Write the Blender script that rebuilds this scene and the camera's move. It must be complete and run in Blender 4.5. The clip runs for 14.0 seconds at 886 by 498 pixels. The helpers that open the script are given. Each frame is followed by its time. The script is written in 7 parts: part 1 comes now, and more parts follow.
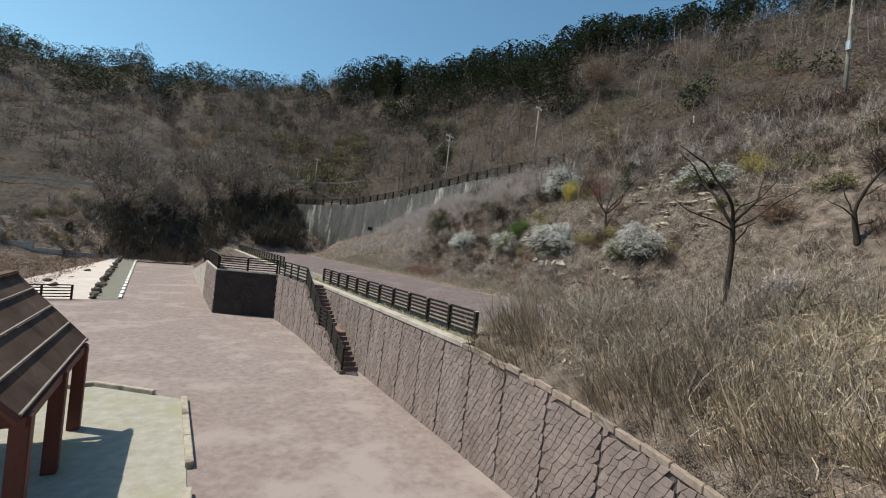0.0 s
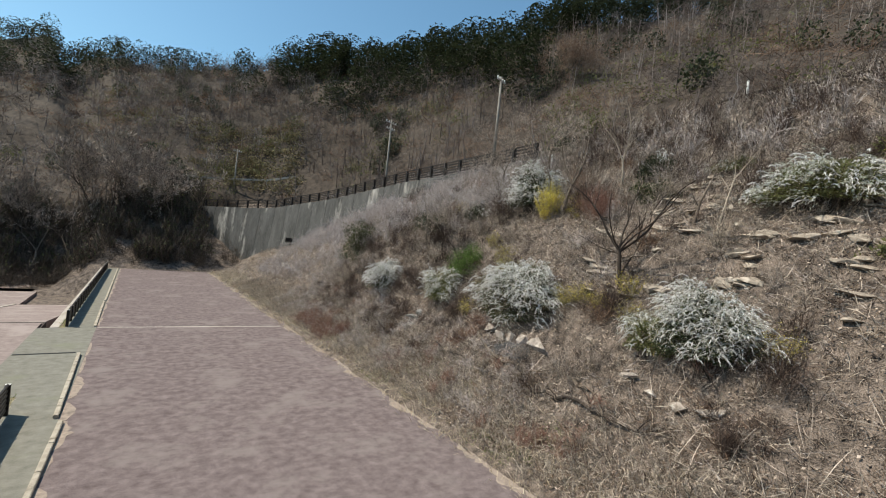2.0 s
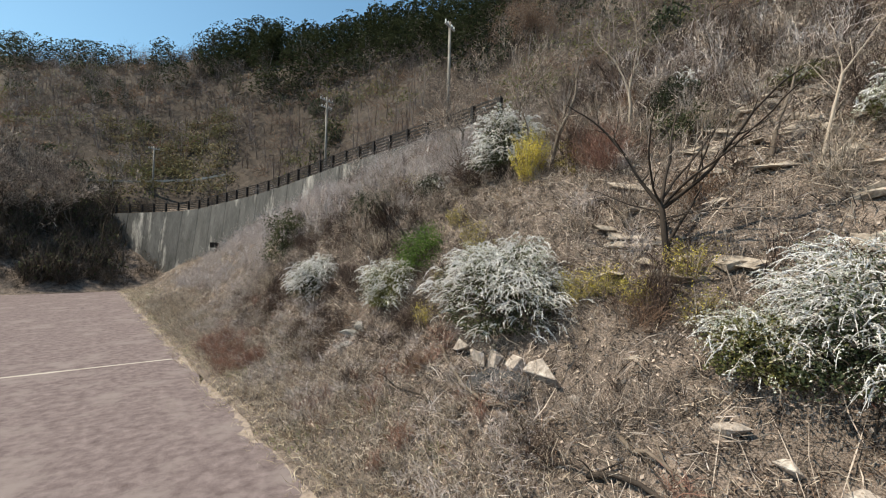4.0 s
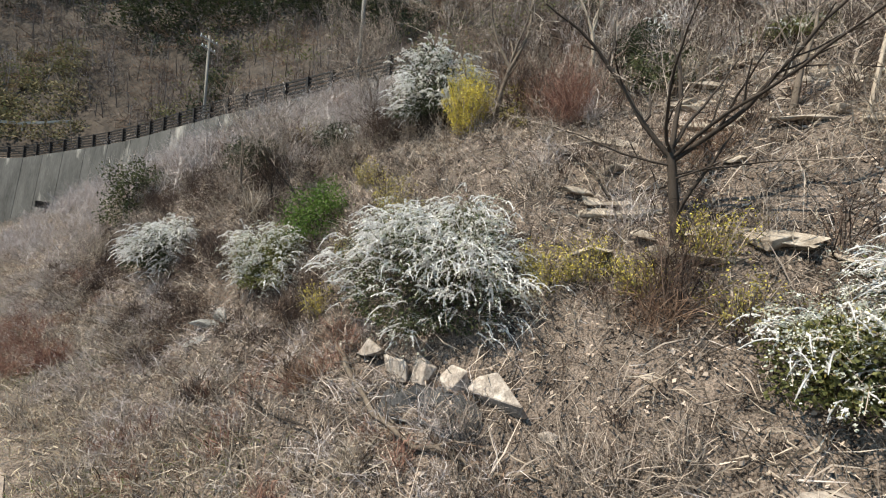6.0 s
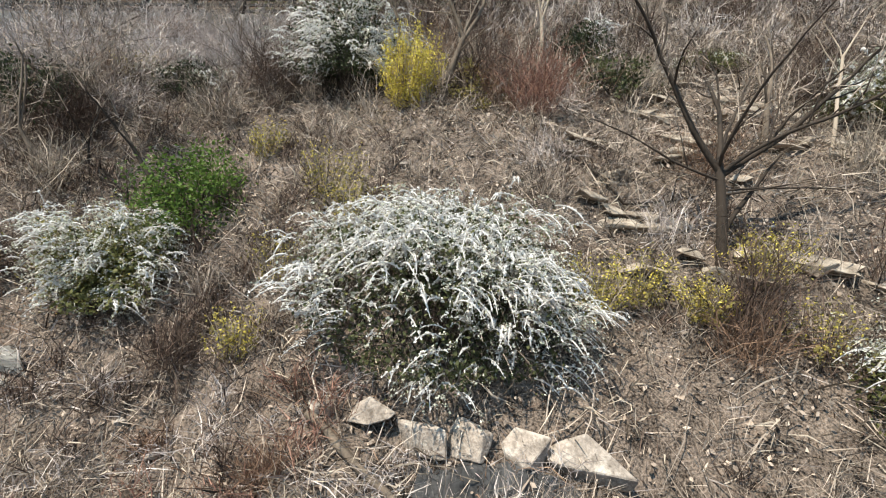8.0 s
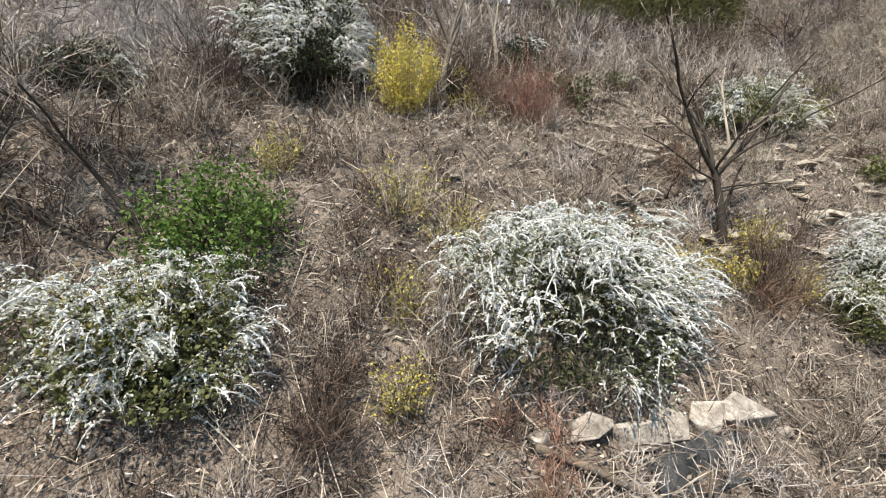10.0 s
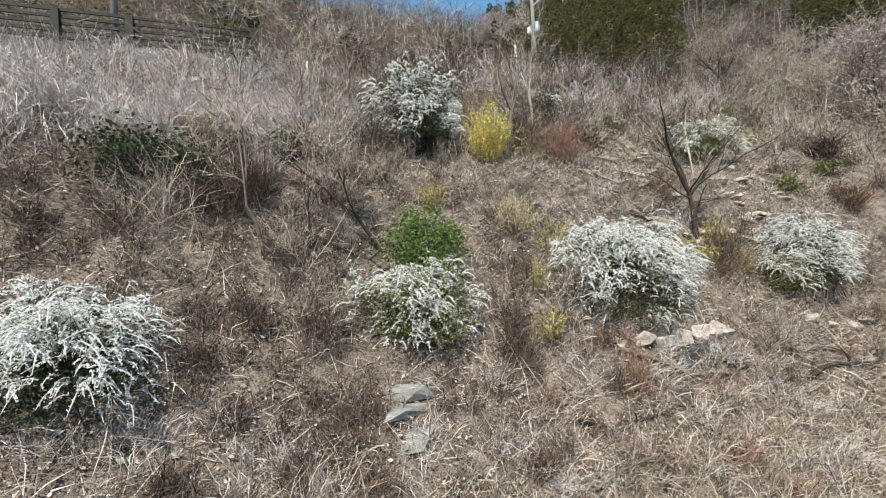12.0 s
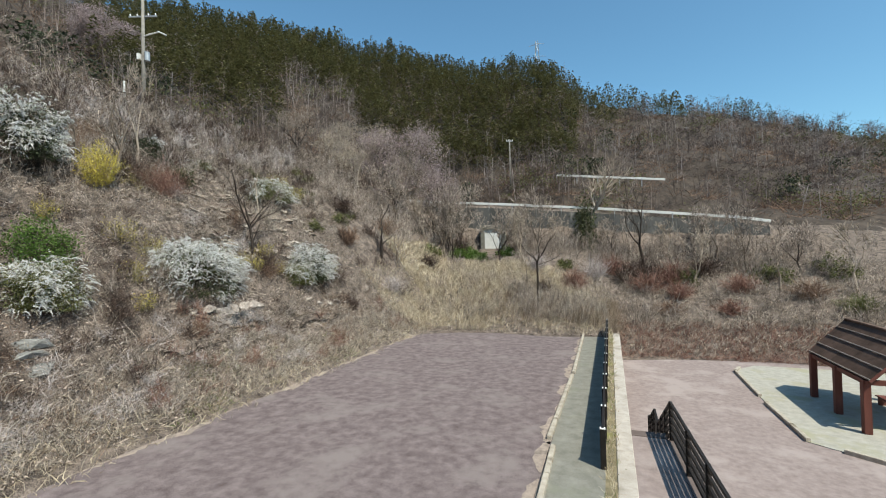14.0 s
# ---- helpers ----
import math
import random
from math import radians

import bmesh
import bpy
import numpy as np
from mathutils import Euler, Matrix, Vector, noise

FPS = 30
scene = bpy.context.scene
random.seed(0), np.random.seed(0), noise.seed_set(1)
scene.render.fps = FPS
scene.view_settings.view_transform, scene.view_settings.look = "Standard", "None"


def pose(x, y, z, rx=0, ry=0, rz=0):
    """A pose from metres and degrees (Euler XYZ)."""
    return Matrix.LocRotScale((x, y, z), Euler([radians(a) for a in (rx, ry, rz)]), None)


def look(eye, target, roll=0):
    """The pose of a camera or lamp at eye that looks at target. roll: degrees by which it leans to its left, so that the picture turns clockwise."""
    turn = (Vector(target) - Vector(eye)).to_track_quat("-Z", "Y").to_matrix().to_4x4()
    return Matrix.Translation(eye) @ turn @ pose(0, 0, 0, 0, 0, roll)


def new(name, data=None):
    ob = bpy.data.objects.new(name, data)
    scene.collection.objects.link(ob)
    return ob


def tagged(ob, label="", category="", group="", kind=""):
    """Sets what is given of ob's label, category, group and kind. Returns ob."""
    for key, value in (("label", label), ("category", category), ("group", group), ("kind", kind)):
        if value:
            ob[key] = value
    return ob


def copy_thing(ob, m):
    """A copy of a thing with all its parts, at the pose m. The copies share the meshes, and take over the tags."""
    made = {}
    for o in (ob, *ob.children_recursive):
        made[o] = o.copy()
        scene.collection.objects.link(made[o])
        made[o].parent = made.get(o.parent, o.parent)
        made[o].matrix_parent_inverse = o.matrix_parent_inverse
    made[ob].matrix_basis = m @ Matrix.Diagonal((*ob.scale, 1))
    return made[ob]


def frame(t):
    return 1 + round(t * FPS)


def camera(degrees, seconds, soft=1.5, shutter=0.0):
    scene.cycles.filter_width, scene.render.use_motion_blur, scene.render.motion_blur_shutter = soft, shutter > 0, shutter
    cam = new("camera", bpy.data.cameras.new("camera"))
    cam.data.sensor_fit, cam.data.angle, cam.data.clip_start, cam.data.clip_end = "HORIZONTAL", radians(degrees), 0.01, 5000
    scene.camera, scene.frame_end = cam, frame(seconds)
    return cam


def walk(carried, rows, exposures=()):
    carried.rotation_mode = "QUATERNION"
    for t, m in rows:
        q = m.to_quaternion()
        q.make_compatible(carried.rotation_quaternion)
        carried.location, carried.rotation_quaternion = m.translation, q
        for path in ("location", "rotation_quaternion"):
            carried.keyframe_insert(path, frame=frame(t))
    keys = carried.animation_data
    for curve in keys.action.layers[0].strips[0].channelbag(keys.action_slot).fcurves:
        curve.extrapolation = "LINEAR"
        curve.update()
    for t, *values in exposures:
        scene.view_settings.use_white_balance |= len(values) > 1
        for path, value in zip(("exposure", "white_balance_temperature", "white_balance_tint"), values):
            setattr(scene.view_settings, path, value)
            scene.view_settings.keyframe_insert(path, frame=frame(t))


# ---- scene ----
cam = camera(90.9, 14.0, soft=1.1)
PATH = [
    (0, (-9.0, -1.098, 2.503), (-7.972, 0.618, 2.526), 5.7),
    (0.5, (-6.282, 1.65, 3.357), (-5.255, 3.36, 3.484), 3.3),
    (1, (-3.606, 4.358, 4.713), (-2.577, 6.066, 4.872), 2.1),
    (1.5, (-1.008, 7.115, 5.504), (0.051, 8.81, 5.576), 1.7),
    (2, (1.485, 9.742, 5.659), (2.633, 11.38, 5.679), 5.6),
    (2.5, (3.563, 11.937, 5.565), (4.84, 13.477, 5.583), 12.6),
    (3, (4.736, 13.354, 5.51), (5.94, 14.952, 5.524), 8.8),
    (3.5, (5.357, 14.187, 5.492), (6.539, 15.8, 5.506), 4.3),
    (4, (5.837, 14.777, 5.264), (7.126, 16.305, 5.277), 1.3),
    (4.2, (6.006, 14.996, 5.133), (7.37, 16.459, 5.146), 0.5),
    (6.3, (8.399, 18.356, 4.747), (10.022, 19.524, 4.724), 3.9),
    (6.5, (8.482, 18.772, 4.764), (10.12, 19.918, 4.74), 3.1),
    (7, (8.701, 19.682, 4.857), (10.452, 20.648, 4.816), 4.2),
    (7.5, (8.746, 20.683, 4.833), (10.631, 21.351, 4.8), 6.2),
    (10, (9.109, 26.593, 4.917), (11.031, 26.043, 4.933), -0.5),
    (10.5, (9.24, 27.707, 5.054), (11.126, 27.042, 5.068), -1.1),
    (11, (8.85, 28.777, 5.054), (10.727, 28.087, 5.073), -1.3),
    (11.5, (7.737, 29.927, 5.012), (9.602, 29.205, 5.036), -1.6),
    (12, (5.966, 31.311, 5.026), (7.83, 30.587, 5.048), -3.6),
    (12.5, (3.865, 32.767, 5.088), (5.695, 31.959, 5.108), -3.6),
    (13, (1.762, 34.165, 5.061), (3.389, 33.003, 5.086), -0.3),
    (13.5, (-0.084, 35.431, 4.823), (1.139, 33.849, 4.858), 0.1),
    (14, (-1.334, 36.447, 4.623), (-0.621, 34.579, 4.661), -1.4),
]
walk(cam, [(t, look(eye, target, roll)) for t, eye, target, roll in PATH], [(0, 0.10, 6450, 9), (1.5, 0.10, 6450, 9), (2.5, 0.42, 6750, 11), (4, 0.42, 6800, 11), (6.5, 0.62, 6650, 10), (11, 0.66, 6400, 10), (12.5, 0.69, 6250, 9), (13.5, 0.46, 6250, 8), (14, 0.34, 6200, 7)])

# ---- sky, sun, exposure ----
SUN = Vector((-0.56, 0.38, 1.0)).normalized()
SUN_EL = math.asin(SUN.z)
world = bpy.data.worlds.new("sky")
scene.world = world
world.use_nodes = True
_wn = world.node_tree.nodes
_sky = _wn.new("ShaderNodeTexSky")
_sky.sky_type = "NISHITA"
_sky.sun_disc = False
_sky.sun_elevation = SUN_EL
_sky.sun_rotation = math.atan2(SUN.x, SUN.y)
_sky.air_density, _sky.dust_density, _sky.ozone_density = 1.0, 0.9, 1.2
_bg = _wn["Background"]
_bg.inputs["Strength"].default_value = 0.117
_air = _wn.new("ShaderNodeMix")
_air.data_type, _air.blend_type = "RGBA", "MULTIPLY"
_air.inputs["Factor"].default_value = 1.0
_air.inputs["B"].default_value = (0.85, 1.17, 1.15, 1)
world.node_tree.links.new(_sky.outputs[0], _air.inputs["A"])
world.node_tree.links.new(_air.outputs["Result"], _bg.inputs[0])
sun = new("sun", bpy.data.lights.new("sun", "SUN"))
sun.data.energy, sun.data.angle, sun.data.color = 5.0, radians(0.53), (1.0, 0.915, 0.755)
sun.matrix_world = look((0, 0, 60), Vector((0, 0, 60)) - SUN)

# ---- materials ----
def mat(name, dark, light, scale=3.0, rough=0.9, bump=0.3, fine=40.0, third=None, third_at=0.62, metal=0.0, stretch=(1, 1, 1), rand=0.0, island=0.0, spec=0.3, flat_bump=False, big_at=0.37, grain=0.55):
    """Two-scale noise between two base colours, an optional third colour in patches, fine bump; rand: spread from piece to piece."""
    m = bpy.data.materials.new(name)
    m.use_nodes = True
    nt = m.node_tree
    n, k = nt.nodes, nt.links.new
    b = n["Principled BSDF"]
    geo = n.new("ShaderNodeNewGeometry")
    mp = n.new("ShaderNodeMapping")
    mp.inputs["Scale"].default_value = stretch
    k(geo.outputs["Position"], mp.inputs["Vector"])

    def noise_at(s, detail=6.0, roughness=0.6):
        t = n.new("ShaderNodeTexNoise")
        t.inputs["Scale"].default_value, t.inputs["Detail"].default_value, t.inputs["Roughness"].default_value = s, detail, roughness
        k(mp.outputs[0], t.inputs["Vector"])
        return t.outputs["Fac"]

    big, small = noise_at(scale), noise_at(fine, 3.0)
    mixf = n.new("ShaderNodeMath")
    mixf.operation = "MULTIPLY_ADD"
    k(small, mixf.inputs[0])
    mixf.inputs[1].default_value = grain
    add = n.new("ShaderNodeMath")
    add.operation = "MULTIPLY_ADD"
    k(big, add.inputs[0])
    add.inputs[1].default_value, add.inputs[2].default_value = 1.3, -0.42 - (grain - 0.55) * 0.5
    k(add.outputs[0], mixf.inputs[2])
    ramp = n.new("ShaderNodeValToRGB")
    ramp.color_ramp.elements[0].position, ramp.color_ramp.elements[1].position = 0.2, 0.85
    ramp.color_ramp.elements[0].color, ramp.color_ramp.elements[1].color = (*dark, 1), (*light, 1)
    k(mixf.outputs[0], ramp.inputs[0])
    colour = ramp.outputs[0]
    if third:
        edge = n.new("ShaderNodeValToRGB")
        edge.color_ramp.elements[0].position, edge.color_ramp.elements[1].position = third_at - 0.06, third_at + 0.06
        k(noise_at(scale * big_at, 8.0, 0.65), edge.inputs[0])
        mx = n.new("ShaderNodeMix")
        mx.data_type = "RGBA"
        mx.inputs["B"].default_value = (*third, 1)
        k(edge.outputs[0], mx.inputs["Factor"])
        k(colour, mx.inputs["A"])
        colour = mx.outputs["Result"]
    if rand or island:
        src = n.new("ShaderNodeObjectInfo").outputs["Random"] if rand else geo.outputs["Random Per Island"]
        hsv = n.new("ShaderNodeHueSaturation")
        amount = n.new("ShaderNodeMapRange")
        amount.inputs["To Min"].default_value, amount.inputs["To Max"].default_value = 1 - (rand or island), 1 + (rand or island)
        k(src, amount.inputs["Value"])
        k(amount.outputs[0], hsv.inputs["Value"])
        k(colour, hsv.inputs["Color"])
        colour = hsv.outputs[0]
    k(colour, b.inputs["Base Color"])
    b.inputs["Roughness"].default_value, b.inputs["Metallic"].default_value = rough, metal
    b.inputs["Specular IOR Level"].default_value = spec
    if bump:
        bp = n.new("ShaderNodeBump")
        bp.inputs["Strength"].default_value, bp.inputs["Distance"].default_value = bump, 0.02
        k(small if flat_bump else mixf.outputs[0], bp.inputs["Height"])
        k(bp.outputs[0], b.inputs["Normal"])
    return m


def leaf_mat(name, dark, light, through_light=0.25, rough=0.7):
    """Thin leaves, petals and dry blades: a colour per island and some light let through."""
    m = bpy.data.materials.new(name)
    m.use_nodes = True
    n, k = m.node_tree.nodes, m.node_tree.links.new
    b, out = n["Principled BSDF"], n["Material Output"]
    geo = n.new("ShaderNodeNewGeometry")
    ramp = n.new("ShaderNodeValToRGB")
    ramp.color_ramp.elements[0].color, ramp.color_ramp.elements[1].color = (*dark, 1), (*light, 1)
    k(geo.outputs["Random Per Island"], ramp.inputs[0])
    k(ramp.outputs[0], b.inputs["Base Color"])
    b.inputs["Roughness"].default_value, b.inputs["Specular IOR Level"].default_value = rough, 0.2
    tr = n.new("ShaderNodeBsdfTranslucent")
    k(ramp.outputs[0], tr.inputs["Color"])
    mx = n.new("ShaderNodeMixShader")
    mx.inputs[0].default_value = through_light
    k(b.outputs[0], mx.inputs[1])
    k(tr.outputs[0], mx.inputs[2])
    k(mx.outputs[0], out.inputs["Surface"])
    return m


ASPHALT = mat("asphalt", (0.094, 0.073, 0.073), (0.222, 0.181, 0.18), 3.2, 0.92, 0.3, 36, third=(0.2, 0.168, 0.163), third_at=0.58, flat_bump=True, big_at=0.16, grain=0.75, spec=0.06)
PLAZA = mat("pink_paving", (0.192, 0.152, 0.143), (0.308, 0.255, 0.242), 4.0, 0.9, 0.3, 50, third=(0.312, 0.262, 0.248), third_at=0.56, flat_bump=True, big_at=0.12, spec=0.06)
PALE = mat("pale_paving", (0.45, 0.39, 0.36), (0.6, 0.53, 0.5), 0.8, 0.9, 0.2, 20)
GUTTER = mat("green_grey_concrete", (0.145, 0.14, 0.12), (0.24, 0.233, 0.205), 3.0, 0.9, 0.2, 40, third=(0.185, 0.188, 0.145), flat_bump=True, big_at=0.15, spec=0.06)
PAD = mat("greenish_concrete", (0.27, 0.258, 0.225), (0.395, 0.378, 0.335), 3.0, 0.92, 0.25, 30, third=(0.3, 0.285, 0.21), third_at=0.58, flat_bump=True, big_at=0.2, spec=0.06)
KERB = mat("kerb_concrete", (0.27, 0.235, 0.19), (0.48, 0.43, 0.36), 4, 0.92, 0.3, 40, third=(0.16, 0.135, 0.1), third_at=0.6, big_at=0.4)
COPING = mat("coping_concrete", (0.32, 0.285, 0.25), (0.5, 0.455, 0.41), 4.0, 0.92, 0.3, 35, third=(0.24, 0.21, 0.17), third_at=0.6, flat_bump=True, big_at=0.25)
STONE = mat("wall_stone", (0.16, 0.125, 0.115), (0.3, 0.245, 0.228), 2.2, 0.9, 0.4, 45, third=(0.29, 0.25, 0.235), third_at=0.64, rand=0.1, stretch=(1, 1, 0.22))
STONE_REST = mat("wall_stone_joined", (0.16, 0.125, 0.115), (0.3, 0.245, 0.228), 2.2, 0.9, 0.4, 45, third=(0.29, 0.25, 0.235), third_at=0.64, island=0.1, stretch=(1, 1, 0.22))
MORTAR = mat("wall_mortar", (0.09, 0.068, 0.062), (0.16, 0.126, 0.115), 2.0, 0.95, 0.3, 30)
# Wall stone made dark in colour to stand for the bastion's sunless side.
SHADESTONE = mat("shade_coloured_stone", (0.028, 0.022, 0.02), (0.07, 0.056, 0.05), 1.2, 0.9, 0.3, 30, island=0.1)
STEP = mat("stair_tread", (0.2, 0.11, 0.1), (0.31, 0.19, 0.17), 1.5, 0.88, 0.3, 30)
RAILING = mat("dark_brown_rail", (0.01, 0.008, 0.007), (0.022, 0.017, 0.015), 4, 0.6, 0.1, 60)
CAP = mat("pale_post_cap", (0.6, 0.6, 0.58), (0.75, 0.75, 0.73), 6, 0.6, 0.0, 60)
CONCRETE = mat("weathered_concrete", (0.04, 0.04, 0.038), (0.14, 0.137, 0.132), 0.7, 0.92, 0.3, 7, third=(0.4, 0.38, 0.35), third_at=0.62, stretch=(0.9, 0.9, 0.3), big_at=0.7)
SOIL = mat("litter_soil", (0.014, 0.01, 0.008), (0.27, 0.215, 0.18), 2.4, 0.97, 1.0, 34, third=(0.28, 0.235, 0.2), third_at=0.7, big_at=0.2, grain=1.6)
VERGE = mat("mossy_planting", (0.1, 0.085, 0.05), (0.27, 0.225, 0.14), 3.0, 0.95, 0.6, 30, third=(0.2, 0.19, 0.07))
POSTWOOD = mat("red_brown_timber", (0.09, 0.03, 0.022), (0.17, 0.06, 0.045), 1.5, 0.6, 0.2, 30, stretch=(1, 1, 0.2))
SHINGLE = mat("brown_roof_sheet", (0.062, 0.042, 0.033), (0.145, 0.096, 0.075), 1.5, 0.85, 0.3, 25, third=(0.15, 0.105, 0.085), rand=0.2, spec=0.15)
SEAM = mat("pale_roof_batten", (0.17, 0.15, 0.14), (0.27, 0.24, 0.225), 3, 0.6, 0.1, 40)
WHITE = mat("white_paint", (0.62, 0.62, 0.6), (0.8, 0.8, 0.78), 2, 0.6, 0.1, 40)
POLE = mat("pole_concrete", (0.16, 0.148, 0.132), (0.29, 0.272, 0.245), 2, 0.85, 0.1, 30)
STEEL = mat("galvanised_steel", (0.35, 0.36, 0.37), (0.5, 0.51, 0.52), 4, 0.45, 0.05, 50, metal=0.6)
ROCK = mat("pale_rock", (0.15, 0.125, 0.105), (0.46, 0.4, 0.355), 5.5, 0.95, 1.0, 22, third=(0.54, 0.49, 0.44), third_at=0.6, big_at=0.6)
LEDGE = mat("ledge_rock", (0.13, 0.105, 0.082), (0.5, 0.43, 0.36), 5.0, 0.95, 1.0, 26, third=(0.46, 0.4, 0.34), third_at=0.62, big_at=0.5)
SLAB = mat("grey_slab_rock", (0.1, 0.097, 0.09), (0.31, 0.302, 0.285), 4.0, 0.95, 1.0, 24, third=(0.36, 0.35, 0.33), third_at=0.62, stretch=(1, 0.4, 2.5))
DARKROCK = mat("dark_rock", (0.05, 0.042, 0.035), (0.14, 0.115, 0.095), 2.5, 0.9, 0.8, 16)
SHEET = mat("grey_sheet", (0.045, 0.046, 0.05), (0.15, 0.15, 0.155), 2.0, 0.7, 0.5, 12)
BARK = mat("grey_bark", (0.09, 0.07, 0.055), (0.21, 0.17, 0.135), 3.0, 0.9, 0.6, 30, stretch=(1, 1, 0.3))
DARKBARK = mat("dark_bark", (0.022, 0.017, 0.014), (0.065, 0.05, 0.04), 3.0, 0.9, 0.6, 30, stretch=(1, 1, 0.3))
PALEBARK = mat("pale_bark", (0.28, 0.23, 0.18), (0.45, 0.38, 0.31), 3.0, 0.9, 0.5, 30, stretch=(1, 1, 0.3))
BLACK = mat("black_metal", (0.012, 0.012, 0.012), (0.03, 0.03, 0.03), 3, 0.6, 0.1, 40)
TWIG = leaf_mat("bare_twigs", (0.026, 0.019, 0.015), (0.56, 0.47, 0.4), 0.0, 0.9)
DARKFAR = leaf_mat("dark_far_twigs", (0.05, 0.038, 0.034), (0.2, 0.16, 0.145), 0.1, 0.9)
GREYFAR = leaf_mat("grey_far_twigs", (0.14, 0.12, 0.115), (0.42, 0.365, 0.345), 0.1, 0.9)
FARTWIG = leaf_mat("far_twigs", (0.08, 0.062, 0.055), (0.36, 0.295, 0.27), 0.1, 0.9)
DRY = leaf_mat("dry_grass", (0.045, 0.035, 0.027), (0.67, 0.575, 0.475), 0.2, 0.85)
PALEDRY = leaf_mat("pale_dry_grass", (0.3, 0.24, 0.16), (0.76, 0.66, 0.5), 0.2, 0.85)
RUST = leaf_mat("rusty_bracken", (0.09, 0.055, 0.04), (0.34, 0.225, 0.16), 0.15, 0.9)
GRASS = leaf_mat("new_grass", (0.1, 0.15, 0.03), (0.24, 0.28, 0.08), 0.3)
PETAL = leaf_mat("white_blossom", (0.6, 0.59, 0.585), (0.92, 0.91, 0.905), 0.3)
YELLOW = leaf_mat("yellow_blossom", (0.4, 0.34, 0.08), (0.82, 0.69, 0.15), 0.3)
PINK = leaf_mat("pink_blossom", (0.26, 0.2, 0.2), (0.48, 0.385, 0.395), 0.3)
LEAF = leaf_mat("fresh_leaves", (0.045, 0.085, 0.015), (0.14, 0.22, 0.05), 0.3)
OLIVE = leaf_mat("olive_leaves", (0.07, 0.08, 0.025), (0.2, 0.2, 0.085), 0.3)
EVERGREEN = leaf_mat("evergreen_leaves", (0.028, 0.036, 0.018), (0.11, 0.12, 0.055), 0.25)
RIDGEGREEN = leaf_mat("ridge_evergreen_leaves", (0.014, 0.021, 0.012), (0.062, 0.074, 0.038), 0.2)
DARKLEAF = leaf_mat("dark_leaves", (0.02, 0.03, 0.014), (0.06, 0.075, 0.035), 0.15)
CONIFER = leaf_mat("conifer_needles", (0.05, 0.053, 0.022), (0.17, 0.16, 0.072), 0.3)
DARKTWIG = leaf_mat("dark_brush", (0.025, 0.018, 0.015), (0.15, 0.105, 0.085), 0.0, 0.9)
# Brown stems kept dark to carry the thicket's shade in their colour.
SHADETWIG = leaf_mat("shaded_thicket_stems", (0.03, 0.023, 0.018), (0.14, 0.108, 0.084), 0.0, 0.9)
GREYTWIG = leaf_mat("grey_pink_twigs", (0.26, 0.22, 0.21), (0.68, 0.61, 0.58), 0.0, 0.9)
LITTER = leaf_mat("fallen_leaves", (0.02, 0.015, 0.012), (0.66, 0.54, 0.455), 0.1, 0.9)
BUD = leaf_mat("greenish_buds", (0.42, 0.45, 0.36), (0.72, 0.73, 0.66), 0.3)
DUST = mat("pale_dust", (0.2, 0.16, 0.135), (0.38, 0.31, 0.26), 7.0, 0.97, 0.4, 40, third=(0.17, 0.14, 0.12), third_at=0.58, flat_bump=True)
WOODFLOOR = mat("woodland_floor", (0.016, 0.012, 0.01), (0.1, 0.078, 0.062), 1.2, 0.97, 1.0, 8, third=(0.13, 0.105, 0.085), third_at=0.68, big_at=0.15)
REDBRUSH = leaf_mat("reddish_brush", (0.1, 0.05, 0.04), (0.38, 0.22, 0.17), 0.1, 0.9)
STEMS = leaf_mat("brown_dry_stems", (0.06, 0.042, 0.03), (0.5, 0.385, 0.27), 0.0, 0.9)
OLIVEYELLOW = leaf_mat("olive_yellow_leaves", (0.14, 0.12, 0.045), (0.36, 0.31, 0.1), 0.3)
MOSSY = leaf_mat("olive_yellow_grass", (0.07, 0.062, 0.034), (0.25, 0.215, 0.12), 0.2, 0.9)

# ---- building helpers ----
def mesh_of(name, verts, faces, material=None, smooth=False):
    me = bpy.data.meshes.new(name)
    me.from_pydata([tuple(v) for v in verts], [], [tuple(f) for f in faces])
    if material:
        me.materials.append(material)
    if smooth:
        me.polygons.foreach_set("use_smooth", [True] * len(me.polygons))
    me.update()
    return me


def thing(name, label, category, group="", at=(0, 0, 0), turn=0.0):
    ob = new(name)
    ob.empty_display_size = 0.2
    ob.matrix_world = pose(*at, 0, 0, turn)
    return tagged(ob, label, category, group)


def part(name, bm, material, parent, label="", smooth=False):
    """Links a bmesh as one mesh object under a thing or a part."""
    me = bpy.data.meshes.new(name)
    bm.to_mesh(me)
    bm.free()
    me.materials.append(material)
    if smooth:
        me.polygons.foreach_set("use_smooth", [True] * len(me.polygons))
    return link(name, me, parent, label)


def link(name, me, parent=None, label="", m=None):
    ob = new(name, me)
    if parent:
        ob.parent = parent
    if m is not None:
        ob.matrix_basis = m
    if label:
        ob["label"] = label
    return ob


def solid(name, bm, material, label, category="", kind="structure"):
    me = bpy.data.meshes.new(name)
    bm.to_mesh(me)
    bm.free()
    me.materials.append(material)
    return tagged(new(name, me), label, category or name.split("_")[0], kind=kind)


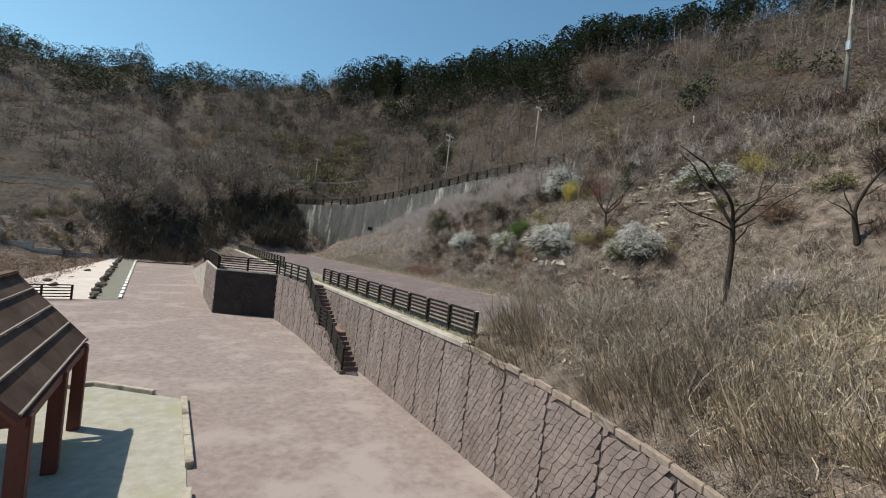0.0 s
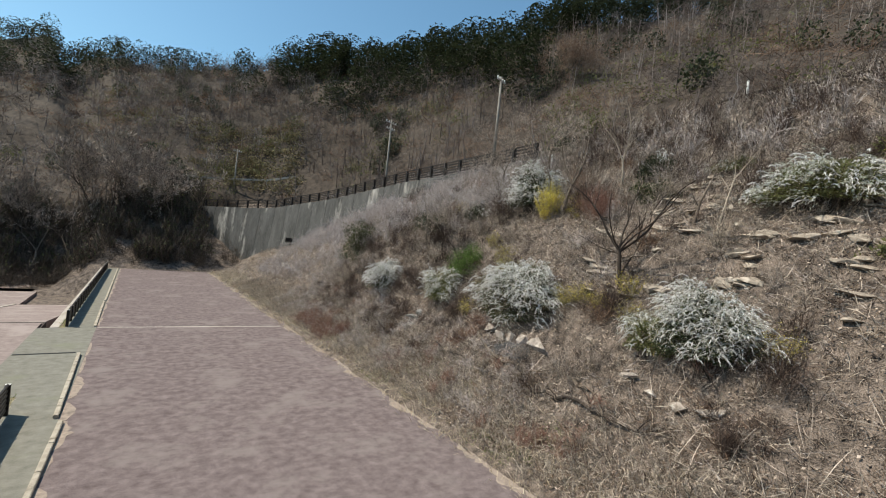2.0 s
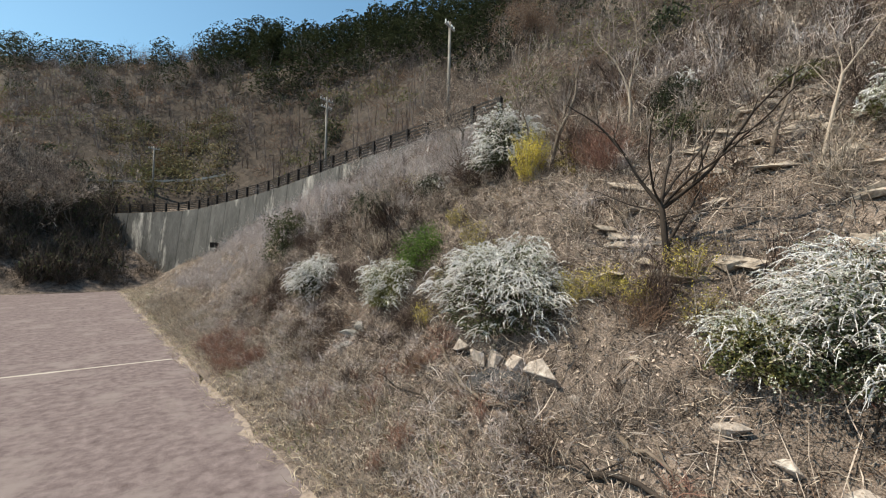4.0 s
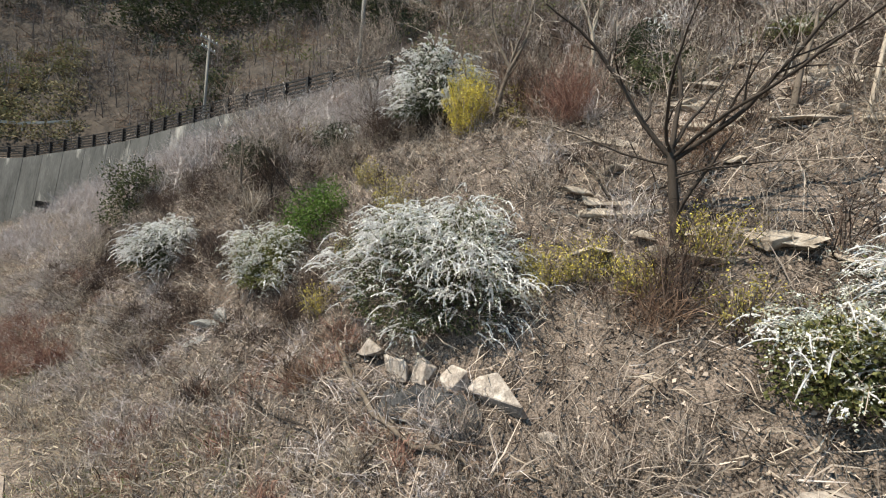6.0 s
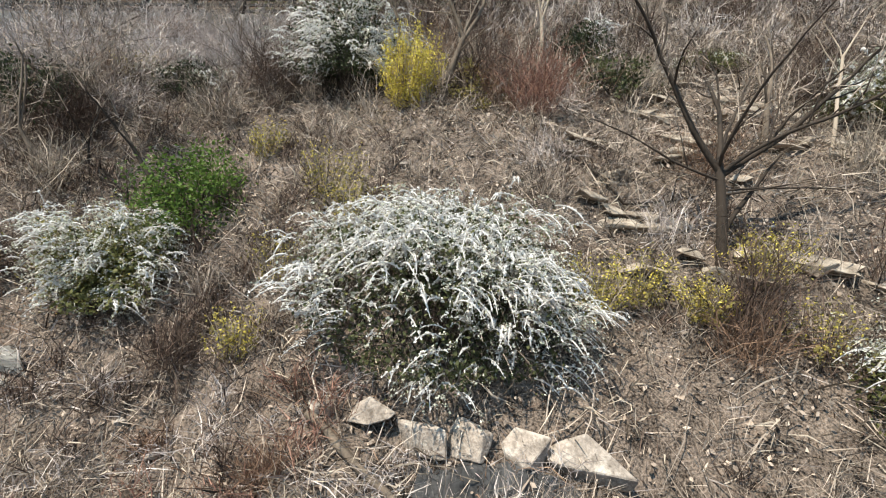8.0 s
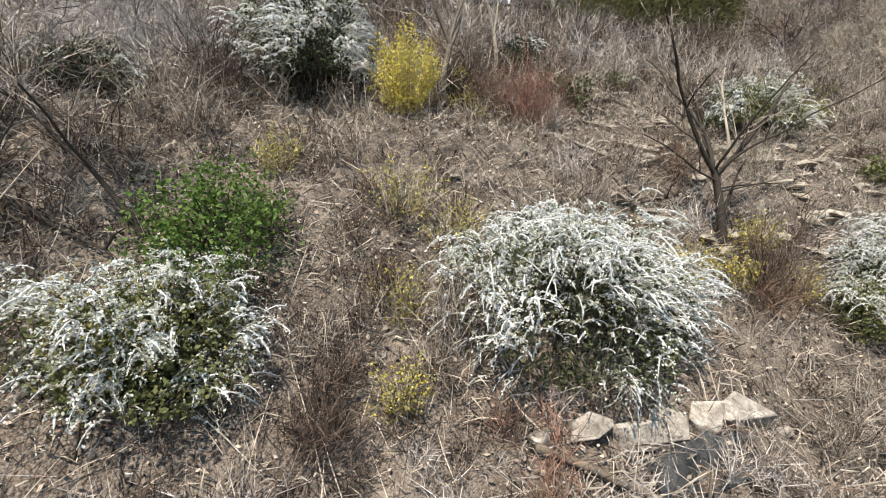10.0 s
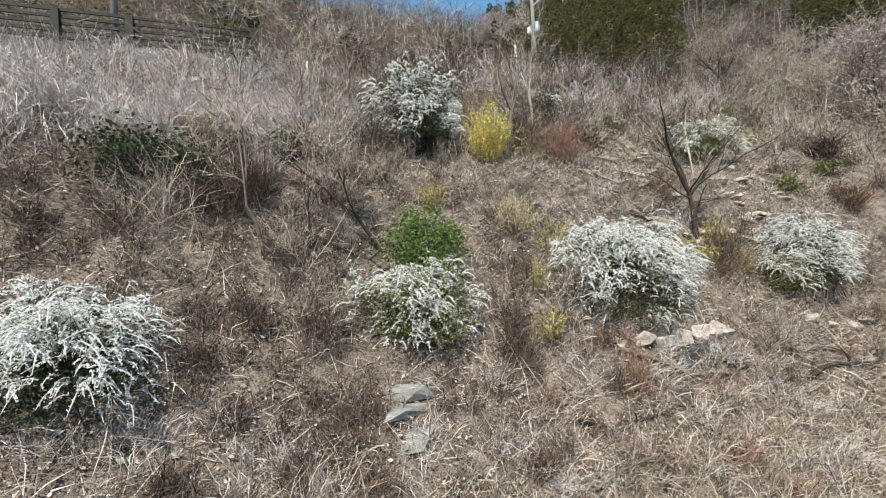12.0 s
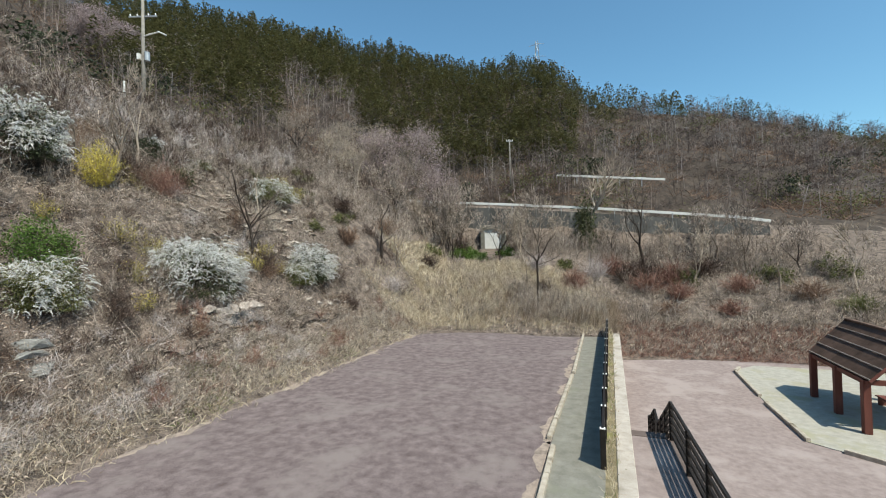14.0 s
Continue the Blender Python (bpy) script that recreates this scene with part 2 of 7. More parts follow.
def box(bm, x0, x1, y0, y1, z0, z1, bevel=0.0):
    r = bmesh.ops.create_cube(bm, size=1, matrix=Matrix.LocRotScale(((x0 + x1) / 2, (y0 + y1) / 2, (z0 + z1) / 2), None, (x1 - x0, y1 - y0, z1 - z0)))
    if bevel:
        edges = list({e for v in r["verts"] for e in v.link_edges})
        bmesh.ops.bevel(bm, geom=edges, offset=bevel, segments=2, affect="EDGES")
    return bm


def boxed(*a, bevel=0.0):
    return box(bmesh.new(), *a, bevel=bevel)


def prism(points, z0, z1):
    """A slab over a plan outline; z0 and z1 are numbers or functions of x, y."""
    bm = bmesh.new()
    f0 = z0 if callable(z0) else lambda x, y: z0
    f1 = z1 if callable(z1) else lambda x, y: z1
    low = [bm.verts.new((x, y, f0(x, y))) for x, y in points]
    top = [bm.verts.new((x, y, f1(x, y))) for x, y in points]
    bm.faces.new(top)
    bm.faces.new(low[::-1])
    n = len(points)
    for i in range(n):
        bm.faces.new((low[i], low[(i + 1) % n], top[(i + 1) % n], top[i]))
    bmesh.ops.recalc_face_normals(bm, faces=bm.faces)
    return bm


def tube(bm, points, radii, sides=6):
    """A tapered tube along points."""
    rings = []
    for i, p in enumerate(points):
        p = Vector(p)
        a = Vector(points[max(i - 1, 0)])
        b = Vector(points[min(i + 1, len(points) - 1)])
        d = (b - a).normalized()
        side = d.cross(Vector((0.31, 0.17, 0.93)))
        if side.length < 0.05:
            side = d.cross(Vector((1, 0, 0)))
        side.normalize()
        up = side.cross(d)
        r = radii[i] if hasattr(radii, "__len__") else radii
        rings.append([bm.verts.new(p + (side * math.cos(2 * math.pi * j / sides) + up * math.sin(2 * math.pi * j / sides)) * r) for j in range(sides)])
    for a, b in zip(rings, rings[1:]):
        for j in range(sides):
            bm.faces.new((a[j], a[(j + 1) % sides], b[(j + 1) % sides], b[j]))
    bm.faces.new(rings[0][::-1])
    bm.faces.new(rings[-1])
    return bm


# ---- the lie of the land ----
LOW = -3.05
BENCH_Y = [-60, -20, 0, 19, 30, 36, 48, 60, 64, 75, 79, 86, 92]
BENCH_X = [30, 27, 25.0, 24.4, 24.0, 23.4, 22.6, 21.3, 20.4, 17.4, 15.8, 12.0, 8.0]
BENCH_Z = [13.5, 13.8, 14.2, 13.9, 12.75, 12.4, 12.0, 11.0, 10.6, 9.6, 9.4, 9.3, 9.2]
AZ = [-60, -40, -22, -17.5, -10.5, -9.2, -5, -1, 12, 21, 32, 48, 64, 72, 90, 110, 120, 132, 147, 150, 171, 178, 180.5, 191, 201, 203, 208, 215, 240, 280, 300]
R0 = [95.0, 85.0, 71.5, 69.2, 66.8, 66.4, 65.0, 64.3, 64.2, 56.1, 46.8, 37.2, 31.3, 30.4, 29.0, 32.0, 35.3, 41.1, 50.0, 51.5, 58.0, 58.0, 58.4, 60.3, 63.4, 64.0, 66.5, 70.0, 90.0, 100.0, 95.0]
Z0 = [-3.0, -2.5, 2.9, 4.1, 5.9, 6.2, 7.3, 8.2, 9.9, 10.5, 11.1, 11.9, 12.7, 12.9, 13.0, 14.0, 14.3, 14.3, 14.0, 13.5, 11.0, 10.6, 10.4, 9.7, 8.7, 8.5, 7.0, 5.0, -3.0, -4.0, -3.0]
R1 = [260.0, 230.0, 222.8, 212.2, 184.8, 179.7, 165.0, 142.1, 108.0, 99.0, 88.8, 79.2, 84.5, 87.8, 95.0, 92.0, 91.3, 91.3, 92.0, 92.4, 95.1, 96.0, 101.0, 122.0, 142.0, 146.0, 154.8, 167.0, 250.0, 300.0, 260.0]
Z1 = [44, 58, 70, 64, 66, 56.5, 61.5, 54, 51.5, 53, 52, 54.5, 58.5, 60.5, 60, 53, 49.5, 52.5, 53, 50, 46, 43.5, 41, 41, 37.5, 34.5, 31, 30, 30, 34, 40]


def wobble(x, y, s, seed=0.0):
    """Smooth made-up relief, between about -1 and 1."""
    x, y = x * s, y * s
    return (np.sin(x * 1.7 + 1.3 * np.sin(y * 1.1 + seed) + seed) + np.sin(y * 1.9 + 1.1 * np.sin(x * 1.3 - seed) + 2 * seed) + 0.6 * np.sin(2.9 * x + 3.3 * y + seed * 3) + 0.4 * np.sin(5.3 * x - 4.1 * y + seed * 5)) / 2.6


def land(x, y, sink=True):
    """Height of the ground at x, y."""
    x, y = np.asarray(x, float), np.asarray(y, float)
    upper = np.clip((x + 1.72 + np.interp(y, [-9, -3.2], [2.5, 0])) / np.interp(y, [-9, -3.2], [5.0, 0.2]), 0, 1)
    flat = LOW * (1 - np.where(y > 76, np.clip((x + 6.5) / 5.0, 0, 1), upper))
    u = x - 9.7 - 0.25 * wobble(y, y * 0, 0.35, 2.0)
    prof = np.interp(u, [0, 0.8, 1.8, 3.0, 4.2, 5.2, 6.2, 8, 10, 12, 13.6, 40], [0, 0.18, 0.45, 1.15, 2.35, 3.75, 5.05, 7.2, 8.9, 10.4, 11.9, 12.5])
    amount = np.interp(y, [-20, 5, 40, 52, 66, 80, 95], [0.8, 1.0, 1.0, 0.86, 0.6, 0.55, 0.5])
    east = np.where(u > 0, prof * amount, 0)
    brink = np.interp(y, [-12, -3, 0, 3, 5.4, 9, 12], [-3.0, -2.3, -1.35, -0.7, -0.38, -0.12, 0]) + np.clip(x + 1.7, 0, None) * 0.34 + np.clip(-1.0 - y, 0, None) * 0.55
    south = np.minimum(np.clip(10.6 - y, 0, None) * 0.2, brink) * upper + np.clip(0.8 - y, 0, None) * 0.42 * (1 - upper)
    south = np.minimum(south, 7.0 - flat)
    side = np.clip((x + 6.5) / 4.5, 0, 1)
    north = np.clip(y - 77, 0, None) * 0.55 * side + np.clip(y - 82.5, 0, None) * 0.6 * (1 - side)
    west = np.where(x < -17.5, -np.clip(-17.5 - x, 0, 8) * 0.12, 0)
    inner = flat + np.maximum(np.maximum(east, south), north) + west
    bx, bz = np.interp(y, BENCH_Y, BENCH_X), np.interp(y, BENCH_Y, BENCH_Z)
    brow = bz - np.clip(bx + 0.35 - x, 0, None) * np.interp(y, [-20, 29, 36], [1.25, 1.25, 40.0])
    inner = np.where((y > -20) & (x > 12), np.maximum(inner, brow), inner)
    inner = np.where((x > bx + 0.35) & (y < 90) & (y > -20), bz, np.minimum(inner, bz))
    shelf = np.interp(x, [-20, -15, 0, 10, 22, 30], [6.2, 7.4, 9.3, 10.4, 11.6, 12.5])
    inner = np.where((y < -18.3) & (x > -22) & (x < bx), shelf, inner)
    dx, dy = x - 5, y - 30
    r = np.hypot(dx, dy)
    az = (np.degrees(np.arctan2(dx, dy)) + 60) % 360 - 60
    r0, z0, r1, z1 = (np.interp(az, AZ, v) for v in (R0, Z0, R1, Z1))
    k = np.clip((r - r0) / (r1 - r0), 0, None)
    outer = z0 + (z1 - z0) * np.where(k < 1, k ** 0.92, 1 - 0.35 * np.clip(k - 1, 0, 2.2))
    w = np.clip((r - r0 + 7) / 7, 0, 1)
    w = w * w * (3 - 2 * w)
    z = inner * (1 - w) + outer * w
    rough = np.clip((r - 14) / 60, 0, 1) * 1.6 * w
    bare = np.clip(np.maximum(u, np.maximum(10 - y, y - 79) * 0.5), 0, 3) / 3
    bare = np.where((x < -16.5), 0.5, bare) * np.where((x < 9.0) & (y > 11) & (y < 76) & (x > -16.5), 0, 1)
    z = z + rough * wobble(x, y, 0.11) + bare * (0.16 * wobble(x, y, 0.9, 1.0) + 0.08 * wobble(x, y, 2.7, 4.0) + 0.045 * wobble(x, y, 6.5, 2.0))
    if sink:
        under = ((x > -16.6) & (x < 8.7) & (y > 1.5) & (y < 75.5)) & ~((x > -1.6) & (y < 10.8))
        z = np.where(under, z - 0.35, np.where((x > 8) & (x < 10.0) & (y > 11.5) & (y < 76), np.minimum(z, 0.02) - 0.06, z))
        z = np.where((x > -2.4) & (x < -1.0) & (y > 0) & (y < 76), np.minimum(z, -0.5), z)
    return z


def polar(x, y):
    dx, dy = x - 5, y - 30
    r = np.hypot(dx, dy)
    az = (np.degrees(np.arctan2(dx, dy)) + 60) % 360 - 60
    r0, r1 = np.interp(az, AZ, R0), np.interp(az, AZ, R1)
    return az, (r - r0) / (r1 - r0), r


def spread(fine0, fine1, step, mid0, mid1, mstep, far):
    a = list(np.arange(fine0, fine1, step))
    lo, hi = list(np.arange(mid0, fine0, mstep)), list(np.arange(fine1, mid1, mstep))
    out, s, v = [], mstep, mid1
    while v < far:
        out.append(v)
        s *= 1.13
        v += s
    out.append(far)
    back, s, v = [], mstep, mid0 - mstep
    while v > -far:
        back.append(v)
        s *= 1.13
        v -= s
    back.append(-far)
    return np.array(back[::-1] + lo + a + hi + out)


def build_ground():
    xs = spread(8.5, 27, 0.26, -24, 60, 1.1, 900)
    xs = np.sort(np.r_[xs[np.abs(xs + 1.6) > 0.6], -2.2, -1.82, -1.42, -1.0])
    ys = spread(6, 60, 0.34, -40, 115, 1.2, 900)
    gx, gy = np.meshgrid(xs, ys, indexing="ij")
    gz = land(gx, gy)
    nx, ny = len(xs), len(ys)
    verts = np.stack([gx, gy, gz], -1).reshape(-1, 3)
    i = (np.arange(nx - 1)[:, None] * ny + np.arange(ny - 1)[None]).ravel()
    faces = np.stack([i, i + ny, i + ny + 1, i + 1], -1)
    me = bpy.data.meshes.new("ground")
    me.vertices.add(len(verts))
    me.vertices.foreach_set("co", verts.ravel())
    me.loops.add(faces.size)
    me.loops.foreach_set("vertex_index", faces.ravel())
    me.polygons.add(len(faces))
    me.polygons.foreach_set("loop_start", np.arange(0, faces.size, 4))
    me.polygons.foreach_set("use_smooth", np.ones(len(faces), bool))
    me.materials.append(SOIL)
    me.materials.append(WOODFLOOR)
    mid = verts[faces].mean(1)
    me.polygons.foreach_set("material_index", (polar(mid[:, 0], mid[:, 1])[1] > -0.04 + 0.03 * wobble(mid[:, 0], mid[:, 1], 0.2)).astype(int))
    me.update()
    me.validate()
    return tagged(new("ground", me), "brown leaf-littered hillside ground with bare pale soil", "ground", kind="structure")


ground = build_ground()


def dust_edges():
    """Pale dust and litter drifted along the kerb and the far road edge: thin irregular sheets on the asphalt."""
    rnd = random.Random(31)
    bm = bmesh.new()

    def sheet(line, z0, z1):
        low = [bm.verts.new((x, y, z0)) for x, y in line]
        top = [bm.verts.new((x, y, z1)) for x, y in line]
        bm.faces.new(top)
        for i in range(len(line)):
            bm.faces.new((low[i], low[(i + 1) % len(line)], top[(i + 1) % len(line)], top[i]))

    y = 10.6
    while y < 75:
        ln, w = rnd.uniform(0.8, 2.6), rnd.uniform(0.04, 0.42) * (1.0 if y < 30 else 0.6)
        n = max(5, int(ln / 0.16))
        east = [(0.2 + w * abs(math.sin(math.pi * i / n)) ** 0.6 * rnd.uniform(0.55, 1.0), y + ln * i / n) for i in range(n + 1)]
        if not 33.2 < y < 38.6:
            sheet([(0.16, y)] + east + [(0.16, y + ln)], -0.01, 0.005)
        y += ln * rnd.uniform(0.85, 1.3)
    y = 12.4
    while y < 75:
        ln = 3.0
        edge_at = [9.85 + 0.16 * math.sin(v * 1.3) + 0.12 * math.sin(v * 3.1 + 1) for v in np.linspace(y, y + ln, 22)]
        west = [(e - rnd.uniform(0.0, 0.2), v) for e, v in zip(edge_at, np.linspace(y, y + ln, 22))]
        sheet([(edge_at[0] + 0.15, y)] + west[::1] + [(edge_at[-1] + 0.15, y + ln)], -0.01, 0.0045)
        y += ln
    bmesh.ops.recalc_face_normals(bm, faces=bm.faces)
    return solid("road_dust", bm, DUST, "pale dust and litter drifted along the road edges", "dust", kind="stuff")


dust_edges()

# ---- paved levels ----
solid("plaza", prism([(-16, 1.6), (-12, 0.6), (-6, 1.4), (-2.0, 2.6), (-1.45, 2.6), (-1.45, 33), (-6.7, 33), (-7.2, 82), (-17, 82), (-17, 40)], LOW - 0.4, LOW), PLAZA, "pinkish worn paving of the lower plaza", "paving")
edge = [(9.85 + 0.16 * math.sin(y * 1.3) + 0.12 * math.sin(y * 3.1 + 1), y) for y in np.arange(12.6, 76.1, 0.8)]
solid("road", prism([(0.15, 11.0), (2.4, 11.2), (5.0, 10.8), (7.4, 11.1), (9.0, 11.9)] + edge + [(5, 76.3), (0.15, 75.5)], -0.4, 0.0), ASPHALT, "pinkish grey worn asphalt of the upper terrace road", "road")
solid("joint_strip", prism([(0.2, 38.72), (2.6, 38.62), (5.1, 38.44), (7.2, 38.38), (9.4, 38.25), (9.4, 38.42), (7.3, 38.52), (5.0, 38.66), (2.5, 38.76), (0.2, 38.9)], -0.1, 0.004), COPING, "pale concrete strip across the asphalt road", "strip")
solid("gutter_south", boxed(-1.12, 0.149, 9.6, 28.0, -0.5, -0.01), GUTTER, "greenish grey concrete walk beside the road kerb", "walkway")
solid("gutter_mid", boxed(-2.2, 0.149, 28.0, 38.9, -0.5, -0.014), GUTTER, "greenish grey concrete landing between stair and road", "walkway")
solid("gutter_north", boxed(-1.12, 0.149, 38.9, 75.5, -0.5, -0.01), GUTTER, "greenish grey concrete walk beside the road kerb", "walkway")
solid("planting_south", boxed(-1.36, -1.12, 9.6, 28.0, -0.6, -0.02), VERGE, "narrow planting strip of dry grass behind the fence", "planting")
solid("planting_north", boxed(-1.36, -1.12, 38.9, 75.5, -0.6, -0.02), VERGE, "narrow planting strip of dry grass behind the fence", "planting")
solid("landing_paving", prism([(-6.6, 32.6), (-3.0, 30.9), (-2.6, 24.36), (-1.7, 24.36), (-1.7, 28.1), (-2.2, 28.1), (-2.2, 40), (-6.9, 40)], -0.5, -0.012), PLAZA, "pinkish paving of the raised landing", "paving")


def ramp_z(x, y):
    return float(np.interp(y, [40, 66], [-0.012, LOW + 0.01]))


solid("ramp", prism([(-6.9, 40), (-2.2, 40), (-2.2, 66), (-7.3, 66)], LOW - 0.2, ramp_z), PLAZA, "pinkish paved ramp down to the plaza", "ramp")
solid("pad", prism([(-16.5, 2.2), (-10, 2.2), (-8.6, 3.7), (-8.42, 9.4), (-8.42, 15.1), (-9.3, 15.8), (-11.1, 17.15), (-12, 16.9), (-16.5, 15.5)], LOW - 0.2, LOW + 0.03), PAD, "greenish grey concrete pad under the pavilion", "paving")
solid("pale_path", prism([(-16.2, 37.2), (-13.9, 37.2), (-16.6, 80.4), (-17.4, 80.4), (-20.5, 40)], LOW - 0.2, LOW + 0.006), PALE, "pale bare path beside the rock edging", "path")
solid("grey_path", prism([(-13.85, 37.2), (-12.4, 37.5), (-14.6, 80.2), (-16.5, 80.4)], LOW - 0.2, LOW + 0.01), GUTTER, "smooth grey concrete path edged with rocks", "path")


# ---- retaining wall of the upper terrace ----
def wall_top(y):
    return float(np.interp(y, [-3, 0, 3, 4, 5.4, 7.3, 9, 14], [-2.2, -1.25, -0.6, -0.44, -0.28, -0.14, -0.06, -0.04]))


def wall_body(name, y0, y1, label):
    bm = bmesh.new()
    ys = list(np.arange(y0, y1, 0.8)) + [y1]
    rows = []
    for y in ys:
        t = wall_top(y)
        rows.append([bm.verts.new(v) for v in ((-1.76, y, LOW - 0.3), (-1.68, y, t - 0.1), (-1.36, y, t - 0.1), (-1.36, y, LOW - 0.3))])
    for a, b in zip(rows, rows[1:]):
        for j in range(4):
            bm.faces.new((a[j], a[(j + 1) % 4], b[(j + 1) % 4], b[j]))
    bm.faces.new(rows[0])
    bm.faces.new(rows[-1][::-1])
    bmesh.ops.recalc_face_normals(bm, faces=bm.faces)
    return solid(name, bm, MORTAR, label, "retaining wall")


wall_west = wall_body("wall_west", -3.0, 28.0, "reddish brown irregular stone-faced retaining wall")
wall_north = wall_body("wall_north", 38.9, 75.5, "reddish brown stone-faced retaining wall beside the ramp")


def coping_line(parent, y0, y1, step, name="coping_stone", inner=-1.35, material=COPING, uneven=0.0):
    y, rnd = y0, random.Random(8)
    while y < y1 - 0.1:
        e = min(y + step, y1)
        bm = bmesh.new()
        sag = rnd.uniform(-2, 0.3) * uneven
        t0, t1 = wall_top(y) + sag, wall_top(e) + sag + rnd.uniform(-0.5, 0.5) * uneven
        a = [bm.verts.new(v) for v in ((-1.72, y + 0.006, t0 - 0.1), (inner, y + 0.006, t0 - 0.1), (inner, y + 0.006, t0 + 0.05), (-1.72, y + 0.006, t0 + 0.05))]
        b = [bm.verts.new(v) for v in ((-1.72, e - 0.006, t1 - 0.1), (inner, e - 0.006, t1 - 0.1), (inner, e - 0.006, t1 + 0.05), (-1.72, e - 0.006, t1 + 0.05))]
        for j in range(4):
            bm.faces.new((a[j], b[j], b[(j + 1) % 4], a[(j + 1) % 4]))
        bm.faces.new(a)
        bm.faces.new(b[::-1])
        bmesh.ops.recalc_face_normals(bm, faces=bm.faces)
        bmesh.ops.bevel(bm, geom=list(bm.edges), offset=0.015, segments=1, affect="EDGES")
        part(name, bm, material, parent)
        y = e


coping_line(wall_west, -3, 9.4, 0.55, inner=-1.6, material=DUST, uneven=0.03)
coping_line(wall_west, 9.4, 28, 2.0)
coping_line(wall_north, 38.9, 75.5, 2.2)
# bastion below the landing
bastion = solid("wall_bastion", prism([(-6.75, 32.3), (-3.02, 30.6), (-3.02, 30.0), (-2.1, 30.0), (-2.1, 41), (-7.0, 41)], LOW - 0.3, -0.1), SHADESTONE, "stone-faced bastion wall under the landing, coloured dark for its shade", "retaining wall")
solid("wall_ramp_west", prism([(-7.0, 41), (-6.75, 41), (-7.2, 66), (-7.45, 66)], LOW - 0.3, lambda x, y: ramp_z(x, y) + 0.05), COPING, "low wall beside the paved ramp", "retaining wall")
# stair side wall
def stair_x(y):
    return float(np.interp(y, [24.5, 30.6], [-2.62, -3.0]))


bm = bmesh.new()
rows = []
for y, z in [(16.9, LOW + 0.15), (19.7, -1.72), (21.0, -1.72), (24.4, 0.0), (27.5, 0.0), (31.0, 0.0)]:
    rows.append([bm.verts.new(c) for c in ((stair_x(y) - 0.1, y, LOW - 0.3), (stair_x(y) - 0.1, y, z), (stair_x(y) + 0.1, y, z), (stair_x(y) + 0.1, y, LOW - 0.3))])
for a, b in zip(rows, rows[1:]):
    for j in range(4):
        bm.faces.new((a[j], a[(j + 1) % 4], b[(j + 1) % 4], b[j]))
bm.faces.new(rows[0])
bm.faces.new(rows[-1][::-1])
bmesh.ops.recalc_face_normals(bm, faces=bm.faces)
stair_wall = solid("wall_stair", bm, MORTAR, "stone-faced side wall of the outdoor stair", "retaining wall")

# ---- curved concrete wall under the mountain road ----
def concrete_wall():
    ob = thing("concrete_wall", "tall weathered grey concrete retaining wall with vertical joints", "retaining wall")
    ys = np.arange(30, 90.1, 3.0)
    for y0, y1 in zip(ys, ys[1:]):
        bm = bmesh.new()
        cols = []
        for y in (y0 + 0.03, y1 - 0.03):
            x, z = float(np.interp(y, BENCH_Y, BENCH_X)), float(np.interp(y, BENCH_Y, BENCH_Z))
            cols.append([bm.verts.new(v) for v in ((x - 1.0, y, z - 8.5), (x - 0.1, y, z + 0.25), (x + 0.35, y, z + 0.25), (x + 0.6, y, z - 8.5))])
        for j in range(4):
            bm.faces.new((cols[0][j], cols[0][(j + 1) % 4], cols[1][(j + 1) % 4], cols[1][j]))
        bm.faces.new(cols[0][::-1])
        bm.faces.new(cols[1])
        bmesh.ops.recalc_face_normals(bm, faces=bm.faces)
        part("panel", bm, CONCRETE, ob)
    return ob


concrete_wall()

# ---- fences, kerbs, stair ----
def cube_mesh(name, sx, sy, sz, material, bevel=0.0, z0=0.0):
    me = bpy.data.meshes.new(name)
    bm = boxed(-sx / 2, sx / 2, -sy / 2, sy / 2, z0, z0 + sz, bevel=bevel)
    bm.to_mesh(me)
    bm.free()
    me.materials.append(material)
    return me


def rail_fence(label, posts, height, rails, post_size=0.12, rail_size=0.048, caps=True, group="", mat_post=RAILING, mat_rail=RAILING, name="fence"):
    """Square posts with horizontal rails from post to post, following the ground."""
    ob = thing(name, label, "fence", group, at=posts[0])
    base = Vector(posts[0])
    post_me = cube_mesh("post", post_size, post_size, height, mat_post, 0.008)
    cap_me = cube_mesh("cap", post_size * 0.96, post_size * 0.96, 0.012, CAP, 0.0, height)
    for p in posts:
        d = Vector(p) - base
        po = link("post", post_me, ob, m=Matrix.Translation(d))
        if caps:
            link("cap", cap_me, po, "pale worn top")
    unit = cube_mesh("rail", 1.0, rail_size, rail_size * 1.5, mat_rail)
    for a, b in zip(posts, posts[1:]):
        a, b = Vector(a) - base, Vector(b) - base
        d = b - a
        flat = math.hypot(d.x, d.y)
        turn = Matrix.Rotation(math.atan2(d.y, d.x), 4, "Z") @ Matrix.Rotation(-math.atan2(d.z, flat), 4, "Y")
        for j in range(rails):
            h = height * (0.16 + 0.78 * j / max(rails - 1, 1))
            link("rail", unit, ob, m=Matrix.Translation((a + b) / 2 + Vector((0, 0, h))) @ turn @ Matrix.Diagonal((d.length, 1, 1, 1)))
    return ob


def line_of(a, b, n):
    return [tuple(Vector(a).lerp(Vector(b), i / (n - 1))) for i in range(n)]


rail_fence("dark brown metal fence with square posts beside the gutter", line_of((-1.08, 9.75, -0.012), (-1.08, 26.4, -0.012), 12), 0.86, 6)
rail_fence("dark brown metal fence along the far terrace edge", line_of((-1.08, 39.2, -0.012), (-1.08, 74.5, -0.012), 24), 0.86, 6)
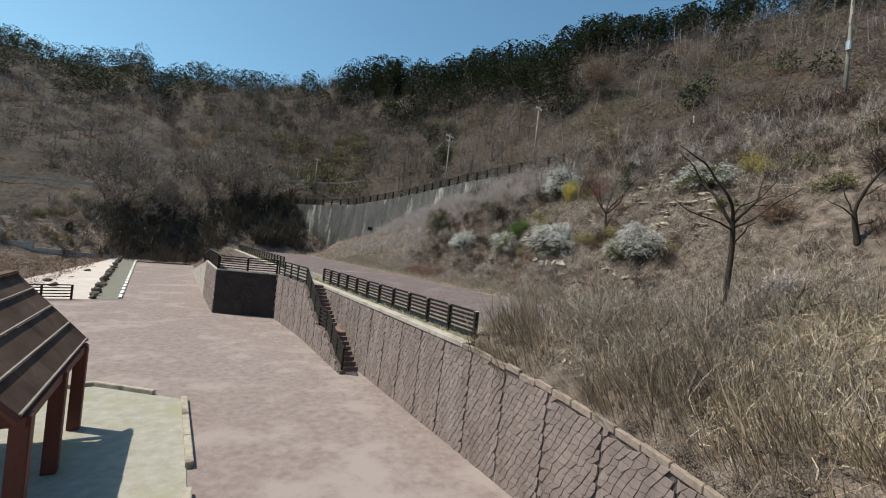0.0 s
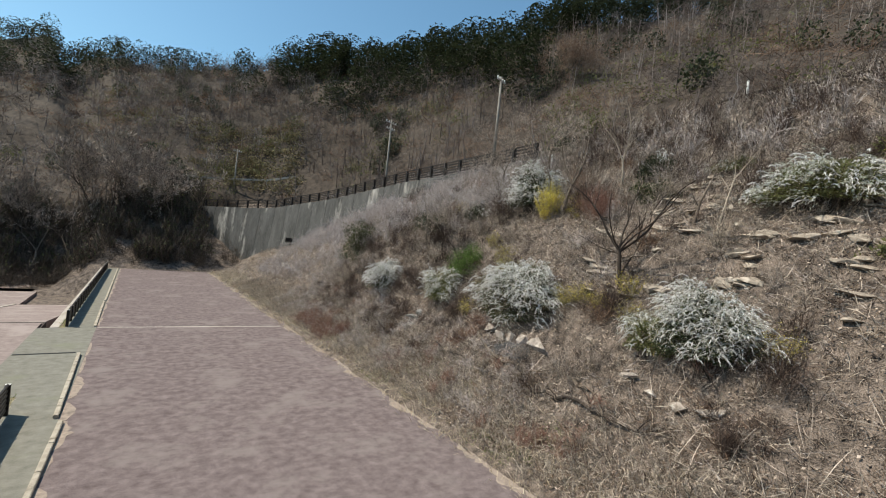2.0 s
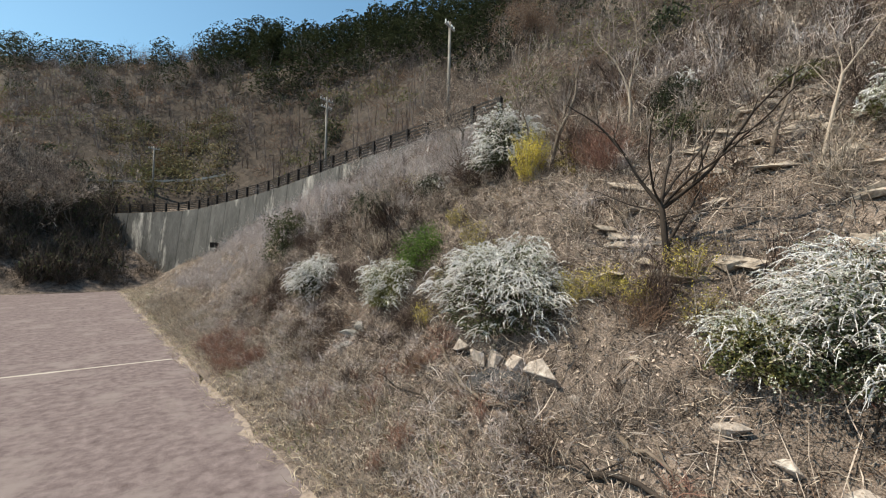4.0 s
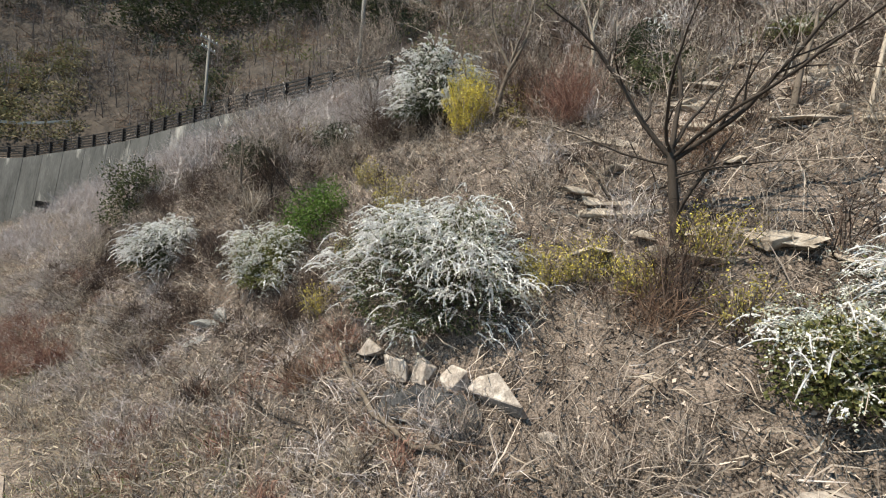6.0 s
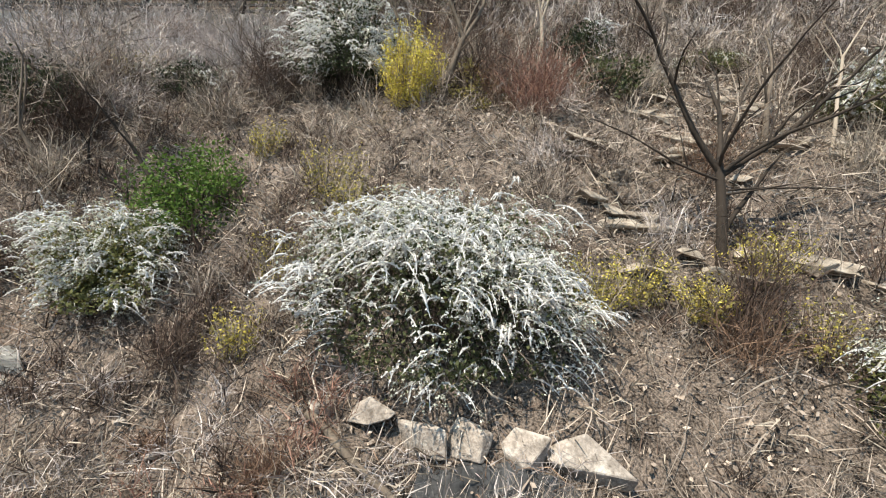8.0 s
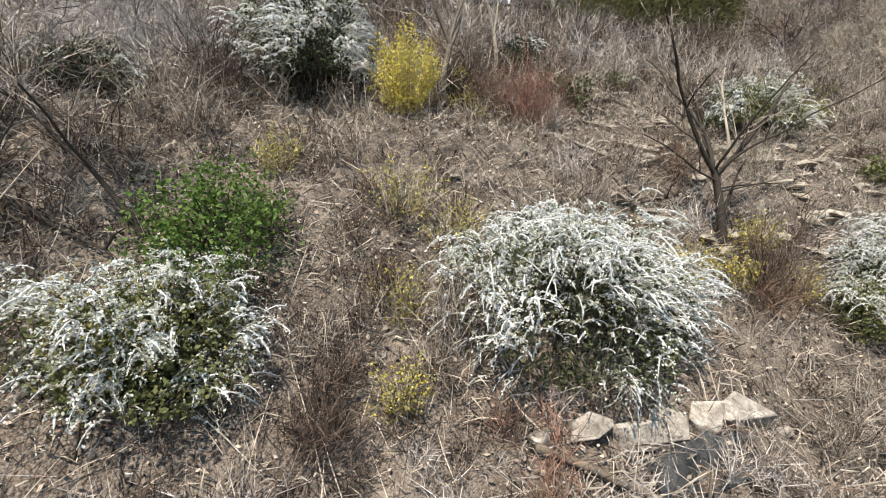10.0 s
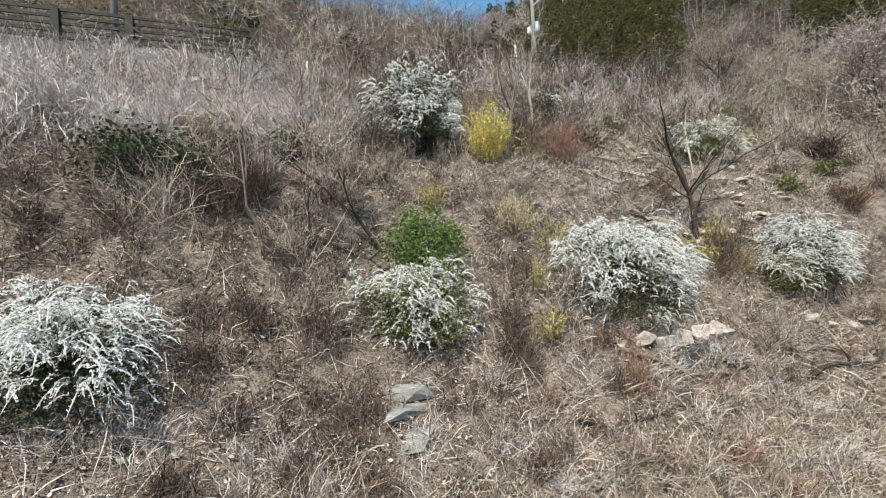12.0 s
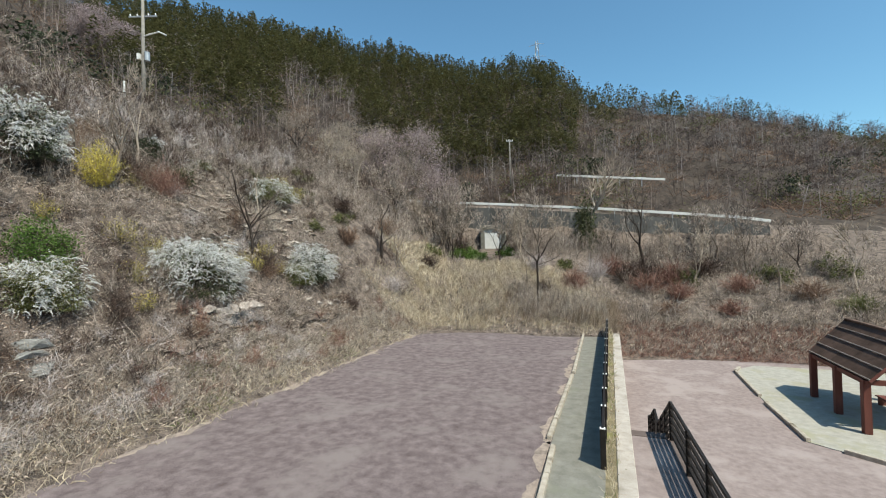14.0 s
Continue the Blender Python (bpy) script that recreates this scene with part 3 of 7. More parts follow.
rail_fence("dark brown metal fence above the bastion wall", [(-6.62, 32.45, -0.1), (-4.9, 31.68, -0.1), (-3.1, 30.88, -0.06)], 1.0, 6)
rail_fence("dark brown metal fence beside the landing and ramp", [(-6.66 - 0.03 * i, 32.7 + 1.5 * i, max(-0.012, -0.1) if i < 6 else ramp_z(0, 32.7 + 1.5 * i)) for i in range(10)], 1.0, 6)
rail_fence("brown rail fence at the plaza edge", [(-15.0, 37.0, LOW), (-16.5, 36.7, LOW), (-18.1, 36.3, LOW - 0.03), (-19.6, 35.9, LOW - 0.1)], 1.0, 5)


def stair_slope(y):
    return float(np.interp(y, [16.9, 17.3, 19.75, 21.0, 24.4, 31], [LOW + 0.15, LOW + 0.2, -1.72, -1.72, 0.0, 0.0]))


stair_posts = [(stair_x(y), y, stair_slope(y) - 0.02) for y in (17.0, 17.9, 18.8, 19.75, 21.0, 22.1, 23.2, 24.4, 26.2, 27.7, 29.2, 30.6)]
rail_fence("dark brown stair railing on the side wall", stair_posts, 0.95, 5, 0.09, 0.05, caps=False, name="stair_railing")


def outdoor_stair():
    ob = thing("outdoor_stair", "reddish brown concrete stair with two flights against the wall", "stair", at=(-2.22, 17.3, LOW))
    rise = -LOW / 19
    y, z = 17.3, LOW
    for i in range(19):
        go = 0.305
        if i == 8:
            part("stair_landing", boxed(-0.3, 0.52, y - 17.3, y - 17.3 + 1.25, -0.1, z - LOW - 0.004), STEP, ob)
            y += 1.25
        me = cube_mesh("step", 0.82, go + 0.02, z + rise - LOW - 0.03, STEP, 0.0)
        s = link("step", me, ob, m=Matrix.Translation((0.1, y - 17.3 + go / 2, 0)))
        link("nosing", cube_mesh("nosing", 0.82, go + 0.05, 0.034, MORTAR, 0.01, 0), s, "dark step edge", Matrix.Translation((0, -0.012, z + rise - LOW - 0.034)))
        y += go
        z += rise
    return ob


outdoor_stair()


def kerb_run(label, pieces, w=0.12, h=0.1, material=KERB, name="kerb"):
    ob = thing(name, label, "kerb", at=(*pieces[0][:2], pieces[0][4]))
    o = Vector((*pieces[0][:2], pieces[0][4]))
    for x0, y0, x1, y1, z in pieces:
        n = max(1, round(math.hypot(x1 - x0, y1 - y0) / 1.6))
        for i in range(n):
            a, b = Vector((x0, y0, z)).lerp(Vector((x1, y1, z)), i / n) - o, Vector((x0, y0, z)).lerp(Vector((x1, y1, z)), (i + 1) / n) - o
            d = b - a
            link("kerb_stone", cube_mesh("kerb_stone", d.length - 0.012, w, h + 0.1, material, 0.014, -0.1), ob, m=Matrix.Translation((a + b) / 2 + Vector((0, 0, random.uniform(-0.008, 0.004)))) @ Matrix.Rotation(math.atan2(d.y, d.x) + random.uniform(-0.004, 0.004), 4, "Z"))
    return ob


kerb_run("worn pale concrete kerb beside the asphalt", [(0.2, 9.9, 0.1, 18.9, 0.0), (0.12, 19.2, 0.22, 25.3, 0.0), (0.06, 25.7, -0.06, 33.0, 0.0)])
kerb_run("worn pale kerb along the far terrace road", [(0.08, 38.95, 0.0, 48.0, 0.0), (0.05, 48.4, -0.05, 75.0, 0.0)], h=0.07)
kerb_run("pale kerb around the pavilion pad", [(-8.95, 3.2, -8.5, 4.2, LOW), (-8.5, 4.2, -8.42, 9.3, LOW), (-8.36, 10.4, -8.46, 15.1, LOW), (-9.3, 15.85, -11.05, 17.2, LOW), (-11.05, 17.2, -12.2, 16.95, LOW)], w=0.17, h=0.16)
kerb_run("whitish broken kerb stones beside the grey path", [(-12.4 - 0.0516 * (y - 37.5), y, -12.4 - 0.0516 * (y + 1.7 - 37.5), y + 1.7, LOW) for y in np.arange(37.8, 79, 2.3)], w=0.22, h=0.13, material=WHITE, name="path_kerb")
solid("drain_grate", boxed(-2.15, -0.2, 33.38, 33.5, -0.05, 0.004), BLACK, "narrow dark drain slot across the landing", "drain")


# ---- rocks ----
def rock_mesh(name, sx, sy, sz, material, seed):
    """An angular stone: the hull of scattered points with worn edges."""
    rnd = random.Random(seed)
    bm = bmesh.new()
    for _ in range(15):
        d = Vector((rnd.gauss(0, 1), rnd.gauss(0, 1), rnd.gauss(0, 1))).normalized()
        d = d * rnd.uniform(0.7, 1.1)
        bm.verts.new((d.x * sx, d.y * sy, max(d.z, -0.5) * sz))
    r = bmesh.ops.convex_hull(bm, input=bm.verts)
    bmesh.ops.delete(bm, geom=list({v for v in r["geom_interior"] if isinstance(v, bmesh.types.BMVert)}), context="VERTS")
    bmesh.ops.bevel(bm, geom=list(bm.edges), offset=0.05 * min(sx, sy, sz), segments=1, affect="EDGES")
    me = bpy.data.meshes.new(name)
    bm.to_mesh(me)
    bm.free()
    me.materials.append(material)
    return me


def rock(x, y, sx, sy, sz, label, group="", material=ROCK, seed=1, lift=0.2, z=None):
    zz = float(land(x, y)) if z is None else z
    ob = new("rock", rock_mesh("rock", sx, sy, sz, material, seed))
    tip = random.Random(seed + 5)
    ob.matrix_world = pose(x, y, zz + sz * lift, tip.uniform(-14, 14), tip.uniform(-22, 4) if x > 10 else 0, tip.uniform(-25, 25))
    return tagged(ob, label, "rock", group)


ROCKROW = [(13.9, 20.8, 0.26, 0.56, 0.4), (13.86, 21.55, 0.22, 0.34, 0.38), (13.84, 22.15, 0.2, 0.34, 0.32), (13.82, 22.75, 0.22, 0.4, 0.32), (13.82, 23.35, 0.2, 0.34, 0.26), (13.85, 24.0, 0.16, 0.24, 0.18), (13.95, 20.0, 0.12, 0.18, 0.14)]
for i, (x, y, sx, sy, sz) in enumerate(ROCKROW):
    rock(x, y, sx, sy, sz, "pale angular rock at the foot of the white shrub", "rocks below the shrub", seed=i + 1, lift=0.34)
for i, (x, y, sx, sy, sz) in enumerate([(13.95, 29.0, 0.34, 0.75, 0.16), (13.7, 29.15, 0.36, 0.7, 0.13), (13.42, 29.2, 0.34, 0.55, 0.11)]):
    rock(x, y, sx, sy, sz, "flat grey layered rock slab on the slope", "", SLAB, 21 + i, 0.15)
for i, (x, y, sx, sy, sz) in enumerate([(13.75, 14.7, 0.25, 0.45, 0.22), (13.7, 15.5, 0.2, 0.3, 0.2), (13.8, 16.4, 0.18, 0.3, 0.18), (13.85, 17.1, 0.2, 0.34, 0.16), (13.6, 13.9, 0.2, 0.4, 0.14)]):
    rock(x, y, sx, sy, sz, "pale rock beneath the white shrub", seed=24 + i, lift=0.3)
for i in range(110):
    a = random.Random(90 + i)
    row = a.randint(0, 8)
    x, y = 15.8 + 0.62 * row + a.uniform(-0.15, 0.15), a.uniform(12.5, 20.8)
    rock(x, y, a.uniform(0.14, 0.34), a.uniform(0.2, 0.75), a.uniform(0.07, 0.18), "pale layered rock ledge among dry stems", "slope rocks", LEDGE, 40 + i, 0.28)
for i in range(30):
    a = random.Random(290 + i)
    rock(a.uniform(12.6, 19), a.uniform(20, 34), a.uniform(0.06, 0.14), a.uniform(0.08, 0.2), a.uniform(0.05, 0.1), "small pale stone lying in dry grass", "slope rocks", seed=240 + i, lift=0.25)
for i, y in enumerate(np.arange(37.6, 79.5, 1.55)):
    rock(-13.95 - 0.062 * (y - 37.2), y, 0.26 + 0.1 * (i % 3), 0.4 + 0.08 * (i % 2), 0.24 + 0.05 * (i % 4), "dark rounded rock edging the path", "rocks edging the path", DARKROCK, 60 + i, 0.45, LOW)
for i, (x, y) in enumerate([(-17.3, 44.0), (-18.2, 47), (-17.2, 58), (-19.5, 42)]):
    rock(x, y, 0.35, 0.4, 0.25, "dark rock lying on the pale path", "", DARKROCK, 100 + i, 0.4, LOW)
bm = bmesh.new()
g = [[bm.verts.new((13.2 + 0.5 * u + 0.05 * math.sin(v * 3), 20.9 + 1.8 * v, float(land(13.2 + 0.5 * u, 20.9 + 1.8 * v)) + 0.1 + 0.07 * math.sin(u * 7 + v * 4))) for v in np.linspace(0, 1, 12)] for u in np.linspace(0, 1, 6)]
for a, b in zip(g, g[1:]):
    for j in range(11):
        bm.faces.new((a[j], b[j], b[j + 1], a[j + 1]))
bmesh.ops.solidify(bm, geom=list(bm.faces), thickness=0.02)
solid("plastic_sheet", bm, SHEET, "crumpled dark grey sheet lying below the rocks", "sheet", kind="thing")


# ---- pavilion ----
def pavilion():
    ob = thing("pavilion", "reddish brown timber pavilion with a dark brown steep roof", "pavilion", at=(-12.55, 11.05, LOW + 0.03))
    y0, y1, xe, ze, zr = -2.85, 2.85, 1.5, 2.22, 3.97
    post = cube_mesh("post", 0.27, 0.27, 2.2, POSTWOOD, 0.015)
    for x in (-1.5, 1.58):
        for y in (-2.5, 0.05, 2.45):
            link("post", post, ob, m=Matrix.Translation((x, y, 0)))
        part("eave_beam", boxed(x - 0.08, x + 0.08, y0 + 0.15, y1 - 0.15, 2.02, 2.2), POSTWOOD, ob)
    for y in (-2.5, 0.05, 2.45):
        part("tie_beam", boxed(-1.46, 1.54, y - 0.07, y + 0.07, 2.0, 2.2), POSTWOOD, ob)
        part("king_post", boxed(-0.06, 0.06, y - 0.06, y + 0.06, 2.2, 3.7), POSTWOOD, ob)
        for s in (-1, 1):
            bm = bmesh.new()
            tube(bm, [(s * 1.55, y, 2.2), (0, y, 3.86)], 0.08, 4)
            part("rafter", bm, POSTWOOD, ob)
    n = 4
    for s in (-1, 1):
        for i in range(n):
            for j in range(5):
                a, b = i / n, (i + 1) / n
                ya, yb = y0 + (y1 - y0) * j / 5, y0 + (y1 - y0) * (j + 1) / 5
                bm = bmesh.new()
                q = [(s * (xe + 0.1) * (1 - a), ya + 0.004, ze + (zr - ze) * a + 0.03), (s * (xe + 0.1) * (1 - b) , ya + 0.004, ze + (zr - ze) * b), (s * (xe + 0.1) * (1 - b), yb - 0.004, ze + (zr - ze) * b), (s * (xe + 0.1) * (1 - a), yb - 0.004, ze + (zr - ze) * a + 0.03)]
                lo = [bm.verts.new(v) for v in q]
                hi = [bm.verts.new((v[0] + s * 0.02, v[1], v[2] + 0.035)) for v in q]
                bm.faces.new(hi)
                bm.faces.new(lo[::-1])
                for m in range(4):
                    bm.faces.new((lo[m], lo[(m + 1) % 4], hi[(m + 1) % 4], hi[m]))
                bmesh.ops.recalc_face_normals(bm, faces=bm.faces)
                part("roof_panel", bm, SHINGLE, ob)
            bm = bmesh.new()
            x, z = s * (xe + 0.1) * (1 - a), ze + (zr - ze) * a + 0.07
            box(bm, x - 0.03, x + 0.03, y0, y1, z - 0.02, z + 0.025)
            part("batten", bm, SEAM, ob, "pale weathered roof batten")
        for y in (y0 - 0.02, y1 + 0.02):
            bm = bmesh.new()
            tube(bm, [(s * (xe + 0.1), y, ze - 0.02), (0, y, zr - 0.02)], 0.07, 4)
            part("verge_board", bm, POSTWOOD, ob)
    part("ridge_cap", boxed(-0.12, 0.12, y0, y1, zr - 0.03, zr + 0.07, bevel=0.03), SHINGLE, ob)
    return ob


pavilion()


def bench(x, y):
    ob = thing("bench", "dark timber bench under the pavilion roof", "bench", at=(x, y, LOW + 0.03))
    part("seat", boxed(-0.2, 0.2, -0.8, 0.8, 0.38, 0.43, bevel=0.01), POSTWOOD, ob)
    for yy in (-0.6, 0.6):
        part("leg", boxed(-0.16, 0.16, yy - 0.05, yy + 0.05, 0.0, 0.38), POSTWOOD, ob)


bench(-13.4, 9.8)
bench(-13.4, 12.3)


# ---- poles ----
def utility_pole(x, y, top, label, arms=((0.4, 1.6),), box_at=0.0, r=0.16, turn=20.0, lamp=False):
    z = float(land(x, y)) - 0.3
    h = top - z
    ob = thing("utility_pole", label, "utility pole", "utility poles", at=(x, y, z), turn=turn)
    bm = bmesh.new()
    tube(bm, [(0, 0, 0), (0, 0, h)], [r, r * 0.62], 10)
    part("pole", bm, POLE, ob, smooth=True)
    for down, wide in arms:
        arm = part("crossarm", boxed(-wide / 2, wide / 2, -0.05, 0.05, h - down - 0.05, h - down + 0.05), STEEL, ob)
        for k in (-0.45, -0.2, 0.2, 0.45):
            bm = bmesh.new()
            tube(bm, [(k * wide, 0, h - down + 0.05), (k * wide, 0, h - down + 0.13), (k * wide, 0, h - down + 0.24)], [0.03, 0.06, 0.04], 7)
            part("insulator", bm, WHITE, arm, "white ceramic insulator")
    if box_at:
        bm = bmesh.new()
        tube(bm, [(0.3, 0, h - box_at - 0.35), (0.3, 0, h - box_at + 0.35)], 0.22, 12)
        part("transformer", bm, STEEL, ob, "grey drum transformer")
        part("switch_box", boxed(-0.45, -0.2, -0.15, 0.15, h - box_at - 0.2, h - box_at + 0.25), WHITE, ob)
    if lamp:
        bm = bmesh.new()
        tube(bm, [(0, 0, h - 3.7), (1.3, 0, h - 3.4), (1.9, 0, h - 3.7)], 0.06, 6)
        part("lamp_arm", bm, WHITE, ob)
    return ob


utility_pole(23.9, 36.0, 20.0, "slim grey concrete utility pole above the wall", ((0.3, 1.2),), r=0.13)
utility_pole(26.4, 59.3, 21.8, "grey concrete utility pole behind the roadside fence", ((0.4, 1.9), (1.2, 1.5)))
utility_pole(14.9, 95.8, 20.7, "grey utility pole beside the mountain road", ((0.4, 1.6),))
utility_pole(33.4, 12.3, 26.8, "tall concrete utility pole with transformer and lamp arm", ((0.3, 1.2), (2.1, 2.3)), box_at=5.4, r=0.17, turn=200.0, lamp=True)
utility_pole(12.6, -30.0, 22.6, "thin grey utility pole beside the mountain road", ((0.3, 1.0),), r=0.12)


def pylon(x, y, base, height):
    """A lattice mast: four leaning legs, cross braces and three pairs of arms."""
    ob = thing("pylon", "thin grey steel lattice pylon behind the wooded ridge", "pylon", at=(x, y, base))
    w = lambda z: 1.6 * (1 - 0.8 * z / height)
    for sx, sy in ((-1, -1), (1, -1), (1, 1), (-1, 1)):
        bm = bmesh.new()
        tube(bm, [(sx * w(0), sy * w(0), 0), (sx * w(height), sy * w(height), height)], 0.07, 4)
        part("leg", bm, STEEL, ob)
    for i in range(8):
        z0, z1 = height * i / 8, height * (i + 1) / 8
        for sy in (-1, 1):
            bm = bmesh.new()
            tube(bm, [(-w(z0), sy * w(z0), z0), (w(z1), sy * w(z1), z1)], 0.045, 4)
            tube(bm, [(w(z0), sy * w(z0), z0), (-w(z1), sy * w(z1), z1)], 0.045, 4)
            part("brace", bm, STEEL, ob)
    for z, reach in ((0.72, 3.0), (0.84, 2.6), (0.96, 2.2)):
        bm = bmesh.new()
        tube(bm, [(-reach, 0, height * z), (0, 0, height * z + 0.5), (reach, 0, height * z)], 0.06, 4)
        part("crossarm", bm, STEEL, ob)
    return ob


pylon(16.5, -90.0, float(land(16.5, -90.0)) - 0.3, 66.5 - float(land(16.5, -90.0)))


def wire(a, b, sag, label="thin black overhead wire between utility poles"):
    bm = bmesh.new()
    pts = [Vector(a).lerp(Vector(b), i / 12) - Vector((0, 0, sag * 4 * (i / 12) * (1 - i / 12))) for i in range(13)]
    tube(bm, pts, 0.012, 4)
    return solid("overhead_wire", bm, BLACK, label, "wire", kind="thing")


wire((23.9, 36.0, 19.7), (26.4, 59.3, 21.4), 0.5)
wire((26.4, 59.3, 21.4), (14.9, 95.8, 20.3), 0.9)


def marker_post(x, y, h, label):
    ob = new("marker_post", cube_mesh("marker_post", 0.09, 0.09, h, WHITE, 0.01))
    ob.matrix_world = pose(x, y, float(land(x, y)) - 0.05)
    return tagged(ob, label, "post")


marker_post(25.3, 19.1, 1.75, "white marker post on the upper slope")
marker_post(23.6, 29.7, 1.1, "whitish stone post beside the upper fence")


def wall_sign():
    x, y = 17.5, 66.6
    ob = thing("roadside_sign", "small black sign board on a short post", "sign", at=(x, y, float(land(x, y)) - 0.1), turn=15)
    part("post", boxed(-0.05, 0.05, -0.05, 0.05, 0, 1.2), BLACK, ob)
    part("board", boxed(-0.7, 0.25, -0.04, 0.04, 0.95, 1.5, bevel=0.02), BLACK, ob)
    return ob


wall_sign()

# ---- mountain road edges ----
def bench_posts(y0, y1, n, off=0.05):
    return [(float(np.interp(y, BENCH_Y, BENCH_X)) + off, y, float(np.interp(y, BENCH_Y, BENCH_Z)) + 0.22) for y in np.linspace(y0, y1, n)]


rail_fence("dark weathered fence with thick posts on the concrete wall", bench_posts(31.5, 89, 30), 1.15, 5, 0.23, 0.06, caps=False, name="roadside_fence")
pts = [(x, y, float(land(x, y)) - 0.05) for x, y in [(24.9, 20.9), (25.0, 18.6), (25.2, 16.3), (25.4, 14.0), (25.6, 11.7), (25.8, 9.4), (26.0, 7.1)]]
rail_fence("weathered timber rail fence on the upper slope", pts, 0.9, 3, 0.12, 0.05, caps=False, mat_post=DARKBARK, mat_rail=DARKBARK, name="timber_fence")


def guard_rail(label, pts, rise=0.55, material=WHITE, thick=0.3):
    ob = thing("guard_rail", label, "guard rail", at=pts[0])
    o = Vector(pts[0])
    for a, b in zip(pts, pts[1:]):
        a, b = Vector(a) - o, Vector(b) - o
        d = b - a
        flat = math.hypot(d.x, d.y)
        turn = Matrix.Rotation(math.atan2(d.y, d.x), 4, "Z") @ Matrix.Rotation(-math.atan2(d.z, flat), 4, "Y")
        link("beam", cube_mesh("beam", d.length, 0.08, thick, material, 0.02, rise - thick / 2), ob, m=Matrix.Translation((a + b) / 2) @ turn)
        link("post", cube_mesh("post", 0.1, 0.1, rise + 0.6, STEEL, 0, -0.6), ob, m=Matrix.Translation(a))
    return ob


guard_rail("pale steel guard rail of the mountain road", [(x, y, float(land(x, y)) + 0.1) for x, y in [(-62, 114), (-54, 112.5), (-46, 111), (-38.2, 109.5), (-31.9, 107.6), (-24.7, 104.5), (-20, 102.5)]], rise=0.8, thick=0.4, material=COPING)
guard_rail("pale steel guard rail above the curved wall", [(x, y, float(land(x, y)) + 0.1) for x, y in [(2.5, 101.6), (6.4, 100.8), (10.1, 99.4), (15.2, 97.5), (20.2, 95), (24.5, 91.5)]], rise=0.8, thick=0.35, material=COPING)


def shelf_z(x):
    return float(np.interp(x, [-20, -15, 0, 10, 22, 30], [6.2, 7.4, 9.3, 10.4, 11.6, 12.5]))


guard_rail("white guard rail along the road behind the bare trees", [(x, -18.1, shelf_z(x) + 0.1) for x in np.arange(25, -18, -3.0)], thick=0.3)
guard_rail("pale guard rail on the higher road bend", [(x, -33, 15.6 + 0.13 * x) for x in np.arange(6, -11, -3.0)], thick=0.3)


def south_wall():
    ob = thing("roadside_wall", "grey weathered concrete wall below the white guard rail", "retaining wall")
    for x in np.arange(22, -17, -3.0):
        bm = bmesh.new()
        za, zb = shelf_z(x), shelf_z(x - 3.0)
        cols = [[bm.verts.new(v) for v in ((xx, -17.6, z - 5.5), (xx, -18.0, z + 0.1), (xx, -18.35, z + 0.1), (xx, -18.5, z - 5.5))] for xx, z in ((x - 0.02, za), (x - 2.98, zb))]
        for j in range(4):
            bm.faces.new((cols[0][j], cols[0][(j + 1) % 4], cols[1][(j + 1) % 4], cols[1][j]))
        bm.faces.new(cols[0][::-1])
        bm.faces.new(cols[1])
        bmesh.ops.recalc_face_normals(bm, faces=bm.faces)
        part("panel", bm, CONCRETE, ob)


south_wall()


def culvert():
    ob = thing("culvert_headwall", "pale concrete culvert headwall half hidden by brush", "culvert", at=(12.3, -17.2, 4.6))
    part("jamb", boxed(-1.55, -1.05, -0.4, 0.4, -1.0, 3.4), GUTTER, ob)
    part("jamb", boxed(1.05, 1.55, -0.4, 0.4, -1.0, 3.4), GUTTER, ob)
    part("lintel", boxed(-1.6, 1.6, -0.42, 0.42, 3.4, 3.9), GUTTER, ob)
    part("back_wall", boxed(-1.05, 1.05, 0.0, 0.25, -1.0, 3.4), WHITE, ob, "whitish painted wall face")


culvert()


def low_wall_nw():
    ob = thing("low_white_wall", "low whitish concrete wall of the side road", "wall")
    pts = [(-16.4, 80.6), (-22.6, 83.2), (-27.4, 84.4), (-31.3, 86.0), (-36, 89.5), (-44, 97), (-58, 112)]
    for (xa, ya), (xb, yb) in zip(pts, pts[1:]):
        d = math.hypot(xb - xa, yb - ya)
        za = float(land((xa + xb) / 2, (ya + yb) / 2))
        link("wall_block", cube_mesh("wall_block", d, 0.3, 1.6, COPING, 0.02, -0.9), ob, m=Matrix.Translation(((xa + xb) / 2, (ya + yb) / 2, za)) @ Matrix.Rotation(math.atan2(yb - ya, xb - xa), 4, "Z"))


low_wall_nw()


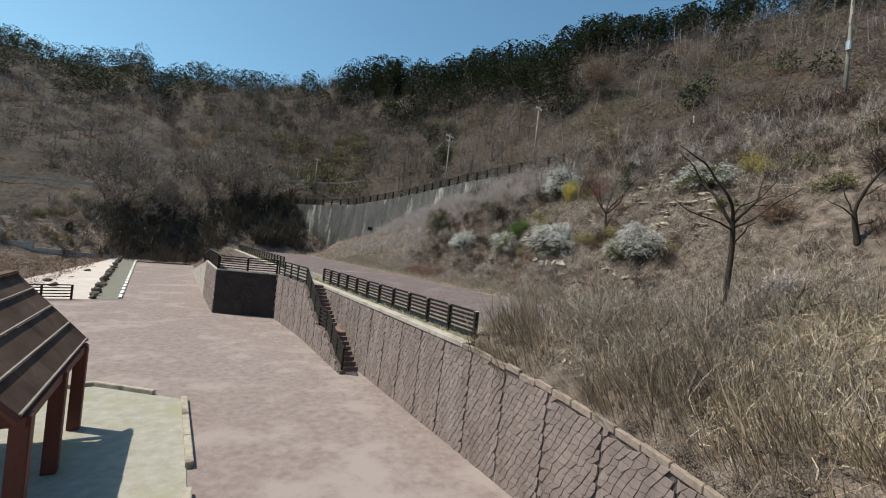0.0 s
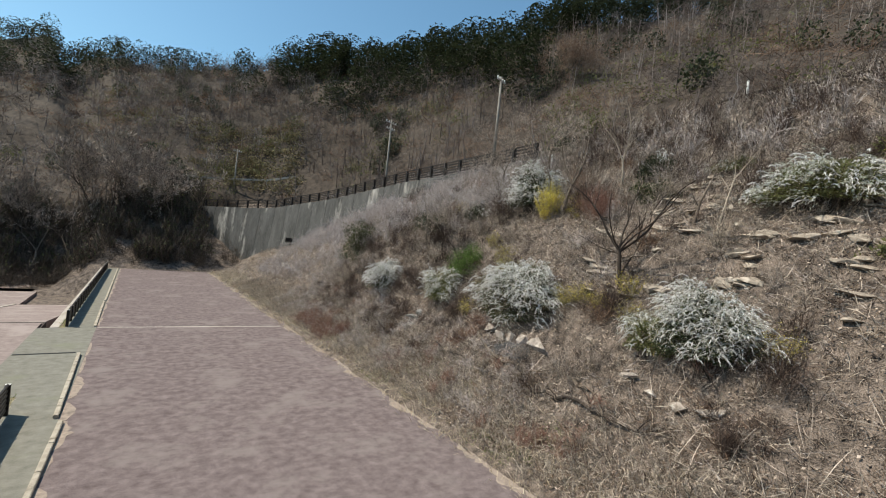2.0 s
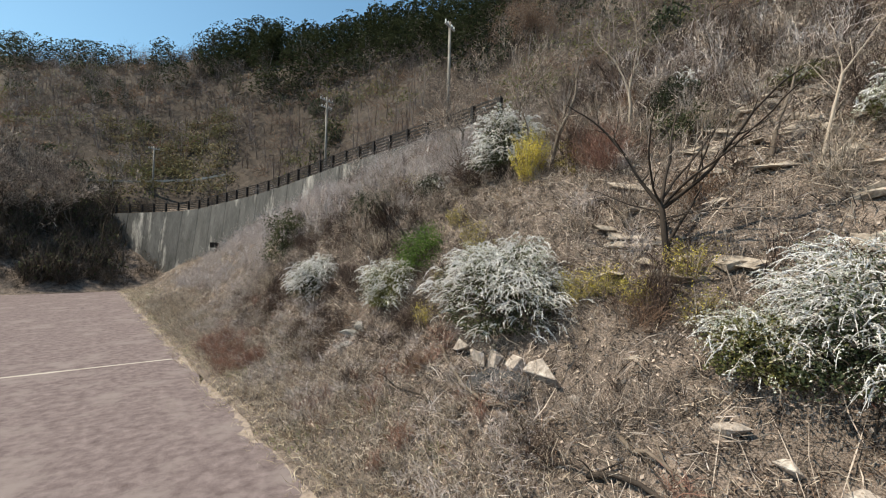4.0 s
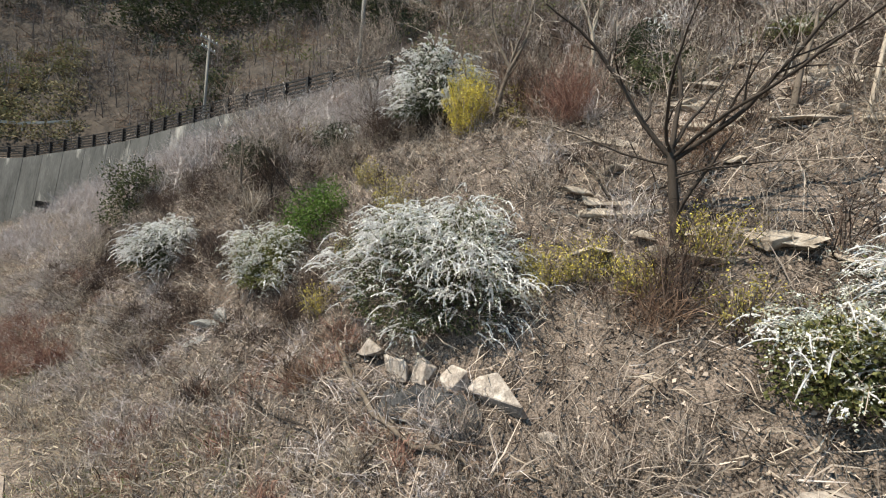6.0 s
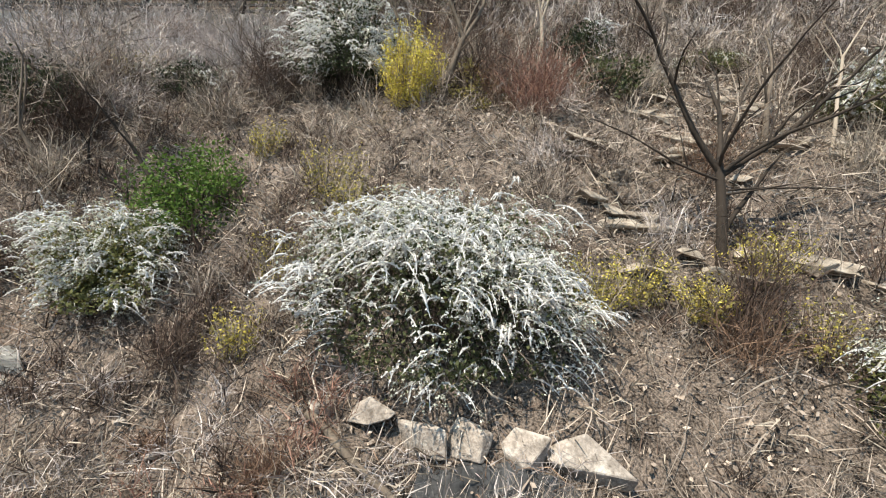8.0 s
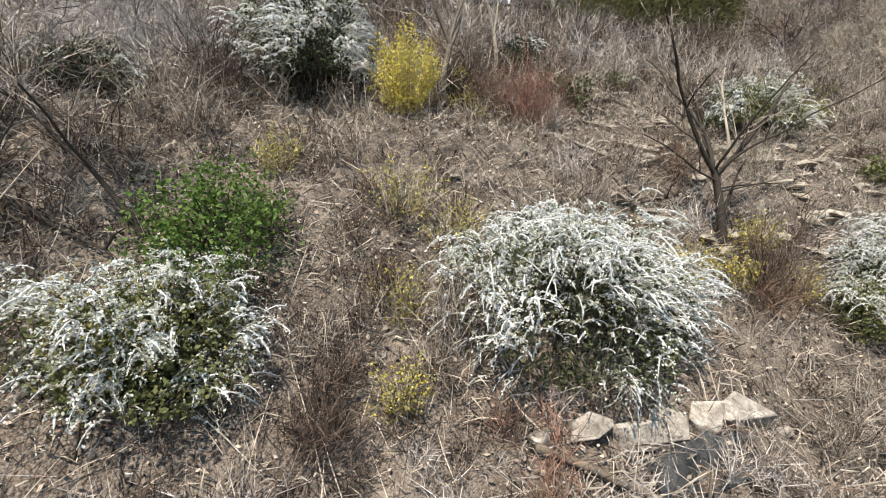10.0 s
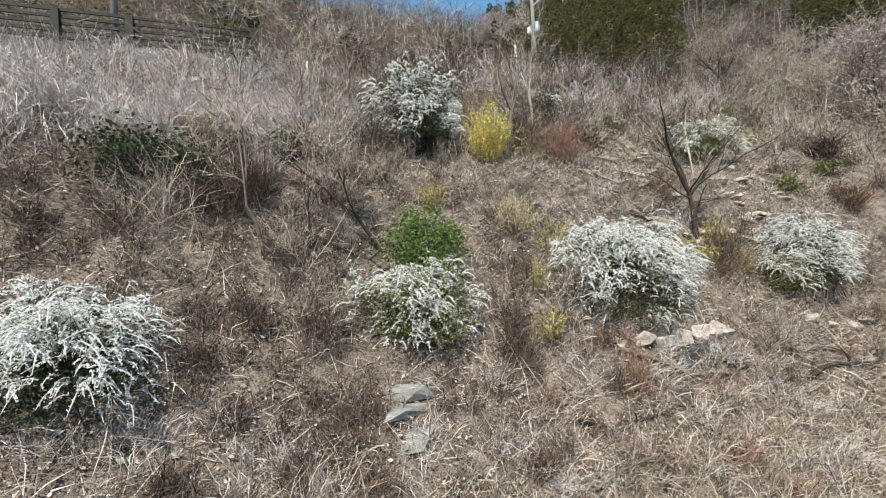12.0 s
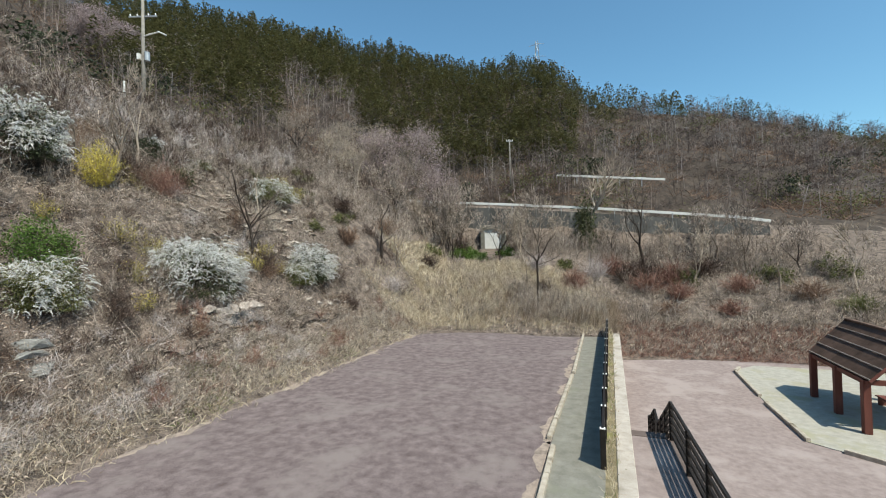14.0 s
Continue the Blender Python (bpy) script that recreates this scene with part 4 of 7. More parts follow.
def fallen_branch(pts, r, label, material=DARKBARK, seed=0):
    rnd = random.Random(seed)
    ob = thing("fallen_branch", label, "branch", "fallen branches", at=(*pts[0], float(land(*pts[0]))))
    o = ob.matrix_world.translation
    line = []
    for (xa, ya), (xb, yb) in zip(pts, pts[1:]):
        for i in range(4):
            x, y = xa + (xb - xa) * i / 4 + rnd.uniform(-0.05, 0.05), ya + (yb - ya) * i / 4 + rnd.uniform(-0.05, 0.05)
            line.append(Vector((x, y, float(land(x, y)) + 0.08 + rnd.uniform(0, 0.12))) - o)
    n = len(line)
    bm = bmesh.new()
    tube(bm, line, [r * (1 - 0.75 * i / n) for i in range(n)], 6)
    stem = part("stem", bm, material, ob, smooth=True)
    for k in range(3, n - 1, 3):
        d = Vector((rnd.gauss(0, 1), rnd.gauss(0, 1), 0.5)).normalized() * rnd.uniform(0.4, 0.9)
        bm = bmesh.new()
        tube(bm, [line[k], line[k] + d * 0.5 + Vector((0, 0, 0.06)), line[k] + d], [r * 0.45, r * 0.3, r * 0.12], 5)
        part("side_branch", bm, material, stem)


for i, (p, r) in enumerate([([(13.75, 24.2), (13.3, 23.0), (13.0, 21.6), (13.3, 20.2), (13.9, 19.2)], 0.06), ([(13.2, 21.5), (12.8, 19.8), (13.2, 18.0)], 0.05), ([(12.9, 19.0), (12.7, 17.0), (13.0, 15.2)], 0.06), ([(13.5, 18.8), (13.0, 17.5), (12.4, 16.4)], 0.05), ([(13.0, 26.0), (12.6, 24.5), (12.8, 22.8)], 0.04), ([(12.6, 34.0), (12.9, 31.5), (12.5, 29.5)], 0.045), ([(13.2, 37.0), (12.7, 34.8), (13.0, 33.2)], 0.05), ([(16.6, 31.8), (16.0, 30.0), (15.6, 28.6)], 0.05), ([(17.2, 21.5), (16.6, 20.2), (16.9, 18.6)], 0.04), ([(12.2, 27.5), (12.0, 25.4), (12.4, 23.9)], 0.035)]):
    fallen_branch(p, r, "long dead branch lying on the dry slope", DARKBARK if i % 3 else BARK, 700 + i)

# ---- plants ----
RNG = np.random.default_rng(7)


class Soup:
    """Gathers many small faces into one mesh."""

    def __init__(self):
        self.v, self.f, self.n = [], [], 0

    def add(self, verts, faces):
        """verts: (items, k, 3); faces: index tuples into one item."""
        verts = np.asarray(verts, float)
        m, k, _ = verts.shape
        base = self.n + np.arange(m)[:, None] * k
        for f in faces:
            self.f.append(base + np.array(f)[None])
        self.v.append(verts.reshape(-1, 3))
        self.n += m * k

    def mesh(self, name, material, origin=(0, 0, 0), smooth=False):
        me = bpy.data.meshes.new(name)
        v = np.concatenate(self.v) - np.array(origin)
        sizes = np.concatenate([np.full(len(f), f.shape[1]) for f in self.f])
        loops = np.concatenate([f.ravel() for f in self.f])
        me.vertices.add(len(v))
        me.vertices.foreach_set("co", v.ravel())
        me.loops.add(len(loops))
        me.loops.foreach_set("vertex_index", loops)
        me.polygons.add(len(sizes))
        me.polygons.foreach_set("loop_start", np.r_[0, np.cumsum(sizes)[:-1]])
        if smooth:
            me.polygons.foreach_set("use_smooth", np.ones(len(sizes), bool))
        me.materials.append(material)
        me.update()
        return me


def unit(v):
    return v / np.maximum(np.linalg.norm(v, axis=-1, keepdims=True), 1e-9)


def some_dirs(n, rng=RNG):
    return unit(rng.normal(size=(n, 3)))


def blades(soup, p0, p1, p2, width, rng=RNG):
    """Tapering bent strips through three points each."""
    side = unit(np.cross(p2 - p0, some_dirs(len(p0), rng))) * np.reshape(width, (-1, 1))
    soup.add(np.stack([p0, p1 + side, p1 - side, p2], 1), [(0, 1, 2), (1, 3, 2)])


def slivers(soup, p0, p1, width, rng=RNG):
    side = unit(np.cross(p1 - p0, some_dirs(len(p0), rng))) * np.reshape(width, (-1, 1))
    soup.add(np.stack([p0 - side, p0 + side, p1], 1), [(0, 1, 2)])


def strips(soup, p0, p1, width):
    side = unit(np.cross(p1 - p0, some_dirs(len(p0), np.random.default_rng(3)))) * width
    soup.add(np.stack([p0 - side, p0 + side, p1 + side * 0.7, p1 - side * 0.7], 1), [(0, 1, 2, 3)])


def flakes(soup, c, size, rng=RNG, flat=0.0):
    """Small four-cornered leaves or petals in random attitudes."""
    n = len(c)
    a = some_dirs(n, rng)
    b = unit(np.cross(a, some_dirs(n, rng)))
    s = np.reshape(size, (-1, 1)) * np.ones((n, 1))
    b = b * 0.6
    soup.add(np.stack([c - a * s, c - b * s, c + a * s, c + b * s], 1), [(0, 1, 2, 3)])


def tubes(soup, p0, p1, r0, r1, k=5):
    d = unit(p1 - p0)
    ref = np.where(np.abs(d[:, 2:3]) > 0.9, np.array([[1.0, 0, 0]]), np.array([[0, 0, 1.0]]))
    a = unit(np.cross(d, ref))
    b = np.cross(d, a)
    ang = 2 * np.pi * np.arange(k) / k
    ring = a[:, None] * np.cos(ang)[None, :, None] + b[:, None] * np.sin(ang)[None, :, None]
    v = np.concatenate([p0[:, None] + ring * np.reshape(r0, (-1, 1, 1)), p1[:, None] + ring * np.reshape(r1, (-1, 1, 1))], 1)
    soup.add(v, [(j, (j + 1) % k, k + (j + 1) % k, k + j) for j in range(k)])


def branching(seed, height, radius, lean=(0, 0), fork=0.25, levels=5, spread_=0.75, kids=(2, 4), up=0.25):
    """Segments of a bare tree: rows of start, end, radii, level."""
    rnd = random.Random(seed)
    rows = []

    def grow(p, d, length, r, level):
        steps = 3 if level < 3 else 2
        for i in range(steps):
            d = (d + Vector((rnd.gauss(0, 0.13), rnd.gauss(0, 0.13), rnd.gauss(0, 0.09) + up * 0.12))).normalized()
            q = p + d * (length / steps)
            r2 = r * (0.84 if level else 0.9)
            rows.append((*p, *q, r, r2, level))
            p, r = q, r2
            if level >= 1 and level < levels and rnd.random() < 0.55:
                side = d.cross(Vector((rnd.gauss(0, 1), rnd.gauss(0, 1), rnd.gauss(0, 1)))).normalized()
                grow(p, (d * 0.55 + side * 0.8 + Vector((0, 0, up * 0.5))).normalized(), length * rnd.uniform(0.45, 0.7), r * 0.55, level + 1)
        if level < levels:
            for i in range(rnd.randint(*kids)):
                side = d.cross(Vector((rnd.gauss(0, 1), rnd.gauss(0, 1), rnd.gauss(0, 1)))).normalized()
                grow(p, (d + side * spread_ * rnd.uniform(0.6, 1.25) + Vector((0, 0, up))).normalized(), length * rnd.uniform(0.6, 0.85) if level else height * rnd.uniform(0.3, 0.42), r * rnd.uniform(0.6, 0.78), level + 1)

    grow(Vector((0, 0, 0)), Vector((lean[0], lean[1], 1)).normalized(), height * fork, radius, 0)
    return np.array(rows)


def tree_parts(ob, rows, levels, seed, bark, twig, buds=None):
    """Trunk and limbs as tubes, fine twigs as strips, and blossom where the tree has it."""
    p0, p1, r0, r1, lev = rows[:, :3], rows[:, 3:6], rows[:, 6], rows[:, 7], rows[:, 8]
    thick = r0 > 0.011
    s = Soup()
    tubes(s, p0[thick], p1[thick], r0[thick], r1[thick], 6)
    link("trunk", s.mesh("limbs", bark, smooth=True), ob)
    s = Soup()
    t0, t1 = p0[~thick], p1[~thick]
    if len(t0):
        mid = r0[~thick] > 0.007
        tubes(s, t0[mid], t1[mid], r0[~thick][mid], r1[~thick][mid], 3)
        strips(s, t0[~mid], t1[~mid], twig)
    tips = p1[lev >= levels - 1]
    rng = np.random.default_rng(seed)
    tips = np.repeat(tips, 2, 0)
    slivers(s, tips, tips + unit(rng.normal(size=tips.shape) + np.array([0, 0, 0.6])) * rng.uniform(0.15, 0.4, (len(tips), 1)), twig * 0.7, rng)
    tagged(link("crown", s.mesh("crown", TWIG if bark is not PALEBARK else PALEBARK), ob), kind="stuff")
    if buds is not None:
        s = Soup()
        b = np.repeat(p1[lev >= levels - 1], 3, 0)
        flakes(s, b + rng.normal(size=b.shape) * 0.25, rng.uniform(0.04, 0.1, len(b)), rng)
        tagged(link("blossom", s.mesh("blossom", buds), ob), kind="stuff")
    return ob


def bare_tree(x, y, height, radius, seed, label, bark=BARK, lean=(0, 0), fork=0.25, levels=5, spread_=0.75, group="bare trees on the slope", name="tree", z=None, kids=(2, 4), buds=None, twig=0.006):
    zz = float(land(x, y)) - 0.08 if z is None else z
    ob = thing(name, label, "tree", group, at=(x, y, zz))
    return tree_parts(ob, branching(seed, height, radius, lean, fork, levels, spread_, kids), levels, seed, bark, twig, buds)


def heading(az, el):
    a, e = radians(az), radians(el)
    return Vector((math.cos(a) * math.cos(e), math.sin(a) * math.cos(e), math.sin(e)))


def limbed_tree(x, y, trunk, limbs, seed, label, bark=DARKBARK, crook=0.1, twig=0.006, dense=0.6, group="bare trees on the slope", z=None):
    """A bare tree with chosen main limbs. trunk: height, radius, azimuth and tilt; limbs: start on the trunk (0 to 1), azimuth, elevation, length, radius."""
    rnd = random.Random(seed)
    zz = float(land(x, y)) - 0.08 if z is None else z
    ob = thing("tree", label, "tree", group, at=(x, y, zz))
    rows = []

    def grow(p, d, length, r, level):
        steps = max(3, int(length / 0.24))
        end = max(0.003, r * 0.3)
        for i in range(steps):
            wild = crook * (1.0 if level == 1 else 1.6)
            d = (d + Vector((rnd.gauss(0, wild), rnd.gauss(0, wild), rnd.gauss(0, wild * 0.7) + 0.008))).normalized()
            q = p + d * (length / steps)
            ra, rb = r + (end - r) * i / steps, r + (end - r) * (i + 1) / steps
            rows.append((*p, *q, ra, rb, level))
            p = q
            if level < 4 and i >= (1 if level == 1 else 0) and rnd.random() < dense:
                side = d.cross(Vector((rnd.gauss(0, 1), rnd.gauss(0, 1), rnd.gauss(0, 1)))).normalized()
                grow(p, (d + side * rnd.uniform(0.7, 1.2) + Vector((0, 0, 0.15))).normalized(), (length * (1 - i / steps) * 0.5 + 0.22) * rnd.uniform(0.6, 1.15), max(0.004, rb * rnd.uniform(0.4, 0.62)), level + 1)

    height, radius, az, tilt = trunk
    d, p, axis = heading(az, 90 - tilt), Vector((0, 0, 0)), [Vector((0, 0, 0))]
    n = 6
    for i in range(n):
        d = (d + Vector((rnd.gauss(0, 0.05), rnd.gauss(0, 0.05), 0.02))).normalized()
        q = p + d * (height / n)
        rows.append((*p, *q, radius * (1.12 - 0.32 * i / n), radius * (1.12 - 0.32 * (i + 1) / n), 0))
        p = q
        axis.append(q)
    for at, a, e, length, r in limbs:
        k = min(at, 0.999) * n
        start = axis[int(k)].lerp(axis[int(k) + 1], k - int(k))
        grow(start, heading(a, e), length, r, 1)
    return tree_parts(ob, np.array(rows), 4, seed, bark, twig)


def dome(n, a, b, c, rng, shell=0.35):
    """Points in the upper half of a flattened ball, mostly near its skin."""
    d = some_dirs(n, rng)
    d[:, 2] = np.abs(d[:, 2]) * 1.0 - 0.28
    r = 1 - shell * rng.random((n, 1)) ** 1.6
    lump = 1 + 0.16 * np.sin(d[:, :1] * 5 + 1) * np.sin(d[:, 1:2] * 6 + 2) + 0.1 * np.sin(d[:, :1] * 11) * np.cos(d[:, 2:3] * 9)
    return d * r * lump * np.array([a, b, c])


def mound(n, a, b, c, rng, shape, shell=0.0, ragged=1.0):
    """Points on and under the skin of an uneven mound; shape seeds its bulges."""
    d = some_dirs(n, rng)
    d[:, 2] = np.where(d[:, 2] < -0.6, -d[:, 2], d[:, 2])
    sr = np.random.default_rng(shape)
    r = np.ones(n)
    for size, amount in ((2.6, 0.12), (5.0, 0.08), (9.0, 0.05)):
        r += amount * np.sin(d @ (some_dirs(1, sr)[0] * size) + sr.uniform(0, 6)) * np.sin(d @ (some_dirs(1, sr)[0] * size) + sr.uniform(0, 6)) * 1.5 * ragged
    r *= 1 - shell * rng.random(n) ** 1.5
    up = d[:, 2] > 0
    q = d * r[:, None] * np.stack([np.full(n, a), np.full(n, b), np.where(up, 0.68 * c, 0.32 * c)], -1)
    q[:, 2] += 0.32 * c
    return q, d


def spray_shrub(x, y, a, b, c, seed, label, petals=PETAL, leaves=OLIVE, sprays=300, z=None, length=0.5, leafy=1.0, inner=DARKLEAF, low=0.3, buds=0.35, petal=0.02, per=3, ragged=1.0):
    """A mound of long arching sprays in bunches, thick with small blossoms, over stems and leafy insides; the default
    dark inner green paints in their shade.
    """
    rng = np.random.default_rng(seed)
    zz = float(land(x, y)) - 0.1 if z is None else z
    ob = thing("shrub", label, "shrub", at=(x, y, zz))
    s = Soup()
    n = 110
    tip, _ = mound(n, a * 1.02, b * 1.02, c * 1.02, rng, seed, 0.0, ragged)
    p0 = rng.normal(size=(n, 3)) * np.array([0.22 * a, 0.22 * b, 0.02]) + np.array([0, 0, -0.25])
    mid = p0 * 0.5 + tip * 0.5 + np.array([0, 0, 0.2 * c])
    tubes(s, p0, mid, 0.014, 0.009, 4)
    tubes(s, mid, tip, 0.009, 0.004, 3)
    tagged(link("stem_mass", s.mesh("stem_mass", DARKBARK), ob), kind="stuff")
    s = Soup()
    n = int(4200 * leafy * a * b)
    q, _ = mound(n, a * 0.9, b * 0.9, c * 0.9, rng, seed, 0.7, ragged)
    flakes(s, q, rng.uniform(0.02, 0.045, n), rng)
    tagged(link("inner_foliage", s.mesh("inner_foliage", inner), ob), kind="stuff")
    m = max(8, sprays // 9)
    base, d = mound(m * 2, a * 0.9, b * 0.9, c * 0.92, rng, seed, 0.35, ragged)
    keep = rng.random(len(base)) < np.clip((base[:, 2] / c - 0.5 * low) / max(0.55 * low, 0.05), 0.06, 1)
    base, d = base[keep][:m], d[keep][:m]
    bunch = rng.integers(0, len(base), sprays)
    aim = unit(d * np.array([1, 1, 0.3]) + rng.normal(size=d.shape) * np.array([0.45, 0.45, 0.2]))
    p = base[bunch] + rng.normal(size=(sprays, 3)) * 0.13
    out = unit(aim[bunch] + rng.normal(size=p.shape) * np.array([0.38, 0.38, 0.25]))
    out[:, 2] *= 0.5
    ln = length * rng.uniform(0.45, 1.15, (sprays, 1))
    k = 7
    lift = rng.uniform(0.25, 0.75, (sprays, 1))
    fall = lift + rng.uniform(0.1, 0.55, (sprays, 1))
    curl = np.cross(out, np.array([0, 0, 1.0])) * rng.normal(size=(sprays, 1)) * 0.25
    pts = [p + (out * u + curl * u * u) * ln + np.array([0, 0, 1.0]) * ln * (lift * 1.3 * u - fall * u ** 2.2) for u in np.linspace(0.0, 1, k)]
    stalk, bloom, bud, lf = Soup(), Soup(), Soup(), Soup()
    late = rng.random(sprays) < buds
    late[0] = True
    rad = petal * 0.55 * rng.uniform(0.6, 1.2, sprays)
    for i in range(k - 1):
        strips(stalk, pts[i][late], pts[i + 1][late], 0.0035)
        if i:
            grow = 0.65 + 0.5 * math.sin(math.pi * (i + 0.2) / k)
            full = ~late
            tubes(bloom, pts[i][full], pts[i + 1][full], rad[full] * grow * rng.uniform(0.7, 1.2, full.sum()), rad[full] * rng.uniform(0.6, 1.0, full.sum()) * (0.3 if i == k - 2 else 1), 3)
            for soup, sel, count, sz in ((bloom, full, per, petal), (bud, late, per, petal * 0.85)):
                q = np.repeat(pts[i][sel], count, 0) + np.repeat((pts[i + 1] - pts[i])[sel], count, 0) * rng.random((sel.sum() * count, 1))
                flakes(soup, q + rng.normal(size=q.shape) * 0.014 * grow, rng.uniform(sz * 0.6, sz * 1.35, len(q)) * grow, rng)
        if i in (1, 3):
            q = pts[i] + rng.normal(size=pts[i].shape) * 0.06 - np.array([0, 0, 0.03])
            flakes(lf, q, rng.uniform(0.013, 0.028, len(q)), rng)
    tagged(link("spray", stalk.mesh("spray", TWIG), ob), kind="stuff")
    link("blossom", bloom.mesh("blossom", petals), ob)
    tagged(link("bud_mass", bud.mesh("bud_mass", BUD), ob, "greenish white half-open blossom"), kind="stuff")
    tagged(link("foliage", lf.mesh("foliage", leaves), ob), kind="stuff")
    return ob


def yellow_shrub(x, y, a, h, seed, label, stems=70, per=9, size=0.022, z=None, leaf=OLIVE):
    """Thin upright stems, loosely set with yellow blossom and a few olive leaves."""
    rng = np.random.default_rng(seed)
    zz = float(land(x, y)) if z is None else z
    ob = thing("shrub", label, "shrub", "yellow shrubs", at=(x, y, zz))
    ang, reach = rng.uniform(0, 2 * np.pi, (stems, 1)), rng.random((stems, 1)) ** 0.6
    flat = np.concatenate([np.cos(ang), np.sin(ang), 0 * ang], 1)
    p0 = flat * reach * a * 0.35 - np.array([0, 0, 0.1])
    p2 = flat * reach * a + np.array([0, 0, 1.0]) * h * rng.uniform(0.5, 1.15, (stems, 1)) * (1 - 0.3 * reach) + rng.normal(size=(stems, 3)) * 0.08
    p1 = (p0 + p2) / 2 + np.array([0, 0, 0.12]) * h
    s, t, g = Soup(), Soup(), Soup()
    blades(s, p0, p1, p2, 0.006, rng)
    per, size = per * 2, size * 0.72
    u = rng.uniform(0.2, 1, (stems * per, 1))
    q = np.repeat(p0, per, 0) * (1 - u) ** 2 + 2 * u * (1 - u) * np.repeat(p1, per, 0) + u * u * np.repeat(p2, per, 0)
    flakes(t, q + rng.normal(size=q.shape) * 0.03, rng.uniform(size * 0.6, size * 1.5, len(q)), rng)
    u = rng.uniform(0.1, 0.9, (stems * 12, 1))
    q = np.repeat(p0, 12, 0) * (1 - u) + u * np.repeat(p2, 12, 0)
    flakes(g, q + rng.normal(size=q.shape) * 0.06, rng.uniform(0.015, 0.035, len(q)), rng)
    twig_clump(s, np.zeros((1, 3)), np.array([a * 1.1]), np.array([h * 0.85]), 50, rng)
    tagged(link("crown", s.mesh("crown", TWIG), ob), kind="stuff")
    link("blossom", t.mesh("blossom", YELLOW), ob)
    tagged(link("foliage", g.mesh("foliage", leaf), ob), kind="stuff")
    return ob


def leaf_shrub(x, y, a, b, c, seed, label, leaves, count=2500, size=0.04, z=None, name="shrub", bark=DARKBARK):
    rng = np.random.default_rng(seed)
    zz = float(land(x, y)) if z is None else z
    ob = thing(name, label, "shrub", at=(x, y, zz))
    s = Soup()
    n = 60
    tip = dome(n, a, b, c, rng)
    p0 = rng.normal(size=(n, 3)) * np.array([0.15 * a, 0.15 * b, 0.02]) + np.array([0, 0, -0.15])
    mid = p0 * 0.45 + tip * 0.55 + np.array([0, 0, 0.15 * c])
    tubes(s, p0, mid, 0.016, 0.01, 4)
    tubes(s, mid, tip, 0.01, 0.004, 3)
    tagged(link("stem_mass", s.mesh("stem_mass", bark), ob), kind="stuff")
    s = Soup()
    clumps = dome(max(20, count // 45), a, b, c, rng, 0.6)
    q = np.repeat(clumps, 45, 0) + rng.normal(size=(len(clumps) * 45, 3)) * 0.13 * min(1.6, a)
    flakes(s, q, rng.uniform(size * 0.6, size * 1.4, len(q)), rng)
    tagged(link("foliage", s.mesh("foliage", leaves), ob), kind="stuff")
    return ob


def twig_shrub(x, y, a, h, seed, label, material=TWIG, stems=60, name="shrub", z=None, width=0.006):
    rng = np.random.default_rng(seed)
    zz = float(land(x, y)) if z is None else z
    ob = thing(name, label, "shrub", "bare shrubs", at=(x, y, zz))
    s = Soup()
    fine = Soup()
    twig_clump(s, np.zeros((1, 3)), np.array([a]), np.array([h]), stems, rng, width, fine)
    tagged(link("stem_mass", s.mesh("stem_mass", material), ob), kind="stuff")
    tagged(link("twig_mass", fine.mesh("twig_mass", material), ob), kind="stuff")
    return ob


def twig_clump(soup, base, a, h, stems, rng, width=0.006, fine=None):
    """Bare shrubs: stems that fan out from each base, with side twigs."""
    stems = max(12, int(stems * 0.88))
    b = np.repeat(base, stems, 0)
    aa, hh = np.repeat(a, stems)[:, None], np.repeat(h, stems)[:, None]
    ang = rng.uniform(0, 2 * np.pi, (len(b), 1))
    reach = rng.random((len(b), 1)) ** 0.7
    top = hh * rng.uniform(0.55, 1.1, (len(b), 1)) * (1 - 0.35 * reach)
    flatd = np.concatenate([np.cos(ang), np.sin(ang)], 1)
    root = rng.uniform(0, 2 * np.pi, (len(b), 1))
    p0 = b + np.concatenate([np.cos(root), np.sin(root), 0 * root], 1) * aa * 0.55 * rng.random((len(b), 1)) - np.array([0, 0, 0.08])
    p2 = b + np.concatenate([flatd * aa * reach, top], 1) + rng.normal(size=b.shape) * 0.16 * hh
    p1 = p0 * 0.45 + p2 * 0.55 + np.concatenate([-flatd * aa * 0.1, top * 0.16], 1) + rng.normal(size=b.shape) * 0.1 * hh
    blades(soup, p0, p1, p2, width * rng.uniform(0.5, 1.2, len(b)), rng)
    for f in (0.4, 0.75):
        q0 = np.where(f < 0.5, p0 + (p1 - p0) * f * 2, p1 + (p2 - p1) * (f * 2 - 1))
        q1 = q0 + unit(p2 - p0 + rng.normal(size=p0.shape) * hh * 0.85) * hh * rng.uniform(0.2, 0.5, (len(b), 1))
        slivers(fine or soup, q0, q1, width * 0.8, rng)


def scatter(n, x0, x1, y0, y1, rng=RNG):
    x, y = rng.uniform(x0, x1, n), rng.uniform(y0, y1, n)
    return x, y


def on_land(x, y, lift=0.0):
    return np.stack([x, y, land(x, y) + lift], -1)


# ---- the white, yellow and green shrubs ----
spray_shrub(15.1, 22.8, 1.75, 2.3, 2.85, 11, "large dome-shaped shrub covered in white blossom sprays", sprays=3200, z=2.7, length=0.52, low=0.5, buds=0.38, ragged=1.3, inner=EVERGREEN)
